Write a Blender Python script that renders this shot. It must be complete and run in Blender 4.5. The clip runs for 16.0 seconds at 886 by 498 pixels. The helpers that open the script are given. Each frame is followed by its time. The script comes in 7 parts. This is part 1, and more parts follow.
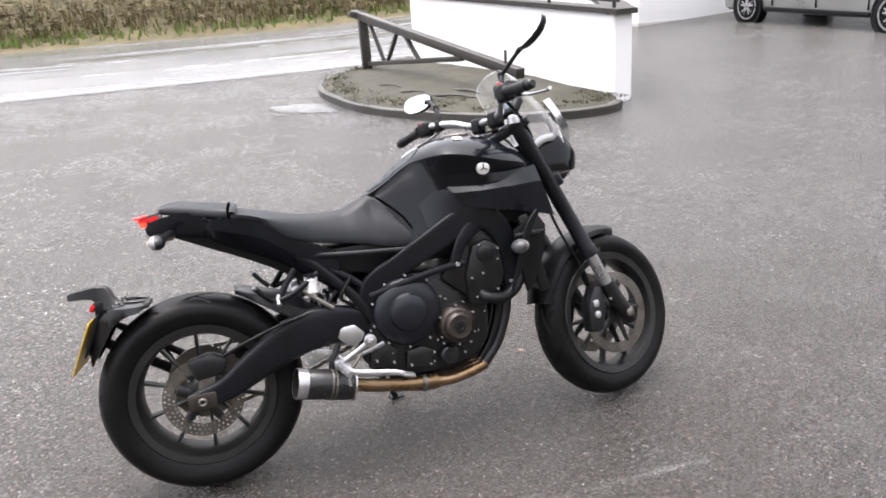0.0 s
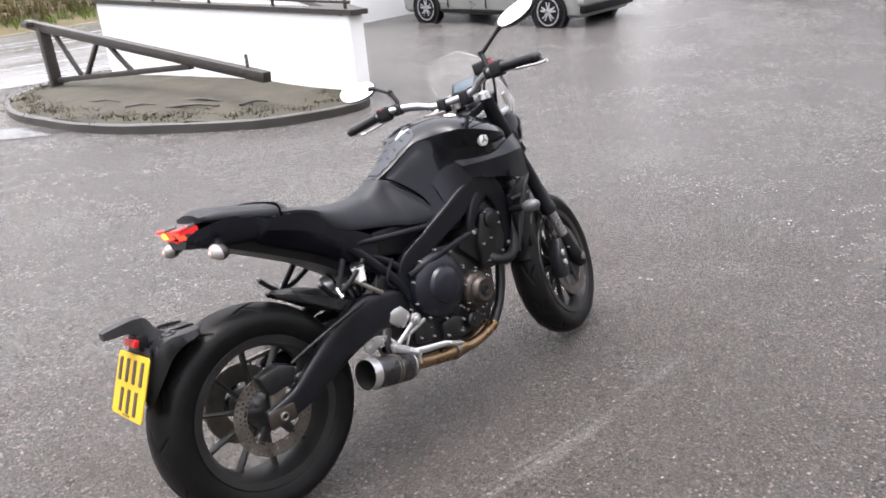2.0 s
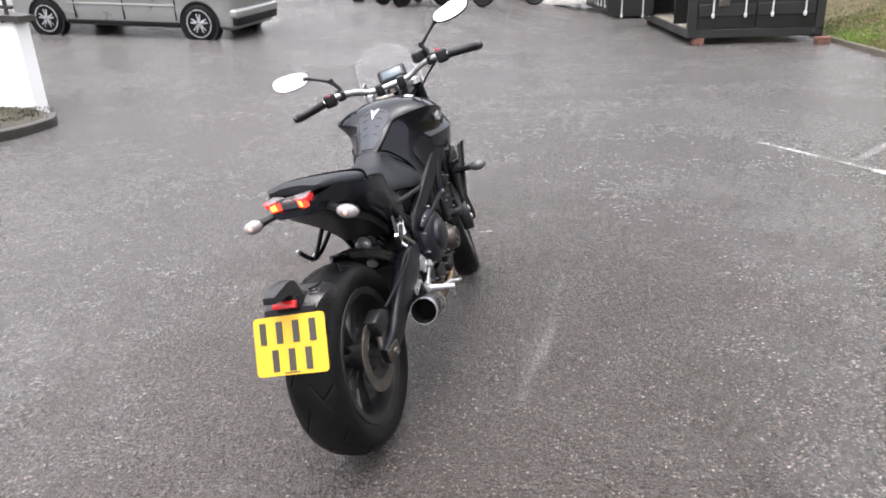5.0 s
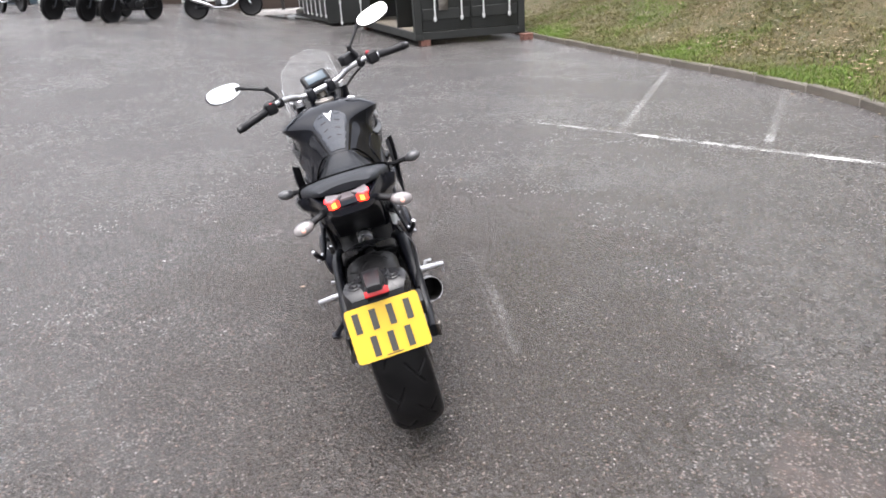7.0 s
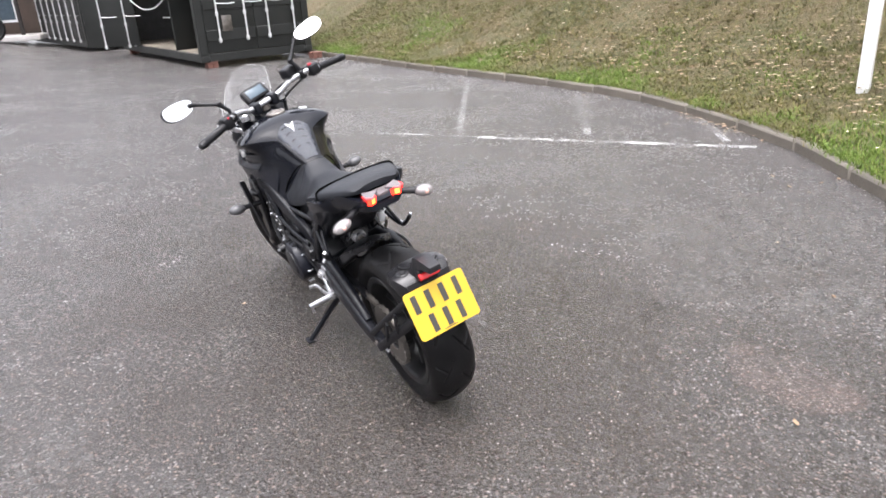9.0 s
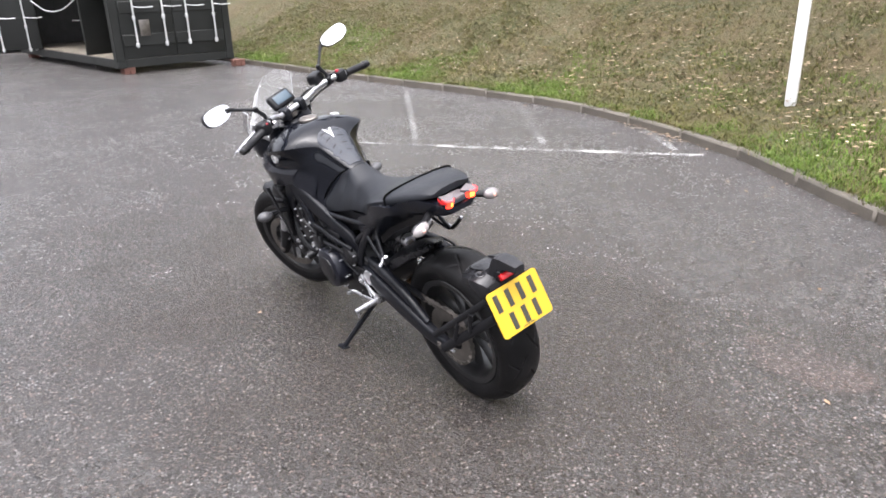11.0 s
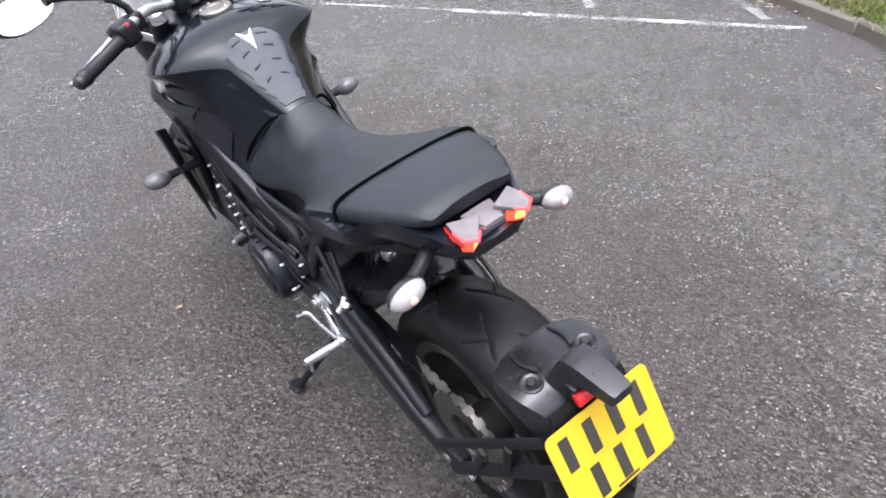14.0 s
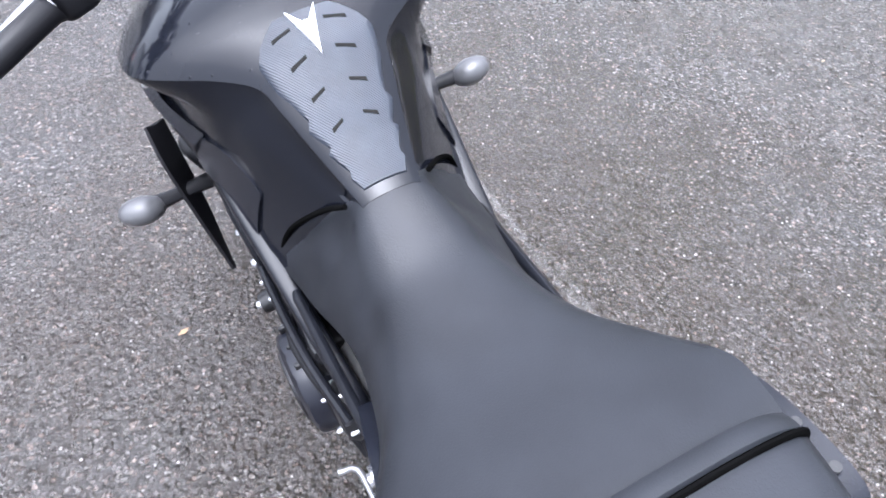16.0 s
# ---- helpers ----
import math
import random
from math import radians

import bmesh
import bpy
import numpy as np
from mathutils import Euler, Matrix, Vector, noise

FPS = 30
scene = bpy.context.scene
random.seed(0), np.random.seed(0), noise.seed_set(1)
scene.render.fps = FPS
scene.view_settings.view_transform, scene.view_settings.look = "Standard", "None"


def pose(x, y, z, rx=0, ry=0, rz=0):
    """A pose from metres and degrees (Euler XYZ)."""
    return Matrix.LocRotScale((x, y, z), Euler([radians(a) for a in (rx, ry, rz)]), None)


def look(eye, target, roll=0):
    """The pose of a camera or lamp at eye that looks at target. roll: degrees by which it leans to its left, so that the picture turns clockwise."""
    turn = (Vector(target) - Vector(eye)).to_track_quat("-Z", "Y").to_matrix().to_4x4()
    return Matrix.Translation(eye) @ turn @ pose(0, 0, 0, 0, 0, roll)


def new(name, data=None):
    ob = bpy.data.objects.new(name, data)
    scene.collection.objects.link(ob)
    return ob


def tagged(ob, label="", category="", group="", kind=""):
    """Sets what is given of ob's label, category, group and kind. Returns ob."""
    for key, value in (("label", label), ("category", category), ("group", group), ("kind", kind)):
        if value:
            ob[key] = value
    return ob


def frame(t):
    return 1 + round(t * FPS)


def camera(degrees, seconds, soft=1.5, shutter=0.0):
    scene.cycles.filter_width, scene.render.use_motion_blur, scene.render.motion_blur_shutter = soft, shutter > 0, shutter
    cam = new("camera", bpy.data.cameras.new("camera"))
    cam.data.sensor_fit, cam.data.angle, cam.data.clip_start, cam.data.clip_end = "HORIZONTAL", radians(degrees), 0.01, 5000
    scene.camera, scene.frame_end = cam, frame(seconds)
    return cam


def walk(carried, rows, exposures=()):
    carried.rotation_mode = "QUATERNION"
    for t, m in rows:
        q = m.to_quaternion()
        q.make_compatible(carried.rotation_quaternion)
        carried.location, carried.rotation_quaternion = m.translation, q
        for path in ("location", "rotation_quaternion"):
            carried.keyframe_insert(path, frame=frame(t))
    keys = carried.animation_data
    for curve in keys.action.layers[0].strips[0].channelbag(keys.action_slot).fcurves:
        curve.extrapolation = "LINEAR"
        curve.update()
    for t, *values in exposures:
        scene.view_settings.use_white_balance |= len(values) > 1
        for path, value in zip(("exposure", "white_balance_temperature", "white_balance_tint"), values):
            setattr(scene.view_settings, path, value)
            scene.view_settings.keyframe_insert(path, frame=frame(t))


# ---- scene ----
cam = camera(64.0, 16.0, 1.75)
PATH = [
    (0, (0.223, -0.866, 1.435), (0.733, 0.953, 0.781), -4.2),
    (0.5, (-0.019, -0.773, 1.445), (0.689, 0.953, 0.723), -5.2),
    (1, (-0.302, -0.732, 1.443), (0.648, 0.885, 0.747), -5.9),
    (1.5, (-0.557, -0.571, 1.438), (0.556, 0.956, 0.783), -7.5),
    (2, (-0.799, -0.423, 1.443), (0.47, 0.955, 0.743), -4.9),
    (2.5, (-1.04, -0.346, 1.433), (0.369, 0.878, 0.712), -6.2),
    (3, (-1.252, -0.16, 1.428), (0.28, 0.897, 0.697), -6.3),
    (3.5, (-1.435, 0.026, 1.439), (0.206, 0.905, 0.709), -4.7),
    (4, (-1.617, 0.137, 1.432), (0.076, 0.89, 0.68), -5.5),
    (4.2, (-1.685, 0.189, 1.451), (0.028, 0.903, 0.705), -4.7),
    (6.3, (-2.085, 1.154, 1.5), (-0.226, 1.128, 0.765), -5.0),
    (6.5, (-2.097, 1.261, 1.509), (-0.241, 1.168, 0.769), -5.7),
    (7, (-2.197, 1.486, 1.51), (-0.361, 1.191, 0.772), -3.3),
    (7.5, (-2.251, 1.682, 1.526), (-0.452, 1.232, 0.777), -3.9),
    (8, (-2.181, 1.899, 1.539), (-0.441, 1.221, 0.823), -3.8),
    (8.5, (-2.164, 2.1, 1.537), (-0.47, 1.306, 0.829), -1.7),
    (9, (-2.172, 2.361, 1.537), (-0.535, 1.469, 0.813), -3.3),
    (9.2, (-2.149, 2.455, 1.558), (-0.522, 1.547, 0.832), -2.4),
    (11.3, (-1.822, 2.903, 1.555), (-0.356, 1.738, 0.852), -2.3),
    (11.5, (-1.751, 2.868, 1.552), (-0.304, 1.683, 0.845), -2.7),
    (12, (-1.588, 2.723, 1.524), (-0.194, 1.523, 0.737), -1.6),
    (12.5, (-1.439, 2.524, 1.518), (0.018, 1.417, 0.712), -1.8),
    (13, (-1.258, 2.347, 1.477), (0.223, 1.345, 0.582), -2.6),
    (13.5, (-1.021, 2.195, 1.467), (0.407, 1.195, 0.486), -3.3),
    (14, (-0.815, 2.053, 1.429), (0.559, 1.081, 0.349), -1.6),
    (14.3, (-0.709, 1.929, 1.397), (0.656, 1.002, 0.266), -2.1),
    (14.5, (-0.623, 1.856, 1.388), (0.702, 0.948, 0.195), -0.8),
    (15, (-0.401, 1.746, 1.343), (0.879, 0.919, 0.048), 0.5),
    (15.5, (-0.165, 1.696, 1.334), (1.105, 0.928, -0.006), 1.6),
    (16, (0.044, 1.683, 1.353), (1.291, 0.963, -0.035), 4.3),
]
walk(cam, [(t, look(eye, target, roll)) for t, eye, target, roll in PATH], [(0, 1.3, 6500, 14), (2, 1.3, 6500, 14), (4, 1.35, 6500, 13), (6.5, 1.3, 6400, 13), (7.5, 1.34, 6400, 13), (8, 1.44, 6380, 13), (9, 1.45, 6380, 14), (12, 1.34, 6300, 14), (13.5, 1.33, 6150, 14), (14, 1.4, 6050, 14), (14.5, 1.52, 5950, 14), (15, 1.6, 5850, 14), (15.5, 1.64, 5800, 14), (16, 1.92, 5750, 14)])
# ---- light ----
world = bpy.data.worlds.new("overcast")
scene.world = world
world.use_nodes = True
wn, wl = world.node_tree.nodes, world.node_tree.links
sky = wn.new("ShaderNodeTexSky")
sky.sky_type = "NISHITA"
sky.sun_disc = False
sky.sun_elevation, sky.sun_rotation = radians(78), radians(-40)
sky.air_density, sky.dust_density, sky.ozone_density = 1.0, 6.0, 1.0
grey = wn.new("ShaderNodeHueSaturation")
grey.inputs["Saturation"].default_value = 0.2
grey.inputs["Value"].default_value = 1.9
wl.new(sky.outputs[0], grey.inputs["Color"])
wl.new(grey.outputs[0], wn["Background"].inputs["Color"])
wn["Background"].inputs["Strength"].default_value = 0.14
sun = new("sun", bpy.data.lights.new("sun", "SUN"))
sun.data.energy, sun.data.angle, sun.data.color = 0.5, radians(80), (1.0, 0.97, 0.93)
sun.matrix_world = look((-2.15, 2.56, 15.7), (0, 0, 0))


# ---- materials ----
class Nodes:
    """A small builder for node materials."""

    def __init__(self, name):
        self.mat = bpy.data.materials.new(name)
        self.mat.use_nodes = True
        self.tree = self.mat.node_tree
        self.bsdf = self.tree.nodes["Principled BSDF"]
        self.coord = self.tree.nodes.new("ShaderNodeTexCoord").outputs["Object"]

    def add(self, kind, **inputs):
        node = self.tree.nodes.new(kind)
        for key, value in inputs.items():
            self.put(node.inputs[key.replace("_", " ")], value)
        return node

    def put(self, socket, value):
        if isinstance(value, bpy.types.NodeSocket):
            self.tree.links.new(value, socket)
        else:
            socket.default_value = value

    def noise(self, scale, detail=3.0, rough=0.55, where=None):
        n = self.add("ShaderNodeTexNoise", Scale=scale, Detail=detail, Roughness=rough, Vector=where or self.coord)
        return n.outputs["Fac"]

    def cells(self, scale, out="Distance", where=None):
        return self.add("ShaderNodeTexVoronoi", Scale=scale, Vector=where or self.coord).outputs[out]

    def ramp(self, fac, *stops):
        n = self.add("ShaderNodeValToRGB", Fac=fac)
        el = n.color_ramp.elements
        while len(el) < len(stops):
            el.new(0.5)
        for e, (at, c) in zip(el, stops):
            e.position, e.color = at, (c, c, c, 1) if isinstance(c, (int, float)) else (*c, 1)
        return n.outputs["Color"]

    def mix(self, fac, a, b, blend="MIX"):
        n = self.tree.nodes.new("ShaderNodeMix")
        n.data_type, n.blend_type = "RGBA", blend
        for i, v in ((0, fac), (6, a), (7, b)):
            self.put(n.inputs[i], (*v, 1) if isinstance(v, tuple) and len(v) == 3 else v)
        return n.outputs[2]

    def calc(self, op, a, b=0.0):
        n = self.tree.nodes.new("ShaderNodeMath")
        n.operation = op
        self.put(n.inputs[0], a)
        self.put(n.inputs[1], b)
        return n.outputs[0]

    def bump(self, height, strength, distance=0.01, under=None):
        n = self.add("ShaderNodeBump", Height=height, Strength=strength, Distance=distance)
        if under:
            self.put(n.inputs["Normal"], under)
        return n.outputs["Normal"]

    def done(self, **inputs):
        for key, value in inputs.items():
            socket = self.bsdf.inputs[key.replace("_", " ")]
            self.put(socket, (*value, 1) if isinstance(value, tuple) and len(value) == 3 and socket.type == "RGBA" else value)
        return self.mat


def coat(name, dark, light, rough=0.5, metal=0.0, grain=400.0, patch=6.0, bump=0.05, wear=0.12, droplets=0.0, **more):
    """Paint, plastic, metal or rubber: two-scale colour and gloss variation, fine relief and, if wanted, water drops."""
    n = Nodes(name)
    big, fine = n.noise(patch, 4.0), n.noise(grain, 2.0)
    color = n.mix(n.ramp(big, (0.3, 0.0), (0.7, 1.0)), dark, light)
    color = n.mix(n.calc("MULTIPLY", fine, 0.25), color, light)
    gloss = n.calc("ADD", n.calc("MULTIPLY", n.calc("SUBTRACT", big, 0.5), wear * 2), rough)
    normal = n.bump(fine, bump, 0.002)
    if droplets:
        drops = n.ramp(n.cells(95.0), (0.0, 1.0), (0.22, 0.0))
        some = n.ramp(n.noise(40.0, 1.0), (0.52, 0.0), (0.6, 1.0))
        normal = n.bump(n.mix(some, (0.0, 0.0, 0.0), drops), droplets, 0.003, normal)
    return n.done(Base_Color=color, Roughness=gloss, Metallic=metal, Normal=normal, **more)


def make_asphalt():
    """Wet chippings: dark binder, small stones, scattered pale chips that also paint wet glints, brown damp mixed with
    the motorcycle's painted reflection and shade, and a film of water over all.
    """
    n = Nodes("wet_asphalt")
    shift = n.add("ShaderNodeVectorMath", Vector=n.coord)
    shift.operation = "MULTIPLY_ADD"
    n.put(shift.inputs[0], n.add("ShaderNodeTexNoise", Scale=130.0, Detail=2.0, Vector=n.coord).outputs["Color"])
    shift.inputs[1].default_value = (0.009, 0.009, 0.0)
    n.put(shift.inputs[2], n.coord)
    stones = n.add("ShaderNodeTexVoronoi", Scale=88.0, Vector=shift.outputs[0])
    chips = n.add("ShaderNodeTexVoronoi", Scale=92.0, Vector=shift.outputs[0])
    fine = n.noise(420.0, 3.0, 0.7)
    grit = n.noise(135.0, 4.0, 0.75)
    mid = n.noise(11.0, 5.0, 0.65)
    wide = n.noise(0.55, 4.0, 0.6)
    each = n.add("ShaderNodeSeparateColor", Color=stones.outputs["Color"])
    speck = each.outputs[0]
    chip = n.add("ShaderNodeSeparateColor", Color=chips.outputs["Color"])
    # damp ground round the motorcycle, with its dark reflection and shade painted in
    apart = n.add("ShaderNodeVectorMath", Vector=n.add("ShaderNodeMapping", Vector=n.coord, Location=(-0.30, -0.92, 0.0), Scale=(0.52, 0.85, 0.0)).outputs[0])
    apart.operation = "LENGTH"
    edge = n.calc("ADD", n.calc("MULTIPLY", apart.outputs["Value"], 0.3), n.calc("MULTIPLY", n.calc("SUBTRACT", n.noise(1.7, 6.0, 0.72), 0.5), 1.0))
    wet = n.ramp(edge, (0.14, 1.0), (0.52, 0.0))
    color = n.ramp(n.calc("ADD", n.calc("MULTIPLY", grit, 0.4), n.calc("MULTIPLY", speck, 0.6)), (0.2, (0.012, 0.011, 0.0105)), (0.42, (0.038, 0.036, 0.035)), (0.62, (0.105, 0.100, 0.097)), (0.85, (0.27, 0.258, 0.25)))
    color = n.mix(n.ramp(each.outputs[1], (0.55, 0.0), (0.8, 0.6)), color, (1.25, 0.92, 0.76), "MULTIPLY")
    color = n.mix(n.ramp(stones.outputs["Distance"], (0.42, 0.0), (0.62, 0.75)), color, (0.014, 0.0128, 0.012))
    color = n.mix(n.ramp(mid, (0.4, 0.0), (0.75, 0.3)), color, (0.085, 0.081, 0.079))
    clump = n.noise(58.0, 2.0, 0.6)
    color = n.mix(1.0, color, n.ramp(clump, (0.34, (0.45, 0.43, 0.41)), (0.5, (0.86, 0.85, 0.845)), (0.66, (1.4, 1.37, 1.35))), "MULTIPLY")
    pale = n.noise(0.8, 6.0, 0.7, n.add("ShaderNodeMapping", Vector=n.coord, Rotation=(0.0, 0.0, 0.5), Scale=(0.45, 1.2, 1.0)).outputs[0])
    color = n.mix(n.ramp(pale, (0.5, 0.0), (0.8, 0.14)), color, (0.19, 0.183, 0.178))
    color = n.mix(n.ramp(wide, (0.36, 0.3), (0.58, 0.0)), color, (0.032, 0.029, 0.0275))
    # brown of the damp, deepened to paint the reflected motorcycle
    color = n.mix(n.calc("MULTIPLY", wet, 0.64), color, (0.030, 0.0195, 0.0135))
    # stone chips; the palest are glints of the wet surface put into colour
    tint = n.ramp(chip.outputs[1], (0.0, (0.10, 0.072, 0.055)), (0.4, (0.16, 0.15, 0.145)), (0.8, (0.30, 0.29, 0.28)), (1.0, (0.52, 0.50, 0.48)))
    color = n.mix(n.calc("MULTIPLY", n.ramp(chips.outputs["Distance"], (0.22, 1.0), (0.36, 0.0)), n.ramp(chip.outputs[0], (0.84, 0.0), (0.92, 0.6))), color, tint)
    gloss = n.ramp(n.calc("ADD", n.calc("MULTIPLY", wide, 0.6), n.calc("MULTIPLY", mid, 0.4)), (0.36, 0.10), (0.5, 0.14), (0.68, 0.23))
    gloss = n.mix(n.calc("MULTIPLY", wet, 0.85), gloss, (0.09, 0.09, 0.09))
    hollow = n.calc("MULTIPLY", n.ramp(stones.outputs["Distance"], (0.0, 1.0), (0.5, 0.4), (0.8, 0.0)), n.calc("ADD", 0.35, speck))
    relief = n.bump(n.calc("ADD", n.calc("MULTIPLY", hollow, 0.8), n.calc("ADD", n.calc("MULTIPLY", grit, 1.0), n.calc("MULTIPLY", fine, 0.25))), 1.0, 0.0065)
    lumps = n.calc("ADD", n.noise(52.0, 3.0, 0.6), n.calc("MULTIPLY", chips.outputs["Distance"], -0.5))
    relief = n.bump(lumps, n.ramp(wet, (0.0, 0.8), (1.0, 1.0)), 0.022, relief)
    relief = n.bump(mid, 0.2, 0.025, relief)
    tilt = n.add("ShaderNodeVectorMath", Vector=stones.outputs["Color"])
    tilt.operation = "MULTIPLY_ADD"
    tilt.inputs[1].default_value, tilt.inputs[2].default_value = (0.46, 0.46, 0.0), (-0.23, -0.23, 0.0)
    sway = n.add("ShaderNodeVectorMath", Vector=n.add("ShaderNodeTexNoise", Scale=62.0, Detail=1.5, Roughness=0.6, Vector=n.coord).outputs["Color"])
    sway.operation = "MULTIPLY_ADD"
    sway.inputs[1].default_value, sway.inputs[2].default_value = (1.2, 1.2, 0.0), (-0.6, -0.6, 0.0)
    lean = n.add("ShaderNodeVectorMath", Vector=tilt.outputs[0])
    n.put(lean.inputs[1], sway.outputs[0])
    facet = n.add("ShaderNodeVectorMath", Vector=relief)
    n.put(facet.inputs[1], lean.outputs[0])
    upright = n.add("ShaderNodeVectorMath", Vector=facet.outputs[0])
    upright.operation = "NORMALIZE"
    gloss = n.calc("ADD", gloss, n.calc("MULTIPLY", each.outputs[2], 0.14))
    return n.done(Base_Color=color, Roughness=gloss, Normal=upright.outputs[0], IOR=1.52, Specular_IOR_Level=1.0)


def make_road():
    n = Nodes("wet_road")
    a, b = n.noise(0.4, 5.0, 0.65), n.noise(40.0, 4.0, 0.7)
    streak = n.noise(0.9, 4.0, 0.6, n.add("ShaderNodeMapping", Vector=n.coord, Scale=(0.12, 1.3, 1.0)).outputs[0])
    color = n.mix(n.ramp(a, (0.35, 0.0), (0.65, 1.0)), (0.075, 0.075, 0.077), (0.15, 0.148, 0.148))
    return n.done(Base_Color=n.mix(n.calc("MULTIPLY", b, 0.4), color, (0.15, 0.148, 0.148)), Roughness=n.ramp(streak, (0.35, 0.10), (0.65, 0.32)), Normal=n.bump(b, 0.25, 0.006))


def make_worn_line(name="worn_white_paint", low=0.46, high=0.62, most=0.85, one=(0.45, 0.45, 0.44), two=(0.72, 0.72, 0.70)):
    n = Nodes(name)
    worn = n.ramp(n.calc("ADD", n.calc("MULTIPLY", n.noise(2.6, 5.0, 0.7), 0.6), n.calc("MULTIPLY", n.noise(60.0, 3.0, 0.7), 0.45)), (low, 0.0), (high, most))
    n.done(Base_Color=n.mix(n.noise(30.0), one, two), Roughness=0.45, Normal=n.bump(n.cells(105.0), 0.5, 0.006), Alpha=worn)
    return n.mat


def make_grass(name, *colours):
    n = Nodes(name)
    n.done(Roughness=0.6, Specular_IOR_Level=0.3)
    isle = n.add("ShaderNodeNewGeometry").outputs["Random Per Island"]
    steps = [(i / (len(colours) - 1), c) for i, c in enumerate(colours)]
    n.put(n.bsdf.inputs["Base Color"], n.mix(n.ramp(n.noise(1.2, 3.0), (0.42, 0.0), (0.62, 0.8)), n.ramp(isle, *steps), colours[len(colours) // 2]))
    return n.mat


def make_soil():
    n = Nodes("bank_soil")
    a, b, c = n.noise(1.1, 5.0, 0.65), n.noise(14.0, 5.0, 0.7), n.noise(90.0, 3.0, 0.7)
    color = n.mix(n.ramp(a, (0.35, 0.0), (0.62, 1.0)), (0.036, 0.043, 0.007), (0.070, 0.049, 0.016))
    color = n.mix(n.ramp(b, (0.4, 0.0), (0.7, 0.8)), color, (0.115, 0.085, 0.034))
    color = n.mix(n.ramp(c, (0.3, 0.5), (0.6, 0.0)), color, (0.026, 0.024, 0.010))
    return n.done(Base_Color=color, Roughness=0.85, Normal=n.bump(n.calc("ADD", b, n.calc("MULTIPLY", c, 0.5)), 0.9, 0.05))


def make_render_wall():
    n = Nodes("white_masonry_paint")
    a, b = n.noise(0.9, 5.0, 0.6), n.noise(55.0, 4.0, 0.6)
    color = n.mix(n.ramp(a, (0.45, 0.0), (0.75, 0.5)), (0.90, 0.90, 0.90), (0.85, 0.855, 0.85))
    return n.done(Base_Color=color, Roughness=0.7, Normal=n.bump(b, 0.35, 0.006))


def make_wood(name, dark, light, rough=0.7):
    n = Nodes(name)
    stretch = n.add("ShaderNodeMapping", Vector=n.coord, Scale=(3.0, 3.0, 18.0)).outputs[0]
    a, b = n.noise(3.0, 5.0, 0.6, stretch), n.noise(2.0, 3.0)
    color = n.mix(n.ramp(a, (0.35, 0.0), (0.68, 1.0)), dark, light)
    return n.done(Base_Color=n.mix(n.calc("MULTIPLY", b, 0.3), color, dark), Roughness=rough, Normal=n.bump(a, 0.35, 0.006))


def make_concrete(name, dark, light, rough=0.6):
    n = Nodes(name)
    a, b, c = n.noise(2.2, 5.0, 0.65), n.noise(60.0, 4.0, 0.7), n.cells(140.0)
    pick = n.add("ShaderNodeObjectInfo").outputs["Random"]
    color = n.mix(n.ramp(a, (0.35, 0.0), (0.66, 1.0)), dark, light)
    color = n.mix(n.calc("MULTIPLY", pick, 0.15), color, dark)
    color = n.mix(n.ramp(b, (0.45, 0.0), (0.75, 0.6)), color, light)
    return n.done(Base_Color=color, Roughness=rough, Normal=n.bump(n.calc("ADD", b, n.calc("MULTIPLY", c, -0.4)), 0.5, 0.008))


def make_glass(name, tint=(0.95, 0.97, 0.97), rough=0.02, film=0.12):
    """Thin clear plastic: mostly see-through, with a glossy face and a light film of rain."""
    n = Nodes(name)
    clear = n.add("ShaderNodeBsdfTransparent", Color=(*tint, 1))
    n.done(Base_Color=(0.92, 0.93, 0.94), Roughness=rough, Normal=n.bump(n.ramp(n.cells(120.0), (0.0, 1.0), (0.3, 0.0)), 0.4, 0.002))
    wet = n.ramp(n.noise(45.0, 4.0, 0.7), (0.45, film * 0.5), (0.7, film * 2.4))
    spots = n.calc("MULTIPLY", n.ramp(n.cells(75.0), (0.0, 1.0), (0.34, 0.0)), n.ramp(n.noise(22.0, 2.0), (0.42, 0.0), (0.6, min(1.0, film * 4))))
    wet = n.calc("MAXIMUM", wet, spots)
    gloss = n.add("ShaderNodeFresnel", IOR=1.45).outputs[0]
    milky = n.add("ShaderNodeMixShader", Fac=0.65)
    n.put(milky.inputs[1], n.bsdf.outputs[0])
    n.put(milky.inputs[2], n.add("ShaderNodeBsdfTranslucent", Color=(0.95, 0.96, 0.97, 1)).outputs[0])
    mixer = n.add("ShaderNodeMixShader", Fac=n.calc("MAXIMUM", gloss, wet))
    n.put(mixer.inputs[1], clear.outputs[0])
    n.put(mixer.inputs[2], milky.outputs[0])
    n.put(n.tree.nodes["Material Output"].inputs["Surface"], mixer.outputs[0])
    return n.mat


def make_pad():
    """Ribbed rubber: fine slanting ridges."""
    n = Nodes("tank_pad_rubber")
    ribs = n.add("ShaderNodeTexWave", Scale=130.0, Distortion=0.0, Vector=n.add("ShaderNodeMapping", Vector=n.coord, Rotation=(0.0, 0.0, 0.9)).outputs[0]).outputs["Fac"]
    soil = n.noise(30.0, 4.0)
    color = n.mix(n.ramp(soil, (0.35, 0.0), (0.7, 1.0)), (0.010, 0.013, 0.020), (0.018, 0.0225, 0.032))
    return n.done(Base_Color=color, Roughness=n.ramp(soil, (0.3, 0.34), (0.7, 0.5)), Normal=n.bump(ribs, 0.4, 0.001), Specular_IOR_Level=0.4)


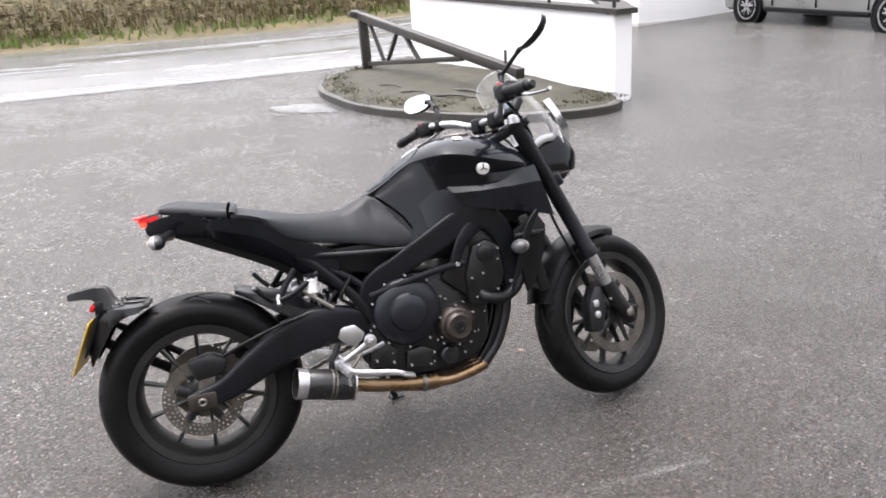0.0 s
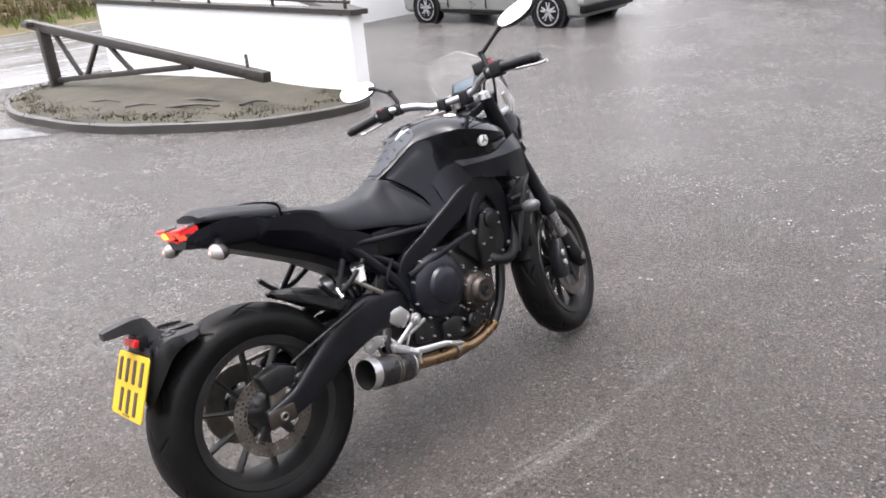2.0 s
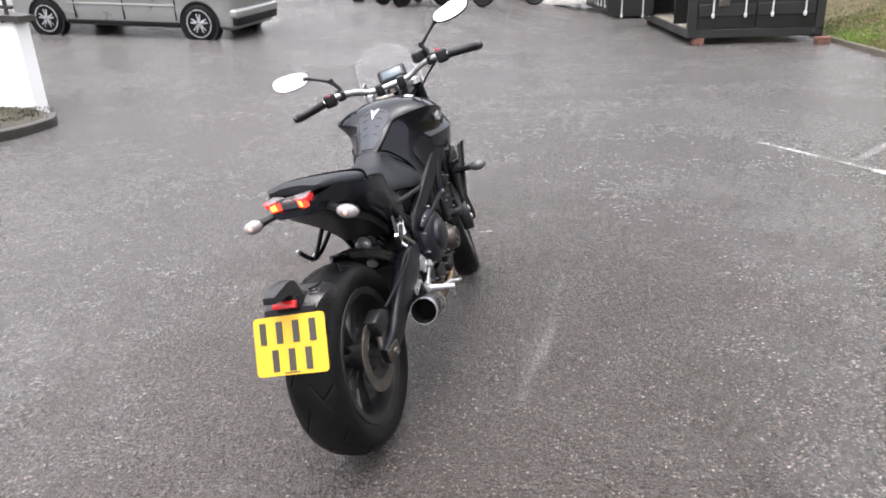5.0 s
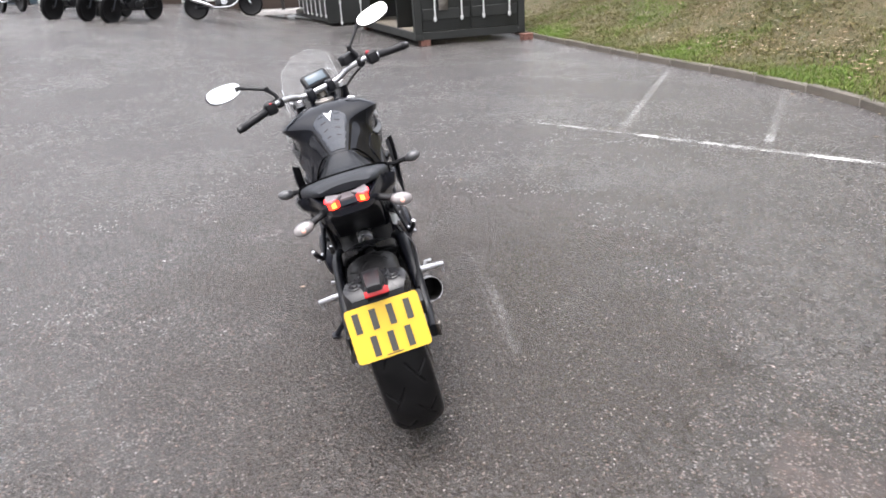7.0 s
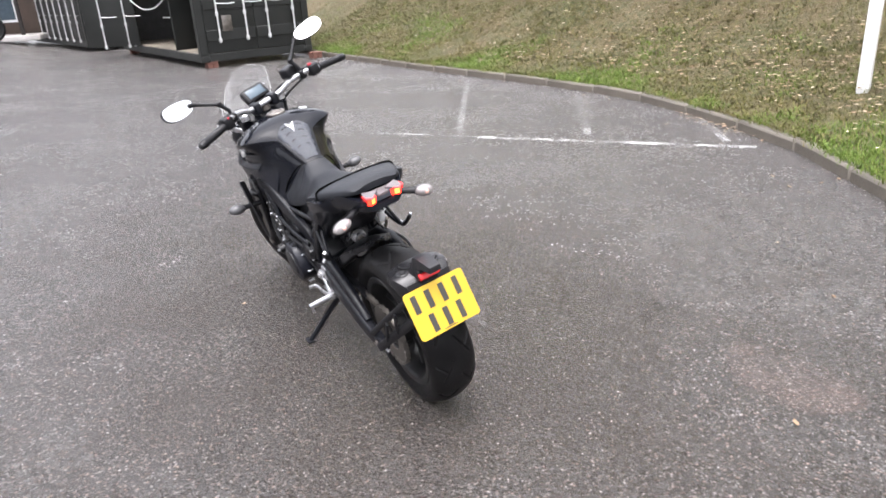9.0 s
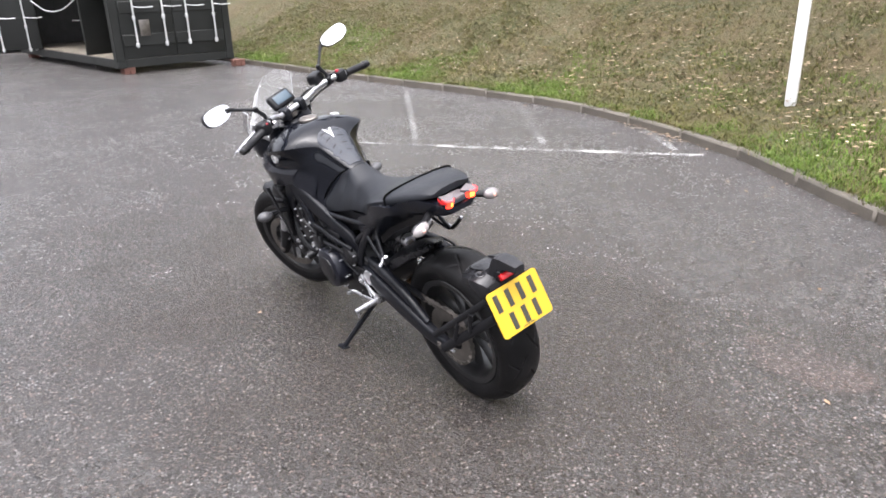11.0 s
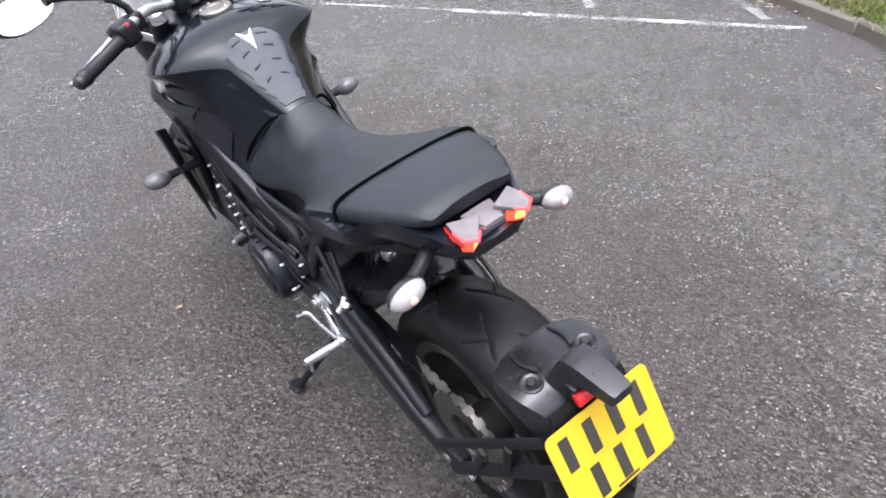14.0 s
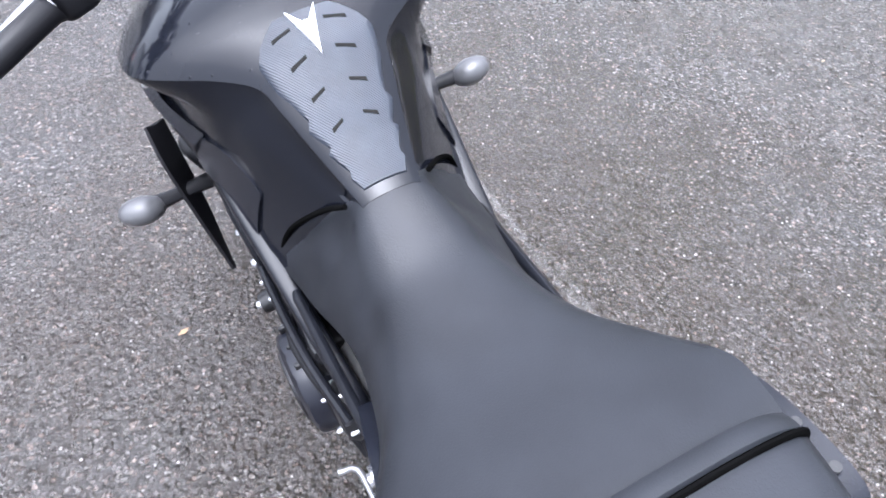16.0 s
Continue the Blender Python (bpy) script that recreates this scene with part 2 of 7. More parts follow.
def make_glow(name, color, strength):
    n = Nodes(name)
    return n.done(Base_Color=color, Roughness=0.25, Emission_Color=color, Emission_Strength=strength)


def make_puddle():
    """Shallow standing water: still, with faint ripples, thinning out at its rim."""
    n = Nodes("standing_water")
    ripple = n.bump(n.noise(14.0, 2.0), 0.05, 0.01)
    thin = n.ramp(n.calc("ADD", n.calc("MULTIPLY", n.noise(2.2, 5.0, 0.7), 0.7), n.calc("MULTIPLY", n.noise(40.0, 3.0, 0.7), 0.3)), (0.38, 0.0), (0.55, 0.9))
    return n.done(Base_Color=n.mix(n.noise(5.0), (0.05, 0.048, 0.046), (0.085, 0.082, 0.08)), Roughness=0.06, Specular_IOR_Level=0.8, Normal=ripple, Alpha=thin)


M = dict(
    puddle=make_puddle(),
    asphalt=make_asphalt(),
    road=make_road(),
    line=make_worn_line(most=0.68),
    faint=make_worn_line("faint_white_paint", 0.36, 0.72, 0.21),
    thin=make_worn_line("thin_white_paint", 0.38, 0.62, 0.37),
    patch=make_worn_line("dry_reddish_patch", 0.44, 0.80, 0.3, (0.16, 0.115, 0.10), (0.26, 0.19, 0.165)),
    scuff=make_worn_line("pale_scuff", 0.44, 0.80, 0.2),
    soil=make_soil(),
    scrub=make_concrete("dead_scrub", (0.045, 0.04, 0.016), (0.11, 0.085, 0.038), 0.9),
    wall=make_render_wall(),
    beam=make_wood("dark_stained_timber", (0.012, 0.010, 0.009), (0.045, 0.038, 0.034), 0.45),
    pallet=make_wood("pale_softwood", (0.30, 0.22, 0.11), (0.48, 0.37, 0.20)),
    floorboard=make_wood("container_floor", (0.10, 0.085, 0.065), (0.2, 0.175, 0.14)),
    whitewood=coat("white_painted_post", (0.68, 0.68, 0.67), (0.82, 0.82, 0.82), 0.5, 0.0, 60, 4, 0.2, 0.15),
    kerb=make_concrete("kerb_concrete", (0.062, 0.053, 0.042), (0.112, 0.097, 0.078)),
    islandkerb=make_concrete("wet_dark_kerb", (0.022, 0.020, 0.018), (0.052, 0.048, 0.044), 0.4),
    pale=make_concrete("pale_paving", (0.34, 0.32, 0.31), (0.5, 0.48, 0.46)),
    brick=make_concrete("red_brick", (0.085, 0.035, 0.025), (0.17, 0.075, 0.055), 0.8),
    grass=make_grass("lush_grass", (0.030, 0.052, 0.006), (0.064, 0.112, 0.009), (0.092, 0.15, 0.016), (0.12, 0.13, 0.025)),
    straw=make_grass("dry_grass", (0.034, 0.028, 0.007), (0.082, 0.064, 0.016), (0.060, 0.071, 0.008), (0.132, 0.104, 0.031), (0.080, 0.091, 0.011)),
    leaf=make_grass("fallen_leaves", (0.09, 0.048, 0.024), (0.18, 0.105, 0.055), (0.26, 0.19, 0.12), (0.40, 0.36, 0.29)),
    moss=make_grass("short_moss", (0.022, 0.026, 0.009), (0.04, 0.042, 0.014), (0.055, 0.042, 0.022), (0.035, 0.04, 0.012)),
    bush=make_grass("rough_hedge", (0.03, 0.036, 0.010), (0.07, 0.06, 0.02), (0.11, 0.078, 0.03), (0.09, 0.10, 0.02)),
    paint=coat("black_metallic_paint", (0.0035, 0.0040, 0.006), (0.006, 0.0068, 0.010), 0.10, 0.0, 900, 5, 0.02, 0.05, 0.25, Specular_IOR_Level=0.24),
    knee=coat("satin_black_panel", (0.004, 0.0046, 0.007), (0.008, 0.009, 0.0135), 0.22, 0.0, 700, 8, 0.04, 0.08, Specular_IOR_Level=0.32),
    plastic=coat("black_plastic", (0.004, 0.004, 0.005), (0.009, 0.009, 0.0105), 0.40, 0.0, 600, 9, 0.12, 0.12, Specular_IOR_Level=0.21),
    wetplastic=coat("wet_black_plastic", (0.006, 0.006, 0.007), (0.014, 0.014, 0.016), 0.30, 0.0, 600, 12, 0.1, 0.15, 0.5, Specular_IOR_Level=0.38),
    vinyl=coat("seat_vinyl", (0.006, 0.0068, 0.009), (0.013, 0.0146, 0.0185), 0.50, 0.0, 520, 11, 0.2, 0.16, Specular_IOR_Level=0.28),
    frame=coat("satin_black_frame", (0.004, 0.0044, 0.006), (0.008, 0.0088, 0.012), 0.34, 0.0, 500, 10, 0.06, 0.1, Specular_IOR_Level=0.22),
    engine=coat("black_engine_casting", (0.004, 0.004, 0.005), (0.010, 0.010, 0.0115), 0.36, 0.0, 350, 14, 0.15, 0.14, Specular_IOR_Level=0.4),
    enginegrey=coat("dark_grey_cover", (0.0045, 0.005, 0.0085), (0.009, 0.010, 0.016), 0.34, 0.0, 500, 14, 0.08, 0.1, Specular_IOR_Level=0.36),
    rubber=coat("tyre_rubber", (0.004, 0.004, 0.0042), (0.009, 0.0086, 0.009), 0.40, 0.0, 420, 12, 0.2, 0.18, 0.3, Specular_IOR_Level=0.11),
    rim=coat("dark_rim", (0.007, 0.007, 0.008), (0.014, 0.0135, 0.0135), 0.40, 0.0, 500, 12, 0.05, 0.15, Specular_IOR_Level=0.45),
    steel=coat("brake_steel", (0.11, 0.10, 0.092), (0.24, 0.22, 0.2), 0.4, 0.85, 500, 16, 0.05, 0.15),
    silver=coat("silver_alloy", (0.32, 0.32, 0.335), (0.50, 0.50, 0.515), 0.30, 0.8, 500, 14, 0.05, 0.12),
    chrome=coat("chrome", (0.62, 0.62, 0.63), (0.75, 0.75, 0.75), 0.14, 1.0, 300, 20, 0.02, 0.08),
    bolt=coat("zinc_bolt", (0.36, 0.36, 0.375), (0.52, 0.52, 0.54), 0.28, 0.7, 300, 20, 0.02, 0.1),
    bronze=coat("heat_stained_pipe", (0.15, 0.09, 0.045), (0.29, 0.2, 0.12), 0.3, 0.9, 300, 12, 0.04, 0.15),
    cover=coat("bronze_grey_cover", (0.030, 0.025, 0.0215), (0.052, 0.043, 0.037), 0.36, 0.5, 400, 20, 0.05, 0.1),
    carbon=coat("carbon_sleeve", (0.006, 0.006, 0.007), (0.014, 0.014, 0.015), 0.28, 0.0, 300, 30, 0.05, 0.1),
    # glossless black of the seat strap, also painting the shade beside the tank
    gap=coat("strap_and_gap_shade_black", (0.0015, 0.0015, 0.0015), (0.003, 0.003, 0.003), 0.9, Specular_IOR_Level=0.0),
    bore=coat("sooty_bore", (0.006, 0.006, 0.006), (0.011, 0.0105, 0.010), 0.8, Specular_IOR_Level=0.1),
    yellow=coat("yellow_reflective_plate", (0.43, 0.268, 0.006), (0.50, 0.315, 0.010), 0.4, 0.0, 300, 8, 0.02, 0.08),
    ink=coat("black_print", (0.015, 0.014, 0.012), (0.03, 0.028, 0.02), 0.45),
    red=coat("red_reflector", (0.35, 0.008, 0.01), (0.5, 0.015, 0.018), 0.2, 0.0, 200, 20, 0.1),
    redplastic=coat("red_switch", (0.26, 0.012, 0.022), (0.36, 0.022, 0.035), 0.4),
    lamptop=coat("smoked_lamp_top", (0.078, 0.066, 0.070), (0.125, 0.108, 0.113), 0.2, 0.0, 200, 30, 0.12, 0.08, 0.4, Specular_IOR_Level=0.4),
    # black wet plastic, greyed to paint in the sky's reflection
    skyplastic=coat("sky_sheen_on_black_plastic", (0.04, 0.04, 0.043), (0.075, 0.075, 0.079), 0.32, 0.0, 500, 20, 0.06, 0.1, 0.3, Specular_IOR_Level=0.5),
    pad=make_pad(),
    earth=make_concrete("wet_brown_earth", (0.018, 0.0165, 0.0105), (0.048, 0.043, 0.028), 0.85),
    lens=coat("clear_lamp_lens", (0.15, 0.138, 0.138), (0.25, 0.233, 0.231), 0.2, 0.0, 200, 30, 0.15, 0.08, Coat_Weight=0.15),
    amber=coat("pale_amber_bulb", (0.66, 0.34, 0.27), (0.74, 0.44, 0.36), 0.3),
    white=coat("white_print", (0.72, 0.73, 0.74), (0.82, 0.82, 0.83), 0.4),
    badge=coat("silver_badge", (0.62, 0.62, 0.62), (0.75, 0.75, 0.75), 0.3, 0.4),
    lcd=coat("grey_display", (0.045, 0.066, 0.085), (0.07, 0.096, 0.118), 0.2, 0.0, 200, 9, 0.01, 0.05, Specular_IOR_Level=0.3),
    mirror=coat("mirror_glass", (0.9, 0.9, 0.9), (0.93, 0.93, 0.93), 0.03, 1.0, 100, 5, 0.0, 0.01),
    screen=make_glass("fly_screen", (0.98, 0.985, 0.985), 0.02, 0.085),
    pane=make_glass("window_glass", (0.5, 0.55, 0.55), 0.03, 0.05),
    glow=make_glow("tail_light_led", (1.0, 0.03, 0.03), 1.3),
    hot=make_glow("hot_led", (1.0, 0.03, 0.012), 2.0),
    core=make_glow("led_core", (1.0, 0.22, 0.03), 3.2),
    tint=coat("red_lamp_lens", (0.6, 0.012, 0.016), (0.72, 0.03, 0.034), 0.15, 0.0, 200, 20, 0.05),
    box=coat("black_container_paint", (0.010, 0.011, 0.010), (0.020, 0.021, 0.020), 0.5, 0.0, 120, 1.3, 0.15, 0.2, Specular_IOR_Level=0.3),
    inside=coat("container_inside", (0.05, 0.052, 0.05), (0.08, 0.08, 0.078), 0.7),
    rod=coat("galvanised_rod", (0.42, 0.43, 0.43), (0.62, 0.62, 0.62), 0.45, 0.4, 200, 6, 0.1, 0.2),
    carpaint=coat("silver_car_paint", (0.27, 0.275, 0.265), (0.33, 0.335, 0.325), 0.3, 0.55, 900, 1.5, 0.02, 0.08, Coat_Weight=0.6),
    darkshop=coat("dark_brown_cladding", (0.045, 0.03, 0.022), (0.08, 0.055, 0.042), 0.6, 0.0, 100, 2),
)


# ---- mesh tools ----
def part(name, bm, material, parent=None, label="", smooth=True, angle=38):
    """Links a bmesh as one mesh object, under a thing or a part if one is given; of a list, each as its own."""
    if isinstance(bm, list):
        return [part(name, b, material, parent, label, smooth, angle) for b in bm][0]
    bmesh.ops.recalc_face_normals(bm, faces=bm.faces)
    me = bpy.data.meshes.new(name)
    bm.to_mesh(me)
    bm.free()
    me.materials.append(M[material])
    if smooth:
        me.shade_smooth()
        me.set_sharp_from_angle(angle=radians(angle))
    ob = new(name, me)
    if parent:
        ob.parent = parent
    return tagged(ob, label)


def thing(name, label, category, m=None, group="", kind=""):
    ob = new(name)
    ob.empty_display_size = 0.1
    if m is not None:
        ob.matrix_world = m
    return tagged(ob, label, category, group, kind)


def curve(points, n):
    """Catmull-Rom through the points, n steps to a span."""
    p = np.array(points, float)
    q = np.vstack([2 * p[0] - p[1], p, 2 * p[-1] - p[-2]])
    out = []
    for i in range(len(p) - 1):
        a, b, c, d = q[i : i + 4]
        for k in range(n):
            t = k / n
            out.append(0.5 * (2 * b + (c - a) * t + (2 * a - 5 * b + 4 * c - d) * t * t + (3 * b - a - 3 * c + d) * t**3))
    return np.array(out + [p[-1]])


def skin(bm, rings, closed=True, caps=True):
    """Faces between rings of points."""
    rows = [[bm.verts.new(v) for v in ring] for ring in rings]
    n = len(rows[0])
    for a, b in zip(rows, rows[1:]):
        for i in range(n if closed else n - 1):
            bm.faces.new((a[i], a[(i + 1) % n], b[(i + 1) % n], b[i]))
    if caps and closed:
        bm.faces.new(rows[0][::-1])
        bm.faces.new(rows[-1])
    return bm


def tube(points, radius, n=10, smooth=4, side=None, bm=None, power=1.0):
    """A rod along the points. radius: one, or one for each point, each a number or (half width along side, half height)."""
    bm = bm or bmesh.new()
    pts = curve(points, smooth) if smooth > 1 and len(points) > 2 else np.array(points, float)
    rad = radius if isinstance(radius, list) else [radius] * len(points)
    rad = np.array([r if isinstance(r, tuple) else (r, r) for r in rad], float)
    at = np.linspace(0, len(points) - 1, len(pts))
    rad = np.stack([np.interp(at, range(len(points)), rad[:, k]) for k in (0, 1)], 1)
    tang = np.gradient(pts, axis=0)
    ref = np.array(side if side is not None else ((0, 0, 1) if abs(tang[0][2]) < 0.8 * np.linalg.norm(tang[0]) else (1, 0, 0)), float)
    rings = []
    for p, t, r in zip(pts, tang, rad):
        t = t / np.linalg.norm(t)
        u = ref - t * (ref @ t)
        u /= np.linalg.norm(u)
        v = np.cross(t, u)
        if side is None:
            ref = u
        ring = []
        for k in range(n):
            c, s = math.cos(2 * math.pi * (k + 0.5) / n), math.sin(2 * math.pi * (k + 0.5) / n)
            c, s = math.copysign(abs(c) ** power, c), math.copysign(abs(s) ** power, s)
            ring.append(p + u * r[0] * c + v * r[1] * s)
        rings.append(ring)
    return skin(bm, rings)


def lathe(profile, centre, axis="y", n=32, closed=False, bm=None):
    """Turns (along, radius) pairs round an axis through centre."""
    bm = bm or bmesh.new()
    c = np.array(centre, float)
    rings = []
    for k in range(n):
        a = 2 * math.pi * k / n
        ring = []
        for along, r in profile:
            u, v = r * math.cos(a), r * math.sin(a)
            ring.append(c + {"y": (u, along, v), "x": (along, u, v), "z": (u, v, along)}[axis])
        rings.append([bm.verts.new(p) for p in ring])
    m = len(profile)
    for k in range(n):
        a, b = rings[k], rings[(k + 1) % n]
        for i in range(m if closed else m - 1):
            bm.faces.new((a[i], a[(i + 1) % m], b[(i + 1) % m], b[i]))
    if not closed:
        for i in (0, m - 1):
            if profile[i][1] > 1e-6:
                bm.faces.new([r[i] for r in rings])
    bmesh.ops.remove_doubles(bm, verts=bm.verts, dist=1e-6)
    return bm


def block(size, m=None, bevel=0.004, seg=2, bm=None):
    """A box with softened edges, centred, then moved by m (a matrix or a place)."""
    made = bmesh.new()
    bmesh.ops.create_cube(made, size=1.0)
    bmesh.ops.scale(made, vec=size, verts=made.verts)
    if bevel:
        bmesh.ops.bevel(made, geom=made.edges, offset=min(bevel, min(size) * 0.45), segments=seg, profile=0.5, affect="EDGES")
    if m is not None:
        made.transform(m if isinstance(m, Matrix) else Matrix.Translation(m))
    return join(bm, made)


def join(bm, made):
    if bm is None:
        return made
    me = bpy.data.meshes.new("joined")
    made.to_mesh(me)
    made.free()
    bm.from_mesh(me)
    bpy.data.meshes.remove(me)
    return bm


def slab(outline, y0, y1, bevel=0.006, bm=None):
    """An (x, z) outline given thickness from y0 to y1, with softened edges."""
    made = bmesh.new()
    face = made.faces.new([made.verts.new((x, y0, z)) for x, z in outline])
    got = bmesh.ops.extrude_face_region(made, geom=[face])
    bmesh.ops.translate(made, vec=(0, y1 - y0, 0), verts=[v for v in got["geom"] if isinstance(v, bmesh.types.BMVert)])
    bmesh.ops.recalc_face_normals(made, faces=made.faces)
    if bevel:
        bmesh.ops.bevel(made, geom=made.edges, offset=bevel, segments=2, profile=0.5, affect="EDGES")
    return join(bm, made)


def panel(upper, lower, thick, bulge=(0, 0, 0), n=5, across=6, bm=None):
    """A curved sheet with thickness between two edge lines; its middle is pushed out by bulge."""
    a, b, out = curve(upper, n), curve(lower, n), np.array(bulge, float)
    grid = [[p + (q - p) * k / across + out * math.sin(math.pi * k / across) for k in range(across + 1)] for p, q in zip(a, b)]
    g = np.array(grid)
    nrm = np.cross(np.gradient(g, axis=0), np.gradient(g, axis=1))
    nrm /= np.linalg.norm(nrm, axis=2, keepdims=True) + 1e-9
    back = g - nrm * thick
    rings = [list(f) + list(r[::-1]) for f, r in zip(g, back)]
    return skin(bm or bmesh.new(), rings)


def facets(lines, thick, n=5, bm=None):
    """A sheet with thickness over edge lines, flat between them so that each inner line is a crease."""
    g = np.stack([curve(line, n) for line in lines], 1)
    nrm = np.cross(np.gradient(g, axis=0), np.gradient(g, axis=1))
    nrm /= np.linalg.norm(nrm, axis=2, keepdims=True) + 1e-9
    back = g - nrm * thick
    return skin(bm or bmesh.new(), [list(f) + list(r[::-1]) for f, r in zip(g, back)])


def body(stations, steps=4):
    """A symmetric hull: stations of x and half outlines of (y, z) from the top middle to the bottom middle."""
    half = np.array([[(x, y, z) for y, z in outline] for x, outline in stations], float)
    cols = np.stack([curve(half[:, k], steps) for k in range(half.shape[1])], 1)
    rings = []
    for ring in cols:
        left = [tuple(p) for p in ring]
        right = [(x, -y, z) for x, y, z in left[::-1] if abs(y) > 1e-6]
        rings.append(left + right)
    return skin(bmesh.new(), rings)


def bolts(places, r, h, axis="y", n=6):
    """Small bolt heads, each a mesh."""
    return [lathe([(-h, r * 0.72), (h * 0.7, r * 0.72), (h, r * 0.5)], p, axis, n) for p in places]


def sheet(name, xs, ys, z_of, material, uvless=True):
    """One sheet over a grid of x and y."""
    verts = [(x, y, z_of(x, y)) for x in xs for y in ys]
    n = len(ys)
    faces = [(i * n + j, (i + 1) * n + j, (i + 1) * n + j + 1, i * n + j + 1) for i in range(len(xs) - 1) for j in range(n - 1)]
    me = bpy.data.meshes.new(name)
    me.from_pydata(verts, [], faces)
    me.materials.append(M[material])
    me.shade_smooth()
    return new(name, me)


def soup(name, verts, faces, material, label, category, smooth=False):
    """Many small pieces in one object."""
    me = bpy.data.meshes.new(name)
    me.from_pydata(verts, [], faces)
    me.materials.append(M[material])
    if smooth:
        me.shade_smooth()
    return tagged(new(name, me), label, category, kind="stuff")


# ---- ground ----
def soft(v):
    return math.log1p(math.exp(min(v, 50.0)))


def rise(x, y):
    """Height of the car park and road: flat round the motorcycle, climbing towards the road."""
    r = min(max((y - 1) / 5, 0.0), 1.0)
    return 0.05 * (soft(min(y, 32.0) - 5) - soft(-5)) + 0.06 * soft(min(x, 16.0) - 4) * r * r * (3 - 2 * r)


def spread(near, far, step):
    inner = list(np.arange(-near, near + 1e-6, step))
    outer = [near * (far / near) ** (k / 9) for k in range(1, 10)]
    return [-v for v in outer[::-1]] + inner + outer


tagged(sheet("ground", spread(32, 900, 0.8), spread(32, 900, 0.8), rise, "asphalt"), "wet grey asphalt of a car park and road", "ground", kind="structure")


def stripe(name, a, b, width, label, lift=0.004, material="line"):
    """A painted line on the ground."""
    a, b = Vector((*a, 0)), Vector((*b, 0))
    n = max(2, int((b - a).length / 0.4))
    off = (b - a).normalized().cross(Vector((0, 0, 1))) * width / 2
    bm = bmesh.new()
    rows = []
    for k in range(n + 1):
        p = a.lerp(b, k / n)
        rows.append([(q.x, q.y, rise(q.x, q.y) + lift) for q in (p - off, p + off)])
    skin(bm, rows, closed=False)
    return tagged(part(name, bm, material), label, "road marking", kind="structure")


for a, b, w, mat in (((3.75, -1.33), (1.72, -2.88), 0.085, "line"), ((4.62, -0.66), (3.75, -1.33), 0.055, "thin"), ((4.03, -1.28), (7.22, -3.36), 0.07, "faint"), ((3.08, -2.17), (3.3, -2.34), 0.075, "thin"), ((3.3, -2.34), (5.1, -3.72), 0.07, "scuff"), ((2.02, -2.87), (2.3, -3.07), 0.08, "thin"), ((2.3, -3.07), (2.86, -3.46), 0.075, "faint"), ((6.05, 0.26), (4.9, -0.48), 0.07, "scuff"), ((8.0, -2.5), (8.15, -3.5), 0.08, "faint")):
    stripe("bay_line", a, b, w, "worn white parking bay line on wet asphalt", 0.004 + (0.003 if mat != "line" else 0.0) + 0.001 * (w > 0.09), mat)
for a, b, w in (((-30.0, 11.45), (6.5, 13.37), 0.16), ((-14, 17.6), (-9, 18.0), 0.12), ((-5.0, 18.3), (0.2, 18.75), 0.12), ((1.2, 18.9), (6.5, 19.4), 0.12), ((-14, 14.9), (20, 16.4), 0.12)):
    stripe("road_line", a, b, w, "white road line on a wet road", 0.014)
rows = [[(x, y, rise(x, y) + 0.008) for y in np.linspace(12.75 + 0.0526 * x, 23.9 + 0.06 * x, 16)] for x in np.arange(-70, 8.1, 1.5)]
tagged(part("road", skin(bmesh.new(), rows, closed=False), "road"), "wet shining road past the car park", "road", kind="structure")
for a, b, w in (((1.52, 0.75), (0.86, 0.76), 0.022), ((0.86, 0.76), (0.30, 0.80), 0.03), ((1.17, 0.725), (0.57, 0.75), 0.016), ((0.95, 0.79), (0.42, 0.825), 0.012)):
    stripe("tyre_scuff", a, b, w, "pale scuff mark on the asphalt", 0.003, "scuff")

stripe("worn_seam", (-2.9, 9.25), (0.7, 8.98), 0.05, "pale worn seam in the wet asphalt", 0.006, "faint")
bm = bmesh.new()
edge = []
for k in range(36):
    a = 2 * math.pi * k / 36
    r = 1 + 0.4 * noise.noise((math.cos(a) * 1.5, math.sin(a) * 1.5, 2))
    x, y = 1.26 + r * (0.48 * math.cos(a) + 0.16 * math.sin(a)), 8.95 + r * (0.22 * math.sin(a) - 0.42 * math.cos(a))
    edge.append(bm.verts.new((x, y, rise(x, y) + 0.010)))
bm.faces.new(edge)
tagged(part("puddle", bm, "puddle"), "shallow puddle shining beside the island kerb", "puddle", kind="structure")
bm = bmesh.new()
edge = []
for k in range(28):
    a = 2 * math.pi * k / 28
    r = 1 + 0.35 * noise.noise((math.cos(a) * 1.3, math.sin(a) * 1.3, 5))
    edge.append(bm.verts.new((-0.74 + 0.30 * r * math.cos(a), 0.08 + 0.17 * r * math.sin(a), 0.003)))
bm.faces.new(edge)
tagged(part("asphalt_patch", bm, "patch"), "drier reddish patch in the asphalt", "ground patch", kind="structure")

# kerb of the bank and the bank itself
KERB = curve([(24, -2.6), (18, -2.95), (13.2, -3.22), (10, -3.45), (8, -3.62), (6.4, -3.8), (5.0, -3.9), (4.0, -3.84), (3.2, -3.66), (2.5, -3.45), (1.62, -3.14), (0.95, -2.75), (0.3, -2.36), (-0.35, -1.98), (-1.3, -1.62), (-2.6, -1.45), (-5, -1.6), (-9, -2.6), (-16, -5)], 8)
kerb = thing("kerb", "weathered concrete kerb along the grass bank", "kerb", kind="structure")


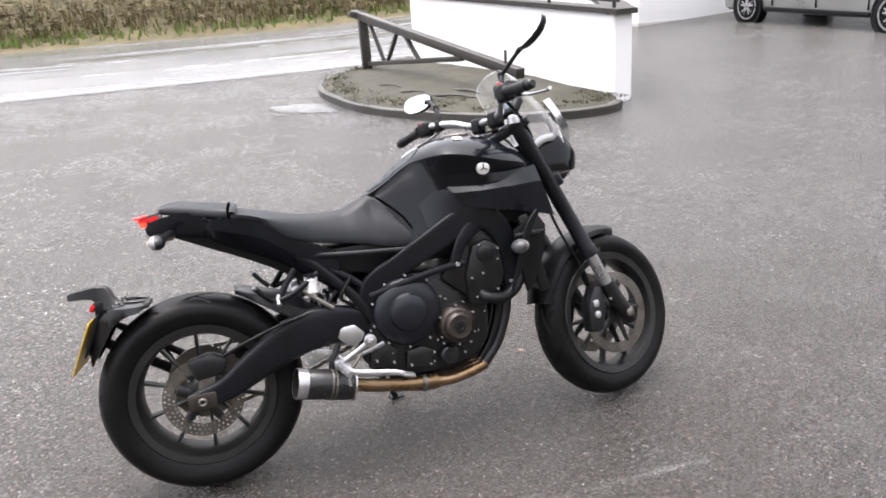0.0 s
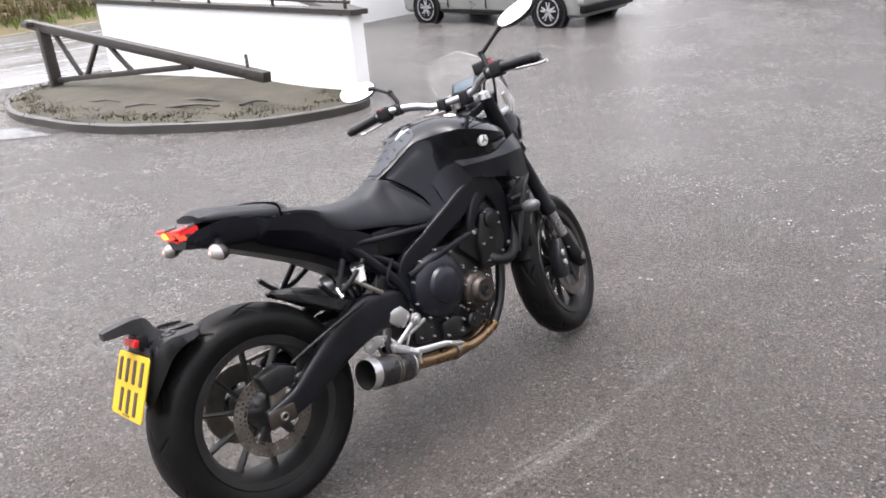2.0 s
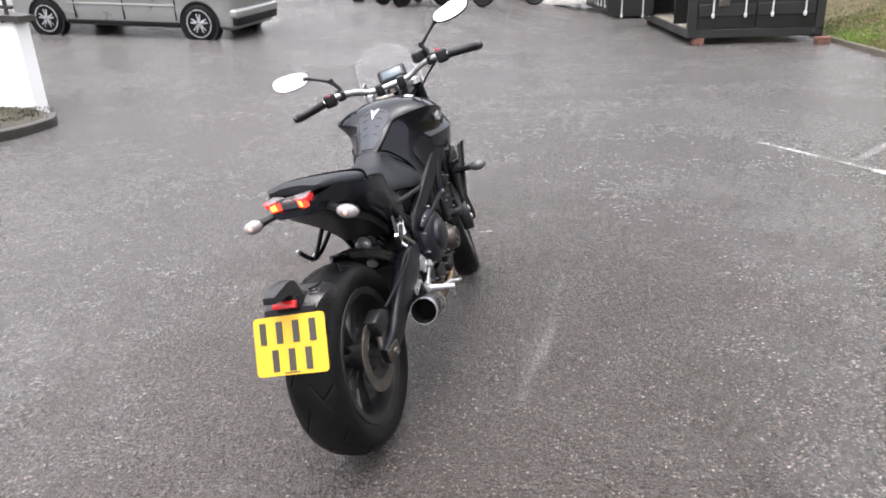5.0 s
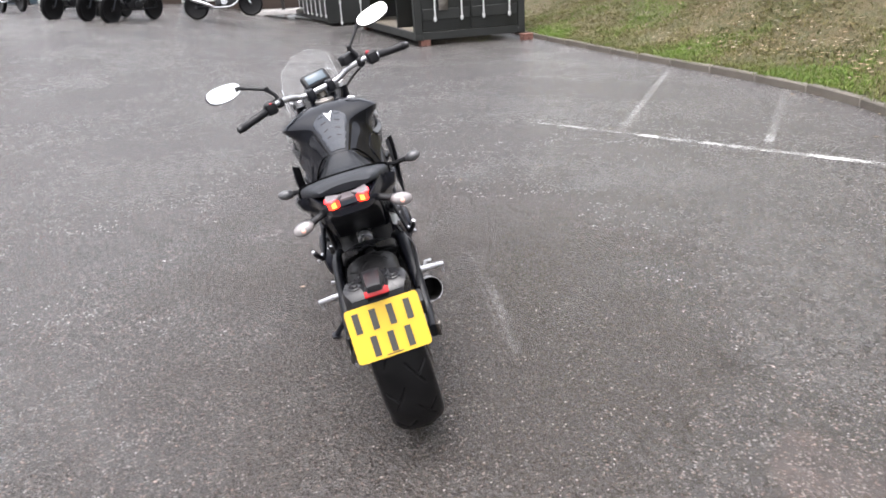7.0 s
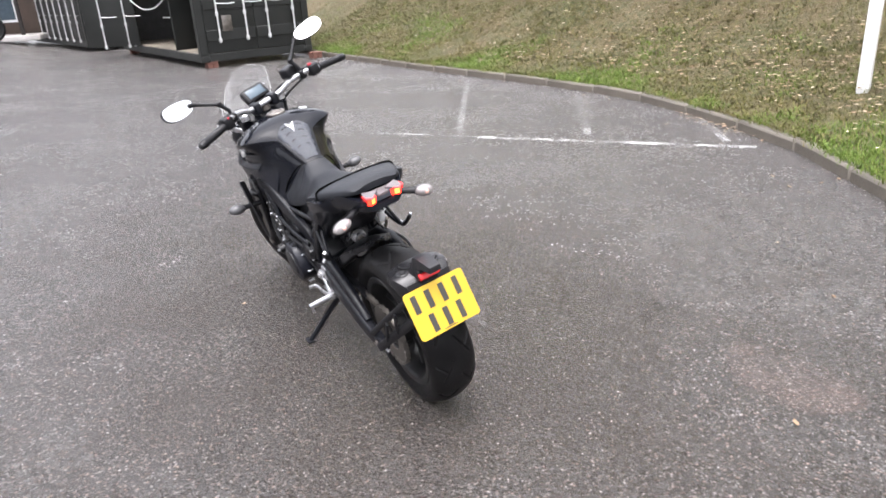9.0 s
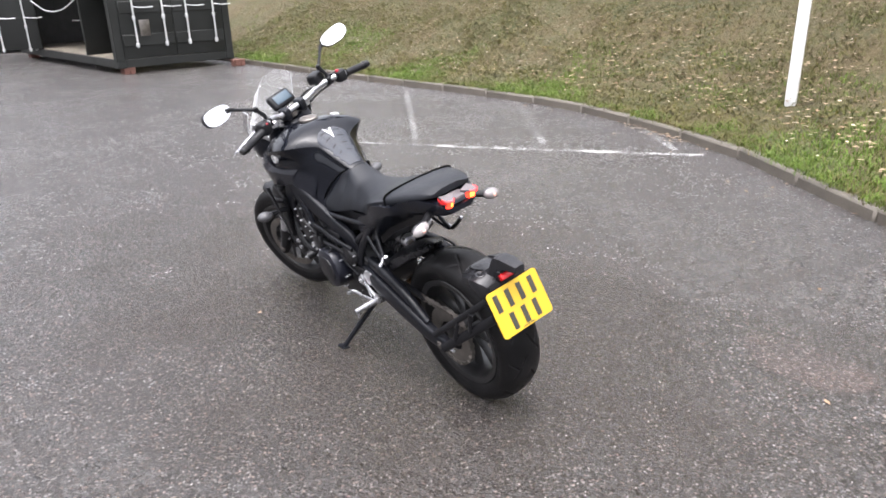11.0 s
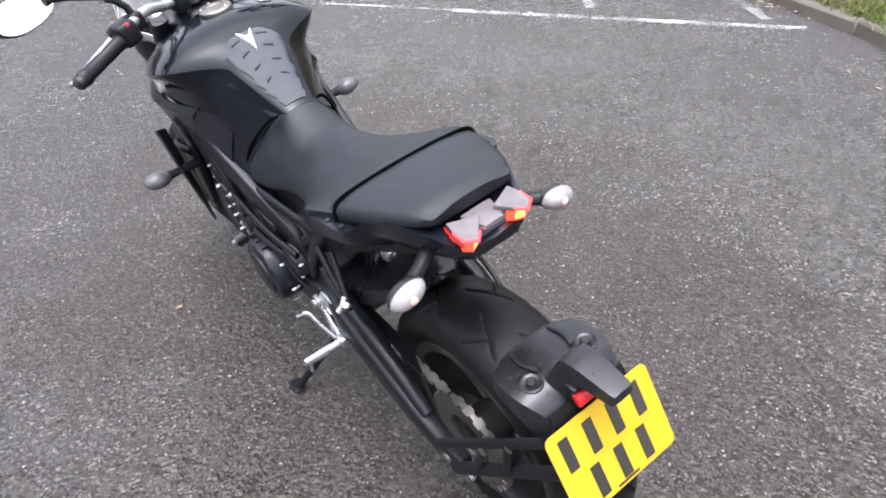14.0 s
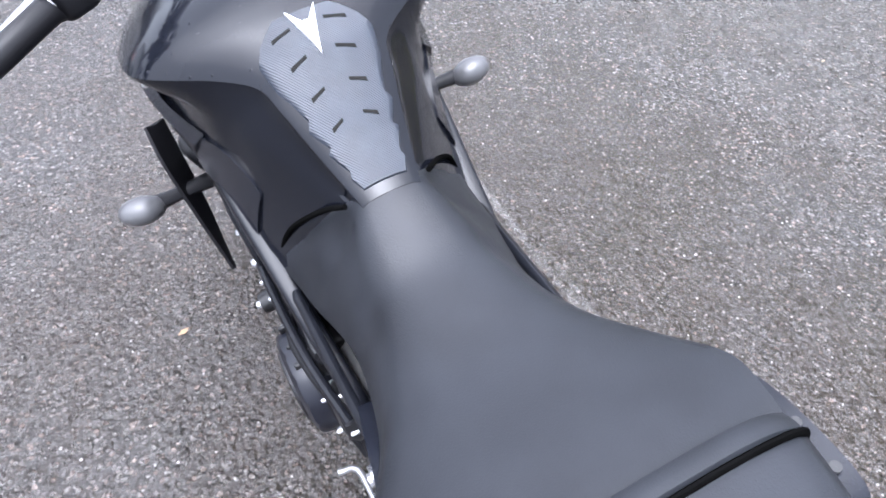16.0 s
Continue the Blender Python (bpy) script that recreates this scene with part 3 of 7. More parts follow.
def along(line, step):
    """Places and directions every step metres along a line."""
    d = np.r_[0, np.cumsum(np.linalg.norm(np.diff(line, axis=0), axis=1))]
    s = np.arange(0, d[-1], step)
    pts = np.stack([np.interp(s, d, line[:, k]) for k in (0, 1)], 1)
    return pts


def kerb_stones(line, parent, name, material, height, depth, length, gap=0.006, loose=1.0):
    pts = along(line, length)
    for p, q in zip(pts, pts[1:]):
        mid, way = (p + q) / 2, q - p
        run = np.linalg.norm(way)
        bm = block((run - gap, depth, height + 0.1), (0, 0, (height - 0.1) / 2), 0.018, 1)
        ob = part(name, bm, material, parent)
        ob.matrix_basis = pose(mid[0], mid[1], rise(*mid) + random.uniform(-0.005, 0.005) * loose, random.uniform(-1, 1) * loose, 0, math.degrees(math.atan2(way[1], way[0])))


kerb_stones(KERB, kerb, "kerb_stone", "kerb", 0.095, 0.12, 0.91)
kd = np.r_[0, np.cumsum(np.linalg.norm(np.diff(KERB, axis=0), axis=1))]
knorm = np.gradient(KERB, axis=0)
knorm = np.stack([-knorm[:, 1], knorm[:, 0]], 1)
knorm /= np.linalg.norm(knorm, axis=1, keepdims=True)


def bank_point(s, w):
    """A place on the bank: s metres along the kerb, w metres up from it."""
    p = np.array([np.interp(s, kd, KERB[:, k]) for k in (0, 1)])
    n = np.array([np.interp(s, kd, knorm[:, k]) for k in (0, 1)])
    n /= np.linalg.norm(n)
    q = p + n * w
    z = 0.09 + 0.16 * w + 0.42 * max(0.0, soft((w - 1.3) * 2) / 2 - 0.04) - 0.30 * max(0.0, soft((w - 17) * 2) / 2)
    z += 0.05 * min(w, 1) * (noise.noise((q[0] * 0.8, q[1] * 0.8, 0)) + 0.9 * noise.noise((q[0] * 2.3, q[1] * 2.3, 3)))
    return q[0], q[1], z


rows = [[bank_point(s, w) for w in (0.02, 0.15, 0.3, 0.5, 0.75, 1, 1.3, 1.6, 2, 2.4, 2.8, 3.3, 3.8, 4.4, 5, 5.7, 6.5, 7.4, 8.4, 9.5, 11, 13, 15.5, 18, 22, 30, 45)] for s in np.arange(0, kd[-1], 0.3)]
tagged(part("grass_bank", skin(bmesh.new(), rows, closed=False), "soil", smooth=True, angle=180), "rough grass bank littered with fallen leaves", "bank", kind="structure")


def tuft(verts, faces, p, height, n, lean, width):
    for _ in range(n):
        a, h = random.uniform(0, 6.28), height * random.uniform(0.5, 1.2)
        dx, dy = math.cos(a), math.sin(a)
        bx, by = p[0] + random.gauss(0, 0.035), p[1] + random.gauss(0, 0.035)
        k, w = h * lean * random.uniform(0.3, 1.3), width * random.uniform(0.6, 1.3)
        i = len(verts)
        verts += [(bx - dy * w, by + dx * w, p[2] - 0.01), (bx + dy * w, by - dx * w, p[2] - 0.01), (bx + dx * k * 0.4 + dy * w * 0.7, by + dy * k * 0.4 - dx * w * 0.7, p[2] + h * 0.65), (bx + dx * k * 0.4 - dy * w * 0.7, by + dy * k * 0.4 + dx * w * 0.7, p[2] + h * 0.65), (bx + dx * k, by + dy * k, p[2] + h)]
        faces += [(i, i + 1, i + 2, i + 3), (i + 3, i + 2, i + 4)]


lush, dry = ([], []), ([], [])
s0, s1 = 6.0, 42.0
for k in range(88000):
    near = k % 3 > 0
    s, w = random.uniform(8.5, 31.0) if near else random.uniform(s0, s1), (5.5 if near else 9.0) * random.random() ** 1.35
    q = bank_point(s, w)
    if q[0] < -6:
        continue
    patchy = noise.noise((q[0] * 0.7, q[1] * 0.7, 7)) + 0.5 * noise.noise((q[0] * 2.1, q[1] * 2.1, 9))
    if random.random() < 0.5 + 1.5 * patchy - 0.5 * w:
        tuft(*lush, q, random.uniform(0.022, 0.06), 5, 1.3, 0.0032)
    elif random.random() < 0.95 + patchy:
        tuft(*dry, q, random.uniform(0.02, 0.055), 4, 2.8, 0.0036)
soup("grass", *lush, "grass", "fresh green grass at the foot of the bank", "grass")
soup("dry_grass", *dry, "straw", "flattened dry grass on the bank", "grass")


def leaf_at(verts, faces, p, size):
    a, t = random.uniform(0, 6.28), random.uniform(-0.5, 0.5)
    c, s = math.cos(a) * size, math.sin(a) * size
    i = len(verts)
    lift = size * 0.35
    verts += [(p[0] - c, p[1] - s, p[2]), (p[0] + s * 0.5, p[1] - c * 0.5, p[2] + lift * abs(t)), (p[0] + c, p[1] + s, p[2] + lift * 0.4), (p[0] - s * 0.5, p[1] + c * 0.5, p[2] + lift * random.random())]
    faces += [(i, i + 1, i + 2), (i, i + 2, i + 3)]


litter = ([], [])
for _ in range(9000):
    q = bank_point(random.uniform(s0, s1), 0.2 + 8.5 * random.random() ** 1.2)
    leaf_at(*litter, (q[0], q[1], q[2] + random.uniform(0.045, 0.085)), random.uniform(0.012, 0.036))
for _ in range(7000):
    q = bank_point(random.gauss(20.5, 4.0), 0.5 + 6.5 * random.random() ** 1.1)
    leaf_at(*litter, (q[0], q[1], q[2] + random.uniform(0.045, 0.085)), random.uniform(0.016, 0.04))
for _ in range(90):
    s = random.uniform(9, 40)
    q = bank_point(s, -0.08 - 0.5 * random.random() ** 2)
    leaf_at(*litter, (q[0], q[1], 0.008), random.uniform(0.012, 0.03))
for _ in range(60):
    q = bank_point(random.gauss(21.5, 0.35), -0.1 - abs(random.gauss(0, 0.09)))
    leaf_at(*litter, (q[0], q[1], 0.012 + random.random() * 0.03), random.uniform(0.012, 0.03))
for x, y, r in ((1.25, 1.68, 0.016), (0.67, -2.06, 0.02), (-0.93, 0.32, 0.02), (3.06, -0.18, 0.02), (-0.4, -0.7, 0.018), (1.6, -0.9, 0.012), (2.2, -1.5, 0.014), (-1.3, 0.4, 0.02), (0.2, -1.1, 0.012), (2.9, 0.5, 0.013), (-0.6, 2.6, 0.014)):
    leaf_at(*litter, (x, y, 0.008), r)
soup("fallen_leaves", *litter, "leaf", "pale and brown fallen leaves", "leaves")

post = thing("white_post", "white painted timber post standing in the bank", "post", pose(1.66, -4.2, 0.2, 0, 0, 20))
bm = block((0.1, 0.1, 2.4), (0, 0, 1.1), 0.008)
part("shaft", bm, "whitewood", post)
part("foot", block((0.11, 0.11, 0.12), (0, 0, -0.02), 0.01), "beam", post, "rotten dark foot of the post")

# ---- kerbed island with timber barrier, white wall and building ----
ISLE = curve([(4.5, 6.5), (4.2, 6.36), (3.36, 6.54), (2.6, 7.2), (1.95, 8.15), (1.66, 9.3), (1.62, 10.2), (1.9, 11.2), (2.6, 12.1), (3.5, 12.6)], 6)
isle = thing("island_kerb", "low dark wet kerb round a planted island", "kerb", kind="structure")
inward = np.gradient(ISLE, axis=0)
inward = np.stack([inward[:, 1], -inward[:, 0]], 1) / np.linalg.norm(inward, axis=1, keepdims=True)
rows = []
for p, n in zip(ISLE, inward):
    z = rise(*p) + 0.012 * noise.noise((p[0] * 1.5, p[1] * 1.5, 4))
    rows.append([(*(p + n * d), z + h) for d, h in ((0.07, -0.1), (0.065, 0.07), (0.05, 0.092), (0.02, 0.1), (-0.05, 0.102), (-0.07, 0.09), (-0.07, -0.1))])
part("kerb_edge", skin(bmesh.new(), rows), "islandkerb", isle)
core = np.array([4.0, 9.8])
ring = np.vstack([ISLE[::2], [(3.9, 12.2), (4.6, 9), (4.7, 7)]])
rows = [[(*(core + (p - core) * f), rise(*(core + (p - core) * f)) + 0.10 + 0.1 * (1 - f * f) + 0.03 * noise.noise((*(core + (p - core) * f) * 2, 1))) for f in (0, 0.25, 0.5, 0.75, 0.9, 1.0)] for p in list(ring) + [ring[0]]]
tagged(part("island_soil", skin(bmesh.new(), rows, closed=False), "earth"), "bare brown soil and moss on the island", "soil", kind="structure")
moss = ([], [])
for _ in range(5200):
    p = core + (ring[random.randrange(len(ring))] - core) * random.uniform(0.3, 0.95)
    p = p + np.array((random.gauss(0, 0.12), random.gauss(0, 0.12)))
    tuft(*moss, (p[0], p[1], rise(*p) + 0.12), random.uniform(0.012, 0.03), 4, 1.6, 0.006)
soup("island_grass", *moss, "moss", "sparse short grass on the island", "grass")

for (xa, ya), (xb, yb), r in (((2.72, 8.05), (3.15, 7.55), 0.018), ((3.05, 8.3), (3.3, 7.75), 0.022), ((2.45, 8.6), (2.75, 8.3), 0.012), ((3.3, 7.35), (3.6, 7.2), 0.014), ((2.3, 9.4), (2.55, 9.0), 0.012)):
    za, zb = (rise(x, y) + 0.15 for x, y in ((xa, ya), (xb, yb)))
    twig = thing("fallen_branch", "broken dark branch lying on the bare soil", "branch", group="branches on the island")
    part("stem", tube([(xa, ya, za), ((xa + xb) / 2 + 0.03, (ya + yb) / 2, (za + zb) / 2 + 0.02), (xb, yb, zb)], [r, r * 0.9, r * 0.5], 7, 4), "beam", twig)
barrier = thing("timber_barrier", "dark stained timber barrier with braces and sloping top rail", "barrier")


def timber(name, a, b, w, h, parent, label="", material="beam"):
    """A squared timber from a to b."""
    a, b = Vector(a), Vector(b)
    m = look((a + b) / 2, b)
    return part(name, block((w, h, (b - a).length), m, 0.008, 2), material, parent, label)


timber("post", (2.58, 11.5, 0.2), (2.58, 11.5, 1.30), 0.15, 0.15, barrier)
timber("top_rail", (2.50, 11.85, 1.37), (3.50, 6.95, 0.60), 0.12, 0.12, barrier)
timber("lower_rail", (2.60, 11.4, 0.55), (3.23, 8.25, 0.73), 0.07, 0.07, barrier)
for ya, za, yb, zb in ((11.2, 1.22, 10.75, 0.62), (10.15, 1.08, 10.6, 0.62), (9.95, 1.05, 9.5, 0.67)):
    fa, fb = (11.85 - ya) / 4.9, (11.85 - yb) / 4.9
    timber("brace", (2.5 + fa, ya, za), (2.5 + fb, yb, zb), 0.055, 0.055, barrier)
part("cap", block((0.24, 0.3, 0.07), (2.52, 11.72, 1.36), 0.01), "beam", barrier)
part("peg", lathe([(-0.05, 0.02), (0.09, 0.02), (0.1, 0.012)], (3.44, 7.25, 0.76), "z", 8), "beam", barrier)


def wall_box(name, a, b, thick, z0, z1a, z1b, material, label, side=1):
    """An upright wall from a to b with a sloping top."""
    a, b = np.array(a, float), np.array(b, float)
    n = np.array([-(b - a)[1], (b - a)[0]]) / np.linalg.norm(b - a) * thick * side
    bm = bmesh.new()
    lo = [(*p, z0) for p in (a, b, b + n, a + n)]
    hi = [(*p, z) for p, z in ((a, z1a), (b, z1b), (b + n, z1b), (a + n, z1a))]
    skin(bm, [lo, hi])
    bmesh.ops.bevel(bm, geom=bm.edges, offset=0.012, segments=2, affect="EDGES")
    return tagged(part(name, bm, material), label, "wall", kind="structure")


WA, WB = (4.62, 6.78), (3.45, 11.6)
wall_box("wall_terrace_front", WA, WB, 0.28, -0.2, 1.17, 1.58, "wall", "white painted low terrace wall", -1)
wall_box("wall_terrace_side", (4.9, 6.86), (7.6, 13.0), 0.25, -0.2, 1.17, 1.6, "wall", "white painted low terrace wall", 1)
bm = bmesh.new()
for a, b, z0, z1 in (((4.58, 6.72), (3.41, 11.62), 1.17, 1.58), ((4.9, 6.80), (7.62, 13.0), 1.17, 1.6)):
    a, b = Vector((*a, z0 + 0.03)), Vector((*b, z1 + 0.03))
    d = (b - a).normalized()
    n = Vector((d.y, -d.x, 0)) if a.x < 4.8 else Vector((-d.y, d.x, 0))
    skin(bm, [[p + Vector((0, 0, -0.025)), p + n * 0.33 + Vector((0, 0, -0.025)), p + n * 0.33 + Vector((0, 0, 0.035)), p + Vector((0, 0, 0.035))] for p in (a - d * 0.04, b)])
tagged(part("wall_coping", bm, "beam"), "dark coping on the terrace wall", "coping", kind="structure")
railing = thing("railing", "black metal railing along the terrace wall", "railing")
for k in range(5):
    f = k / 4
    x, y, z = 4.68 - 1.13 * f, 6.9 + 4.65 * f, 1.2 + 0.41 * f
    part("post", tube([(x, y, z - 0.15), (x, y, z + 0.9)], 0.022, 8), "beam", railing)
for h in (0.12, 0.5, 0.9):
    part("rail", tube([(4.7, 6.83, 1.2 + h), (3.55, 11.55, 1.61 + h)], 0.02, 8), "beam", railing)

bld = thing("white_building", "white rendered building with a slate roof", "building", kind="")
part("wall", block((11, 7, 5.2), (14.2, 16.4, 2.9), 0.02), "wall", bld)
part("plinth", block((11.04, 7.04, 0.25), (14.2, 16.4, 0.62), 0.01), "pale", bld, "grey base of the wall")
bm = skin(bmesh.new(), [[(x, 12.6, 5.4), (x, 20.2, 5.4), (x, 16.4, 7.8)] for x in (8.4, 20.0)])
part("roof", bm, "islandkerb", bld, "dark slate roof")

# verge and hedge over the road
xs = np.arange(-60, 60, 1.5)
rows = [[(x, 23.6 + 0.06 * x + w, rise(x, 24) + z + 0.15 * noise.noise((x * 0.5, w, 2))) for w, z in ((0, -0.03), (0.5, 0.12), (1.5, 0.35), (3, 0.8), (5, 1.6), (8, 2.6), (14, 3.6), (40, 4.5))] for x in xs]
tagged(part("road_verge", skin(bmesh.new(), rows, closed=False), "scrub"), "rough overgrown verge beyond the road", "verge", kind="structure")
wild, low = ([], []), ([], [])
for _ in range(26000):
    x, w = random.uniform(-45, 12), random.uniform(1.0, 9)
    z = rise(x, 24) + 0.2 * w + random.random() * (0.5 + 0.22 * w)
    y, s = 23.6 + 0.06 * x + w, random.uniform(0.06, 0.16)
    leaf_at(*wild, (x, y, z), s)
for _ in range(9000):
    x, w = random.uniform(-45, 12), 0.3 + 7 * random.random()
    tuft(*(low if w < 0.9 + 0.5 * random.random() or random.random() < 0.06 else wild), (x, 23.6 + 0.06 * x + w, rise(x, 24) + 0.24 * w), 0.2 + 0.07 * w, 4, 0.5, 0.014)
soup("hedge", *wild, "bush", "tangled brown and green hedge growth beyond the road", "hedge")
soup("verge_grass", *low, "grass", "long grass on the road verge", "grass")


# ---- shipping containers ----
def lock_rod(parent, x, y, z0, z1, face):
    """A locking rod with its guides and handle, standing off a door face; face: the way it looks."""
    fx, fy = face
    x, y = x + fx * 0.035, y + fy * 0.035
    rod = part("lock_rod", tube([(x, y, z0), (x, y, z1)], 0.017, 8), "rod", parent, "galvanised locking rod")
    part("guide", [block((0.055, 0.055, 0.075), (x - fx * 0.01, y - fy * 0.01, z), 0.006, 1) for z in (z0 + 0.05, z0 + 0.55, (z0 + z1) / 2, z1 - 0.1)], "rod", rod)
    sx, sy = -fy, fx
    part("handle", tube([(x, y, z0 + 0.75), (x + sx * 0.2 + fx * 0.03, y + sy * 0.2 + fy * 0.03, z0 + 0.73), (x + sx * 0.38 + fx * 0.03, y + sy * 0.38 + fy * 0.03, z0 + 0.74)], 0.011, 6, 3), "rod", rod)


def container(m, open_side, label):
    """A 20 ft container, 6.06 x 2.44 x 2.59 m: door end at x = 0, long side with doors along y = 0, body towards -y."""
    ob = thing("shipping_container", label, "container", m, "storage containers")
    L, W, H, z0 = 6.06, 2.44, 2.59, 0.12
    bm = bmesh.new()
    for x in (0.08, L - 0.08):
        for y in (-0.08, -W + 0.08):
            block((0.16, 0.16, H), (x, y, z0 + H / 2), 0.01, 1, bm)
    for z in (z0 + 0.08, z0 + H - 0.06):
        for y in (-0.06, -W + 0.06):
            block((L, 0.1, 0.16), (L / 2, y, z), 0.01, 1, bm)
        for x in (0.06, L - 0.06):
            block((0.1, W, 0.16), (x, -W / 2, z), 0.01, 1, bm)
    part("frame", bm, "box", ob)
    part("corner_casting", [block((0.19, 0.18, 0.125), (x, y, z), 0.015, 1) for x in (0.09, L - 0.09) for y in (-0.085, -W + 0.085) for z in (z0 + 0.06, z0 + H - 0.06)], "box", ob)
    part("roof", block((L - 0.1, W - 0.1, 0.05), (L / 2, -W / 2, z0 + H - 0.03), 0.01), "box", ob)
    part("floor", block((L - 0.12, W - 0.12, 0.06), (L / 2, -W / 2, z0 + 0.14), 0.005), "floorboard", ob, "worn timber floor")
    steps = []
    for k in range(int((L - 0.3) / 0.14)):
        x = 0.15 + k * 0.14
        steps += [(x, 0), (x + 0.03, 0.035), (x + 0.07, 0.035), (x + 0.1, 0)]
    bm = skin(bmesh.new(), [[(x, -W + 0.03 + d, z) for x, d in steps] for z in (z0 + 0.1, z0 + H - 0.1)], closed=False)
    part("back_wall", bm, "inside", ob, "corrugated steel wall")
    part("end_wall", block((0.04, W - 0.2, H - 0.2), (L - 0.05, -W / 2, z0 + H / 2), 0.005), "inside", ob)
    for k in range(2):
        y = -0.16 - (W - 0.32) / 2 * (k + 0.5)
        leaf = part("door", block((0.05, (W - 0.34) / 2, H - 0.34), (0.035, y, z0 + H / 2), 0.008), "box", ob)
        part("door_rib", [block((0.03, (W - 0.4) / 2, 0.22), (0.008, y, z0 + z), 0.01, 1) for z in (0.5, 1.1, 1.7, 2.2)], "box", leaf)
        for d in (-0.32, 0.26):
            lock_rod(leaf, -0.01, y + d, z0 + 0.36, z0 + H - 0.1, (-1, 0))
    part("sign_plate", block((0.012, 0.2, 0.3), (-0.02, -0.62, z0 + 0.72), 0.004), "steel", ob, "blank grey metal plate")
    n = 4
    for k in range(n):
        x0 = 0.2 + k * (L - 0.4) / n
        w = (L - 0.4) / n
        if open_side and k in (0, 1, 2):
            continue
        leaf = part("side_door", block((w - 0.02, 0.05, H - 0.34), (x0 + w / 2, -0.03, z0 + H / 2), 0.008), "box", ob)
        for d in (-0.42, 0.3):
            lock_rod(leaf, x0 + w / 2 + d, 0.0, z0 + 0.12, z0 + H - 0.1, (0, 1))
    if open_side:
        for x, turn, hinge in ((4.42, 62, 0), (1.6, 90, 0)):
            leaf = part("open_side_door", block((1.2, 0.05, H - 0.34), (0.6, 0, z0 + H / 2), 0.008), "box", ob)
            leaf.matrix_basis = pose(x, -0.02, 0, 0, 0, turn if x > 4 else -75)
            lock_rod(leaf, 0.25, 0.0, z0 + 0.12, z0 + H - 0.1, (0, 1))
            lock_rod(leaf, 0.8, 0.0, z0 + 0.12, z0 + H - 0.1, (0, 1))
        part("rope", tube([(4.3, 0.06, z0 + 1.22), (3.4, 0.05, z0 + 1.02), (2.4, 0.05, z0 + 1.05), (1.5, 0.06, z0 + 1.25)], 0.014, 6, 6), "rod", ob, "slack pale rope across the opening")
    return ob


container(pose(12.86, -0.62, 0, 0, 0, 7), True, "black shipping container with its side doors open, on brick blocks")
container(pose(20.7, 0.85, 0, 0, 0, 11), False, "black shipping container with closed doors and pale rods")
for p, r in (((13.0, -0.82), 6), ((12.75, -2.95), 9), ((18.7, -0.1), 5)):
    stack = thing("brick_stack", "red bricks under a container corner", "bricks", pose(*p, 0.035, 0, 0, r))
    for k in range(2):
        part("brick", block((0.215, 0.1, 0.065), (0, -0.055 + 0.11 * k, 0.0), 0.006, 1), "brick", stack)
        part("brick", block((0.1, 0.215, 0.06), (-0.055 + 0.11 * k, 0, 0.065), 0.006, 1), "brick", stack)


# ---- parked van ----
def car_wheel(parent, x, y, r, side):
    tyre = part("wheel", lathe([(-0.1, r * 0.62), (-0.105, r * 0.9), (-0.085, r), (0.085, r), (0.105, r * 0.9), (0.1, r * 0.62)], (x, y, r), "y", 40), "rubber", parent, "black car tyre with a silver rim")
    rim = part("rim", lathe([(0.085 * side, r * 0.66), (0.1 * side, r * 0.68), (0.1 * side, r * 0.62), (0.02 * side, r * 0.62), (0.0, r * 0.1)], (x, y, r), "y", 40), "rim", tyre)
    part("rim_lip", lathe([(0.08 * side, r * 0.76), (0.108 * side, r * 0.77), (0.108 * side, r * 0.69), (0.08 * side, r * 0.67)], (x, y, r), "y", 40, True), "silver", rim)
    bm = bmesh.new()
    for k in range(5):
        a = 2 * math.pi * k / 5 + 0.3
        for d in (-0.16, 0.16):
            tube([(x + 0.05 * math.cos(a + d), y + 0.085 * side, r + 0.05 * math.sin(a + d)), (x + r * 0.63 * math.cos(a + d * 1.3), y + 0.08 * side, r + r * 0.63 * math.sin(a + d * 1.3))], [(0.022, 0.032), (0.02, 0.040)], 8, 1, (0, 1, 0), bm)
    lathe([(0.06 * side, 0.06), (0.1 * side, 0.055), (0.105 * side, 0.03), (0.105 * side, 0.0)], (x, y, r), "y", 16, bm=bm)
    part("spokes", bm, "silver", rim, "silver alloy spokes")


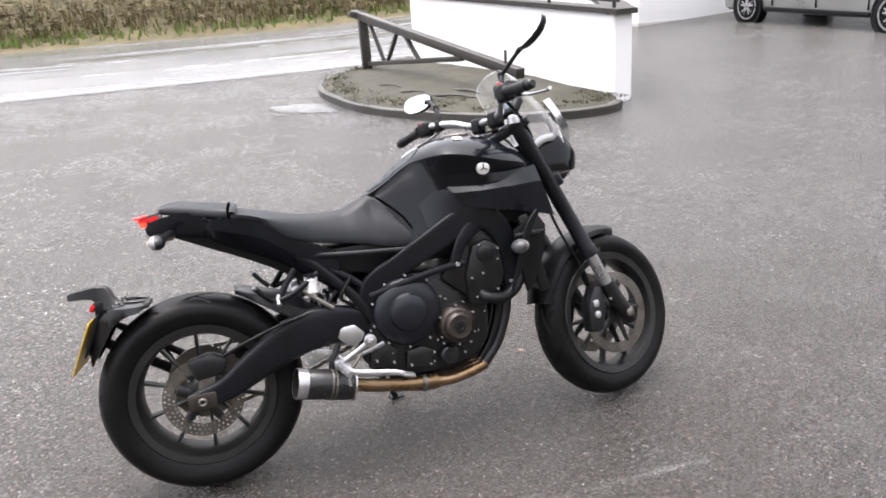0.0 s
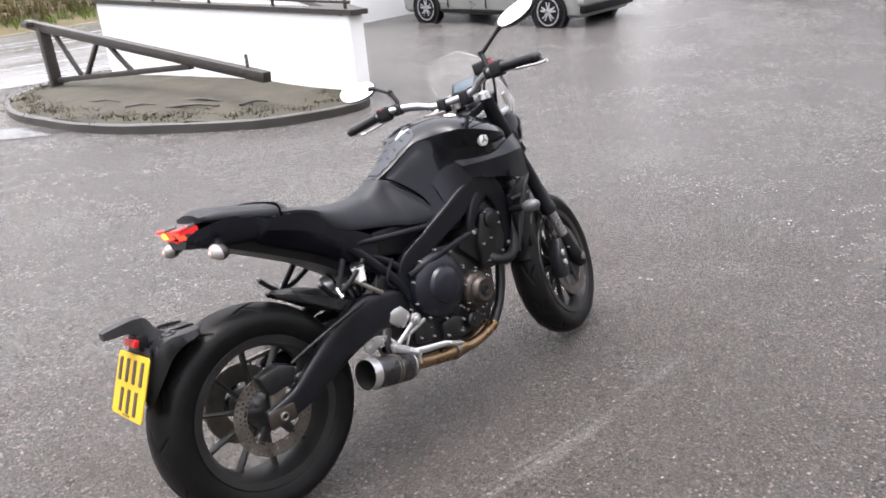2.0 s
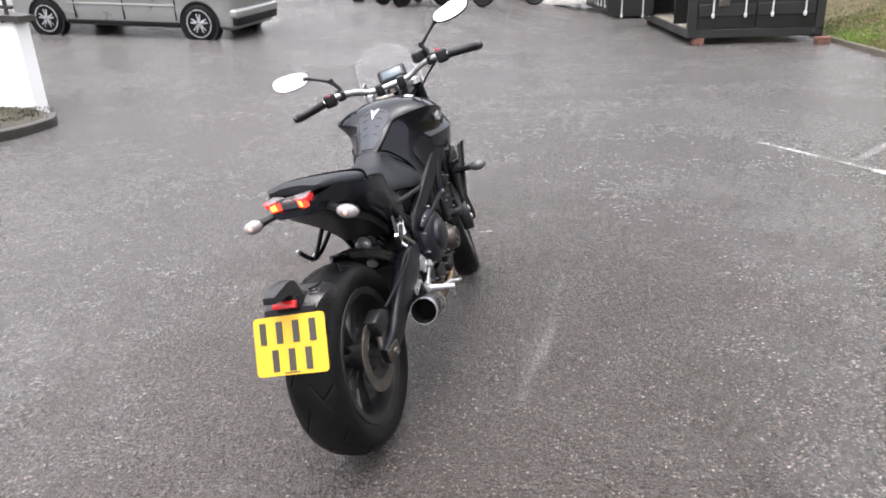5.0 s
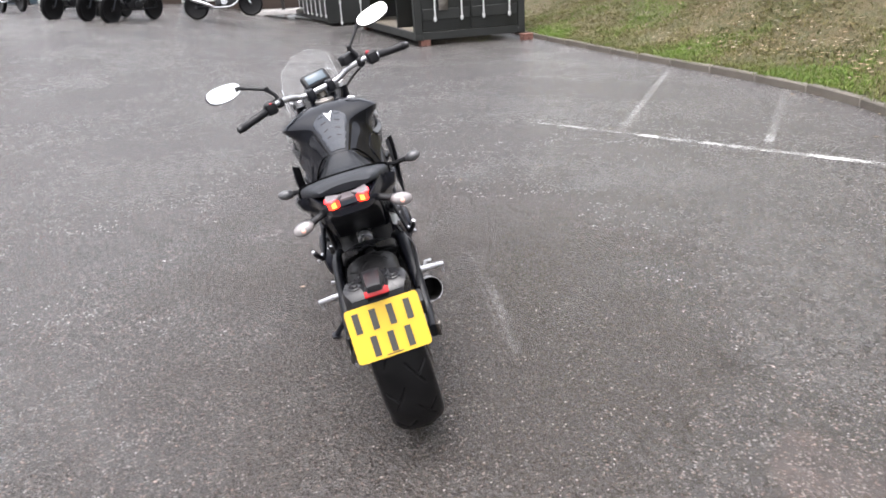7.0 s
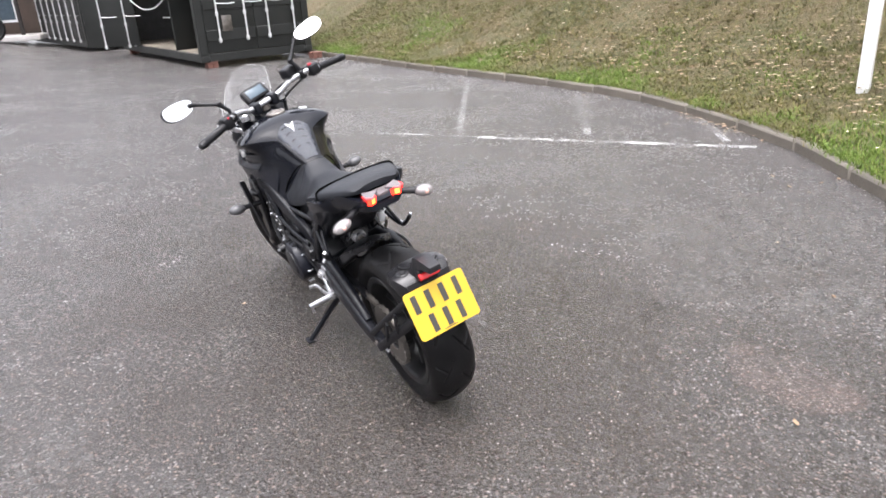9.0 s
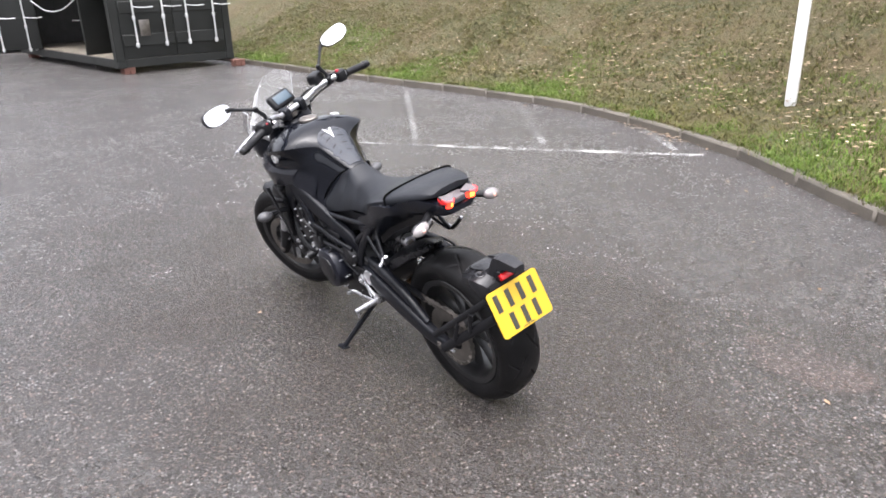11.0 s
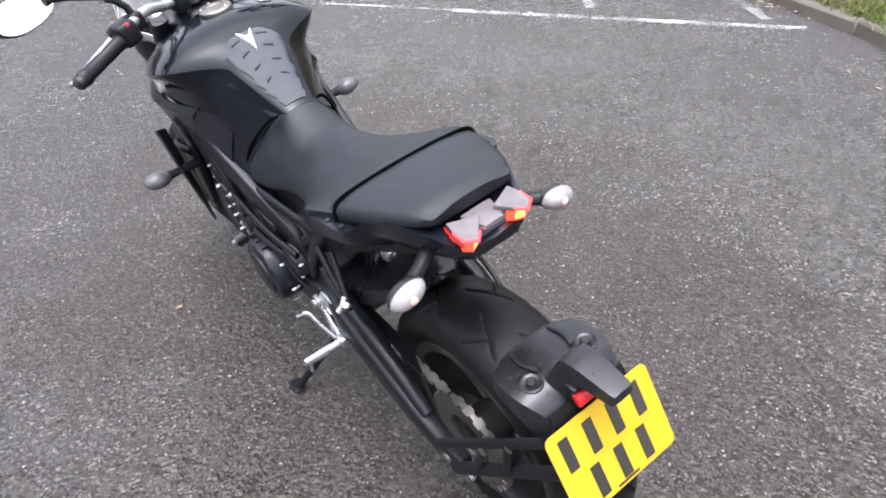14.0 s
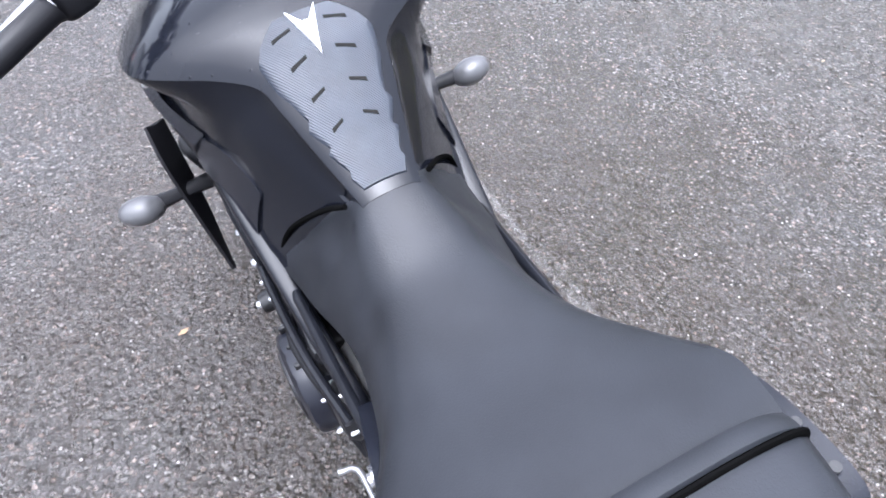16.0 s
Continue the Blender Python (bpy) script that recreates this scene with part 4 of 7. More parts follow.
def parked_van(m):
    """A people carrier, nose towards +x, origin between the rear wheels on the ground."""
    ob = thing("people_carrier", "silver people carrier parked in the yard", "car", m)
    wb, hw, r = 3.2, 0.9, 0.325

    def rise_of(x):
        return float(np.interp(x, [-0.7, -0.55, 0.3, 1.9, 2.7, 3.35, 3.95, 4.1], [1.45, 1.74, 1.82, 1.84, 1.78, 1.2, 1.0, 0.7]))

    st = []
    for x in (-0.68, -0.62, -0.46, -0.2, 0.4, 1.0, 1.6, 2.2, 2.7, 3.2, 3.6, 3.94, 4.06):
        top = rise_of(x)
        belt = min(1.1, top - 0.06)
        taper = 0.82 if x in (-0.68, 4.06) else 0.94 if x in (-0.62, 3.94) else 1.0
        lo = 0.34 if x in (-0.68, 4.06) else 0.22
        tw = 0.66 if top > 1.2 else 0.8
        st.append((x, [(0, top), (hw * tw * 0.7 * taper, top - 0.01), (hw * tw * taper, top - 0.06), (hw * 0.93 * taper, belt + 0.02), (hw * 0.985 * taper, belt - 0.05), (hw * taper, 0.78), (hw * 0.97 * taper, 0.70), (hw * 0.985 * taper, 0.55), (hw * 0.95 * taper, lo + 0.06), (hw * 0.86 * taper, lo), (0, lo)]))
    shell = part("body", body(st, 3), "carpaint", ob)
    for s in (1, -1):
        for x in (0, wb):
            part("wheel_arch", lathe([(hw * s - 0.16 * s, r + 0.06), (hw * s + 0.012 * s, r + 0.06), (hw * s + 0.012 * s, r + 0.035), (hw * s - 0.16 * s, 0.02)], (x, 0, r), "y", 40), "plastic", ob, "dark wheel arch")
            car_wheel(ob, x, (hw - 0.085) * s, r, s)
        bm = slab([(0.42, 0.26), (2.76, 0.26), (2.76, 0.33), (0.42, 0.33)], hw * s - 0.03 * s, hw * s + 0.006 * s, 0.006)
        part("sill", bm, "plastic", ob, "dark plastic sill")
        part("side_moulding", slab([(0.45, 0.60), (2.74, 0.60), (2.74, 0.635), (0.45, 0.635)], hw * s - 0.03 * s, hw * s + 0.008 * s, 0.006), "carpaint", ob)
        for x0, x1 in ((0.5, 1.5), (1.56, 2.5)):
            part("side_window", slab([(x0, 1.14), (x1, 1.14), (x1 - (0.12 if x1 > 2 else 0), 1.62), (x0 + 0.04, 1.64)], hw * 0.80 * s, hw * 0.955 * s, 0.01), "lcd", ob, "dark glass")
        for x in (0.46, 1.53, 2.56):
            part("door_gap", slab([(x, 0.36), (x + 0.012, 0.36), (x + 0.012, 1.08), (x, 1.08)], hw * 0.93 * s, hw * 0.997 * s, 0.0), "bore", ob)
        part("tail_lamp", slab([(-0.70, 0.80), (-0.54, 0.78), (-0.52, 1.42), (-0.66, 1.46)], hw * 0.70 * s, hw * 0.95 * s, 0.02), "tint", ob, "tall red tail lamp")
        part("headlamp", slab([(3.6, 0.78), (3.97, 0.72), (3.95, 0.88), (3.65, 0.97)], hw * 0.6 * s, hw * 0.97 * s, 0.02), "lens", ob)
    part("rear_bumper", block((0.18, 1.70, 0.16), (-0.66, 0, 0.50), 0.05, 3), "carpaint", ob)
    part("bumper_step", block((0.18, 1.62, 0.16), (-0.65, 0, 0.37), 0.04, 2), "plastic", ob, "dark lower bumper")
    part("number_plate", block((0.012, 0.52, 0.11), (-0.705, 0, 0.76), 0.004), "yellow", ob, "yellow plate")
    for k in range(7):
        part("dark_bar", block((0.004, 0.03, 0.07), (-0.713, -0.2 + 0.062 * k + (0.03 if k > 3 else 0), 0.76), 0), "ink", ob)
    part("rear_window", block((0.02, 1.3, 0.5), Matrix.Translation((-0.66, 0, 1.36)) @ pose(0, 0, 0, 0, 8, 0), 0.01), "lcd", ob, "dark glass")
    part("tailgate_trim", block((0.02, 0.9, 0.07), (-0.69, 0, 0.92), 0.01), "chrome", ob, "bright handle strip")
    return ob


parked_van(pose(11.0, 8.05, 0.52, -3.0, -3.2, 91))


# ---- motorcycles parked far off ----
def far_motorcycle(m, label, tank="knee", trim="chrome"):
    """A standard motorcycle, nose towards +x, rear contact at the origin."""
    ob = thing("parked_motorcycle", label, "motorcycle", m, "parked motorcycles")
    for x, r in ((0, 0.31), (1.4, 0.32)):
        tyre = part("tyre", lathe([(-0.03, r * 0.72), (-0.055, r * 0.85), (-0.03, r * 0.985), (0, r), (0.03, r * 0.985), (0.055, r * 0.85), (0.03, r * 0.72)], (x, 0, r), "y", 36), "rubber", ob)
        bm = lathe([(-0.02, r * 0.74), (0.02, r * 0.74), (0.02, r * 0.66), (-0.02, r * 0.66)], (x, 0, r), "y", 36, True)
        for k in range(10):
            a = k * math.pi / 5
            tube([(x + 0.03 * math.cos(a), 0.02, r + 0.03 * math.sin(a)), (x + r * 0.7 * math.cos(a), 0, r + r * 0.7 * math.sin(a))], 0.006, 5, 1, bm=bm)
        lathe([(-0.06, 0.04), (0.06, 0.04)], (x, 0, r), "y", 12, bm=bm)
        part("rim", bm, "rim", tyre)
        part("mudguard", panel([(x + (r + 0.03) * math.cos(a), 0.06, r + (r + 0.03) * math.sin(a)) for a in (0.6, 1.1, 1.6, 2.1, 2.7)], [(x + (r + 0.03) * math.cos(a), -0.06, r + (r + 0.03) * math.sin(a)) for a in (0.6, 1.1, 1.6, 2.1, 2.7)], 0.006), "plastic", ob)
    part("tank", body([(0.62, [(0, 0.86), (0.07, 0.85), (0.09, 0.8), (0, 0.78)]), (0.75, [(0, 0.95), (0.11, 0.93), (0.14, 0.84), (0, 0.8)]), (0.95, [(0, 0.97), (0.12, 0.95), (0.15, 0.86), (0, 0.82)]), (1.08, [(0, 0.93), (0.08, 0.91), (0.1, 0.86), (0, 0.84)])]), tank, ob)
    part("seat", body([(-0.1, [(0, 0.84), (0.09, 0.83), (0.1, 0.79), (0, 0.78)]), (0.2, [(0, 0.82), (0.13, 0.81), (0.14, 0.76), (0, 0.75)]), (0.64, [(0, 0.83), (0.1, 0.82), (0.11, 0.76), (0, 0.74)])]), "vinyl", ob)
    bm = slab([(0.5, 0.3), (0.95, 0.3), (1.0, 0.45), (0.85, 0.5), (0.95, 0.72), (0.72, 0.74), (0.66, 0.5), (0.5, 0.48)], -0.16, 0.16, 0.03)
    motor = part("engine", bm, "engine", ob)
    part("cooling_fin", [block((0.26, 0.34, 0.012), (0.82, 0, 0.53 + 0.033 * k), 0.002, 1) for k in range(6)], "engine", motor)
    part("engine_cover", [lathe([(0.15 * s, 0.09), (0.18 * s, 0.08), (0.185 * s, 0.0)], (0.72, 0, 0.4), "y", 20) for s in (1, -1)], "silver" if trim == "chrome" else "engine", ob)
    for s in (1, -1):
        part("fork_leg", tube([(1.4, 0.09 * s, 0.32), (1.1, 0.09 * s, 0.98)], 0.024, 8), "silver" if trim == "chrome" else "frame", ob)
        part("shock", tube([(0.02, 0.12 * s, 0.34), (0.14, 0.12 * s, 0.72)], [0.02, 0.035], 8), "plastic", ob)
        part("frame_tube", tube([(1.1, 0.04 * s, 0.85), (0.98, 0.1 * s, 0.35), (0.5, 0.12 * s, 0.28), (0, 0.11 * s, 0.31)], 0.018, 8, 4), "frame", ob)
    part("exhaust", tube([(1.0, -0.1, 0.6), (1.08, -0.14, 0.42), (0.85, -0.17, 0.27), (0.4, -0.18, 0.27), (0.35, -0.19, 0.3)], 0.022, 8, 4), trim, ob)
    part("silencer", tube([(0.42, -0.19, 0.28), (0.3, -0.2, 0.34), (-0.12, -0.22, 0.5)], [0.03, 0.05, 0.05], 12, 3), trim, ob)
    part("handlebar", tube([(0.95, 0.38, 1.05), (1.06, 0.2, 1.08), (1.1, 0, 1.02), (1.06, -0.2, 1.08), (0.95, -0.38, 1.05)], 0.014, 8, 4), trim, ob)
    part("headlamp", lathe([(0, 0.0), (0, 0.09), (0.12, 0.085), (0.15, 0.05), (0.16, 0)], (1.14, 0, 0.92), "x", 20), trim, ob)
    part("side_stand", tube([(0.6, 0.12, 0.3), (0.62, 0.24, 0.03)], 0.012, 6), "frame", ob)
    return ob


for x, y, turn, label, tank, trim in ((18.35, 4.38, -82, "black roadster motorcycle with a chrome silencer", "knee", "chrome"), (16.9, 5.2, 150, "black motorcycle parked nose outwards", "plastic", "engine"), (17.35, 5.95, 157, "dark motorcycle parked close beside another", "plastic", "engine"), (18.2, 6.8, 150, "black motorcycle in the parked row", "plastic", "engine"), (20.6, 10.9, -150, "silver motorcycle in the far row", "silver", "chrome"), (21.4, 10.2, -140, "dark motorcycle in the far row", "knee", "chrome"), (22.4, 9.2, -150, "silver-grey motorcycle in the far row", "silver", "chrome")):
    far_motorcycle(pose(x, y, rise(x, y), -8, 0, turn), label, tank, trim)

# ---- shop front behind the parked row ----
shop = thing("shop_front", "dark timber shop front with posts and a pale step", "building")
SH = pose(24.6, 1.2, 0.3, 0, 0, 72)
for name, size, at, mat in (("wall", (16, 0.3, 4.2), (8.5, -0.9, 2.1), "darkshop"), ("roof", (16.6, 2.6, 0.15), (8.5, -0.3, 4.25), "islandkerb"), ("step", (16, 1.3, 0.16), (8.5, 0.1, 0.06), "pale")):
    part(name, block(size, SH @ Matrix.Translation(at), 0.01), mat, shop)
for k in range(7):
    part("post", block((0.1, 0.1, 4.1), SH @ Matrix.Translation((1.0 + 2.4 * k, 0.6, 2.1)), 0.008), "beam", shop)
    if k < 6:
        pane = part("window_frame", block((1.5, 0.08, 2.0), SH @ Matrix.Translation((2.2 + 2.4 * k, -0.73, 1.5)), 0.01), "whitewood", shop)
        part("pane", block((1.34, 0.04, 1.84), SH @ Matrix.Translation((2.2 + 2.4 * k, -0.69, 1.5)), 0.004), "lcd", pane)
frame_ = thing("pallet_rack", "pale softwood rack of posts and rails", "rack")
for dx in (0, 1.1, 2.3):
    timber("post", (28.0, 2.35 + dx, 0.1), (28.0, 2.35 + dx, 1.9), 0.16, 0.16, frame_, "", "pallet")
for z in (0.95, 1.7):
    timber("rail", (27.9, 2.0, z), (27.9, 5.0, z), 0.14, 0.06, frame_, "", "pallet")


# ---- the motorcycle ----
# Its own axes: x forward, y left, z up, origin where the rear tyre meets the ground.
bike = thing("motorcycle", "black naked motorcycle leaning on its side stand", "motorcycle", pose(0.004, 1.252, 0.002, -12, 0, 0))
AXIS = Vector((-math.sin(radians(25)), 0, math.cos(radians(25))))
FOOT = Vector((1.543, 0, 0))
STEER = Matrix.Translation(FOOT) @ Matrix.Rotation(radians(18), 4, AXIS) @ Matrix.Translation(-FOOT)


def steered(name, bm, material, parent=None, label="", angle=38):
    """A part that turns with the handlebar."""
    for b in bm if isinstance(bm, list) else [bm]:
        b.transform(STEER)
    return part(name, bm, material, parent or bike, label, True, angle)


def both(points):
    return [(x, -y, z) for x, y, z in points]


# wheels
def tyre_mesh(x0, R, W, rim, grooves, n, fine):
    h = W / 2
    prof = curve([(-h * 0.78, rim), (-h * 0.93, rim + (R - rim) * 0.22), (-h, rim + (R - rim) * 0.5), (-h * 0.86, R - (R - rim) * 0.24), (-h * 0.5, R - (R - rim) * 0.065), (0, R), (h * 0.5, R - (R - rim) * 0.065), (h * 0.86, R - (R - rim) * 0.24), (h, rim + (R - rim) * 0.5), (h * 0.93, rim + (R - rim) * 0.22), (h * 0.78, rim)], fine)
    th = np.arange(n) * 2 * math.pi / n
    y, r = np.tile(prof[:, 0], (n, 1)), np.tile(prof[:, 1], (n, 1))
    a = th[:, None]
    cut = np.zeros((n, len(prof)))
    for k in range(grooves):
        for side in (1, -1):
            start = 2 * math.pi * (k + (0.5 if side < 0 else 0.0)) / grooves
            for shift, y0, y1, slope in ((0.0, 0.08, 0.66, 3.4), (0.2, 0.42, 0.86, -2.2)):
                u = y * side / h
                line = start + shift + slope * (u - y0) * 0.16
                gap = np.abs((a - line + math.pi) % (2 * math.pi) - math.pi) * R / math.hypot(1.0, slope * 0.16 * R / h)
                cut = np.maximum(cut, np.clip((u - y0) / 0.06, 0, 1) * np.clip((y1 - u) / 0.06, 0, 1) * np.clip(1.7 - gap / 0.0022, 0, 1))
    r = r - 0.005 * cut
    v = np.stack([x0 + r * np.cos(a), y, R + r * np.sin(a)], -1).reshape(-1, 3)
    m = len(prof)
    faces = [(i * m + j, ((i + 1) % n) * m + j, ((i + 1) % n) * m + j + 1, i * m + j + 1) for i in range(n) for j in range(m - 1)]
    bm = bmesh.new()
    vs = [bm.verts.new(p) for p in v]
    for q in faces:
        bm.faces.new([vs[i] for i in q])
    return bm


def rim_mesh(x0, z0, w, r, lean):
    bm = lathe([(-w, r), (-w + 0.006, r + 0.004), (-w + 0.02, r - 0.014), (0, r - 0.024), (w - 0.02, r - 0.014), (w - 0.006, r + 0.004), (w, r), (w - 0.004, r - 0.022), (w - 0.03, r - 0.032), (0, r - 0.036), (-w + 0.03, r - 0.032), (-w + 0.004, r - 0.022)], (x0, 0, z0), "y", 72, True)
    return bm


def spoke_mesh(x0, z0, a, r, w):
    c, s = math.cos(a), math.sin(a)
    t0, t1 = a + 0.12, a
    return tube([(x0 + 0.042 * math.cos(t0), 0, z0 + 0.042 * math.sin(t0)), (x0 + r * 0.5 * c, 0, z0 + r * 0.5 * s), (x0 + (r - 0.03) * math.cos(t1 - 0.03), 0, z0 + (r - 0.03) * math.sin(t1 - 0.03))], [(w * 0.5, 0.009), (w * 0.3, 0.0052), (w * 0.4, 0.006)], 8, 4, (0, 1, 0), None, 0.7)


def disc_mesh(x0, z0, y, r0, r1, rows, holes, thick=0.0045):
    """A brake disc: a ring drilled with rows of holes, staggered."""
    bm = bmesh.new()
    edges = np.linspace(r0, r1, rows + 1)
    for face in (-1, 1):
        for j in range(rows):
            for k in range(holes):
                a0, a1 = 2 * math.pi * (k + 0.5 * (j % 2)) / holes, 2 * math.pi * (k + 1 + 0.5 * (j % 2)) / holes
                mid, ra = (a0 + a1) / 2, (edges[j] + edges[j + 1]) / 2
                outer, inner = [], []
                for q in range(8):
                    u, v = ((-1, -1), (0, -1), (1, -1), (1, 0), (1, 1), (0, 1), (-1, 1), (-1, 0))[q]
                    aa, rr = mid + u * (a1 - a0) / 2, ra + v * (edges[j + 1] - edges[j]) / 2
                    outer.append(bm.verts.new((x0 + rr * math.cos(aa), y + face * thick / 2, z0 + rr * math.sin(aa))))
                    t = math.atan2(v, u)
                    hr = 0.0034
                    aa, rr = mid + hr * math.cos(t) / ra, ra + hr * math.sin(t)
                    inner.append(bm.verts.new((x0 + rr * math.cos(aa), y + face * thick / 2, z0 + rr * math.sin(aa))))
                for q in range(8):
                    bm.faces.new((outer[q], outer[(q + 1) % 8], inner[(q + 1) % 8], inner[q]))
    bmesh.ops.remove_doubles(bm, verts=bm.verts, dist=1e-5)
    lathe([(y - thick / 2, r1), (y + thick / 2, r1), (y + thick / 2, r1 - 0.0005), (y - thick / 2, r1 - 0.0005)], (x0, 0, z0), "y", 72, True, bm)
    lathe([(y - thick / 2, r0), (y + thick / 2, r0), (y + thick / 2, r0 + 0.0005), (y - thick / 2, r0 + 0.0005)], (x0, 0, z0), "y", 72, True, bm)
    return bm


RR, FR = 0.315, 0.300
rear = part("rear_wheel", tyre_mesh(0, RR, 0.18, 0.218, 12, 1150, 11), "rubber", bike, "wide black rear tyre", True, 50)
part("rim", rim_mesh(0, RR, 0.078, 0.222, 0), "rim", rear, "dark alloy rim")
for k in range(10):
    part("spoke", spoke_mesh(0, RR, 2 * math.pi * k / 10 + 0.35, 0.222, 0.05), "rim", rear)
part("hub", lathe([(-0.09, 0.03), (-0.085, 0.048), (-0.05, 0.055), (0, 0.045), (0.05, 0.055), (0.09, 0.05), (0.1, 0.03)], (0, 0, RR), "y", 32), "rim", rear)
part("brake_disc", disc_mesh(0, RR, -0.098, 0.083, 0.1225, 3, 44), "steel", rear, "drilled steel brake disc")
bm = bmesh.new()
for k in range(5):
    a = 2 * math.pi * k / 5 + 0.2
    tube([(0.04 * math.cos(a), -0.095, RR + 0.04 * math.sin(a)), (0.09 * math.cos(a), -0.097, RR + 0.09 * math.sin(a))], [(0.004, 0.016), (0.004, 0.012)], 6, 1, (0, 1, 0), bm)
part("disc_carrier", bm, "engine", rear)
bm = lathe([(0.098, 0.117), (0.104, 0.117), (0.104, 0.062), (0.098, 0.062)], (0, 0, RR), "y", 60, True)
for k in range(42):
    a = 2 * math.pi * k / 42
    block((0.008, 0.006, 0.006), Matrix.Translation((0.118 * math.cos(a), 0.101, RR + 0.118 * math.sin(a))) @ pose(0, 0, 0, 0, -math.degrees(a), 0), 0, 1, bm)
part("sprocket", bm, "steel", rear)

front = steered("front_wheel", tyre_mesh(1.44, FR, 0.122, 0.218, 12, 700, 7), "rubber", None, "black front tyre", 50)
steered("rim", rim_mesh(1.44, FR, 0.056, 0.222, 0), "rim", front, "dark alloy rim")
for k in range(10):
    steered("spoke", spoke_mesh(1.44, FR, 2 * math.pi * k / 10 + 0.1, 0.222, 0.04), "rim", front)
steered("hub", lathe([(-0.07, 0.03), (-0.065, 0.04), (0, 0.032), (0.065, 0.04), (0.07, 0.03)], (1.44, 0, FR), "y", 32), "rim", front)
for s in (1, -1):
    steered("brake_disc", disc_mesh(1.44, FR, 0.068 * s, 0.112, 0.149, 3, 50), "steel", front, "drilled steel brake disc")
    bm = bmesh.new()
    for k in range(5):
        a = 2 * math.pi * k / 5
        tube([(1.44 + 0.03 * math.cos(a), 0.066 * s, FR + 0.03 * math.sin(a)), (1.44 + 0.12 * math.cos(a), 0.067 * s, FR + 0.12 * math.sin(a))], [(0.004, 0.014), (0.004, 0.01)], 6, 1, (0, 1, 0), bm)
    steered("disc_carrier", bm, "engine", front)

# front end
UP = Vector((-0.466, 0, 1.0))


def on_fork(z, y, ahead=0.0):
    return (1.443 - 0.466 * (z - 0.3) + ahead, y, z)


for s in (1, -1):
    y = 0.105 * s
    leg = steered("fork_tube", tube([on_fork(1.02, y), on_fork(0.80, y), on_fork(0.79, y), on_fork(0.56, y), on_fork(0.555, y), on_fork(0.53, y)], [0.027, 0.027, 0.026, 0.027, 0.031, 0.031], 20, 1), "frame", None, "black upper fork tube")
    steered("stanchion", tube([on_fork(0.54, y), on_fork(0.37, y)], 0.0215, 18, 1), "silver", leg, "bright fork stanchion")
    steered("fork_foot", tube([on_fork(0.42, y), on_fork(0.36, y), on_fork(0.30, y, 0.01), on_fork(0.265, y, 0.015)], [0.027, 0.029, (0.026, 0.034), (0.02, 0.026)], 14, 2), "engine", leg)
    steered("fork_cap", lathe([(-0.01, 0.022), (0.012, 0.021), (0.02, 0.012), (0.02, 0)], on_fork(1.03, y), "z", 16), "bolt", leg)
    steered("axle_nut", lathe([(-0.03 * s, 0.018), (0.03 * s, 0.018), (0.034 * s, 0.012), (0.034 * s, 0)], (1.452, 0.105 * s, 0.3), "y", 12), "steel", leg)
    cal = steered("brake_caliper", slab([(1.28, 0.26), (1.335, 0.255), (1.37, 0.34), (1.36, 0.41), (1.325, 0.42), (1.285, 0.36)], 0.058 * s, 0.112 * s, 0.012), "engine", None, "black radial caliper")
    for z in (0.357, 0.317):
        steered("piston_cap", lathe([(0.1 * s, 0.013), (0.119 * s, 0.013), (0.121 * s, 0.008), (0.121 * s, 0)], (1.312, 0, z), "y", 16), "bolt", cal, "bright piston cap")
    steered("caliper_bolt", bolts([(1.375, 0.113 * s, 0.405), (1.385, 0.113 * s, 0.36)], 0.007, 0.006), "bolt", cal)
    steered("fender_stay", tube([(1.40, 0.075 * s, 0.55), (1.385, 0.085 * s, 0.47), (1.375, 0.095 * s, 0.43)], (0.006, 0.016), 8, 3, (0, 1, 0)), "plastic")
    steered("brake_hose", tube([(1.325, 0.09 * s, 0.42), (1.30, 0.085 * s, 0.5), (1.25, 0.07 * s, 0.62), (1.2, 0.05 * s, 0.78), (1.12, 0.03 * s, 0.9)], 0.005, 6, 5), "plastic")
arc = [radians(a) for a in (72, 88, 104, 120, 136, 150, 163)]
wid = (0.03, 0.062, 0.072, 0.074, 0.074, 0.07, 0.06)
bm = bmesh.new()
rings = []
for a, w in zip(np.interp(np.linspace(0, 6, 25), range(7), arc), np.interp(np.linspace(0, 6, 25), range(7), wid)):
    prof = [(-w, 0.296), (-w * 0.97, 0.312), (-w * 0.7, 0.324), (0, 0.333), (w * 0.7, 0.324), (w * 0.97, 0.312), (w, 0.296)]
    prof += [(y * 0.95, r - 0.004) for y, r in prof[::-1]]
    rings.append([(1.44 + r * math.cos(a), y, FR + r * math.sin(a)) for y, r in prof])
steered("front_mudguard", skin(bm, rings), "plastic", None, "black front mudguard")

for z, ah, th in ((1.01, 0, 0.03), (0.80, 0, 0.045)):
    c = on_fork(z, 0)
    bm = slab([(-0.085, -0.06), (0.03, -0.135), (0.05, -0.12), (0.035, 0.0), (0.05, 0.12), (0.03, 0.135), (-0.085, 0.06)], -th / 2, th / 2, 0.006)
    bm.transform(Matrix.Translation(c) @ pose(0, 0, 0, 0, -25, 0) @ pose(0, 0, 0, 90, 0, 0))
    steered("fork_yoke", bm, "frame", None, "black fork yoke")
part("steering_head", tube([(1.13, 0, 0.78), (1.055, 0, 0.96)], 0.042, 20, 1), "frame", bike)

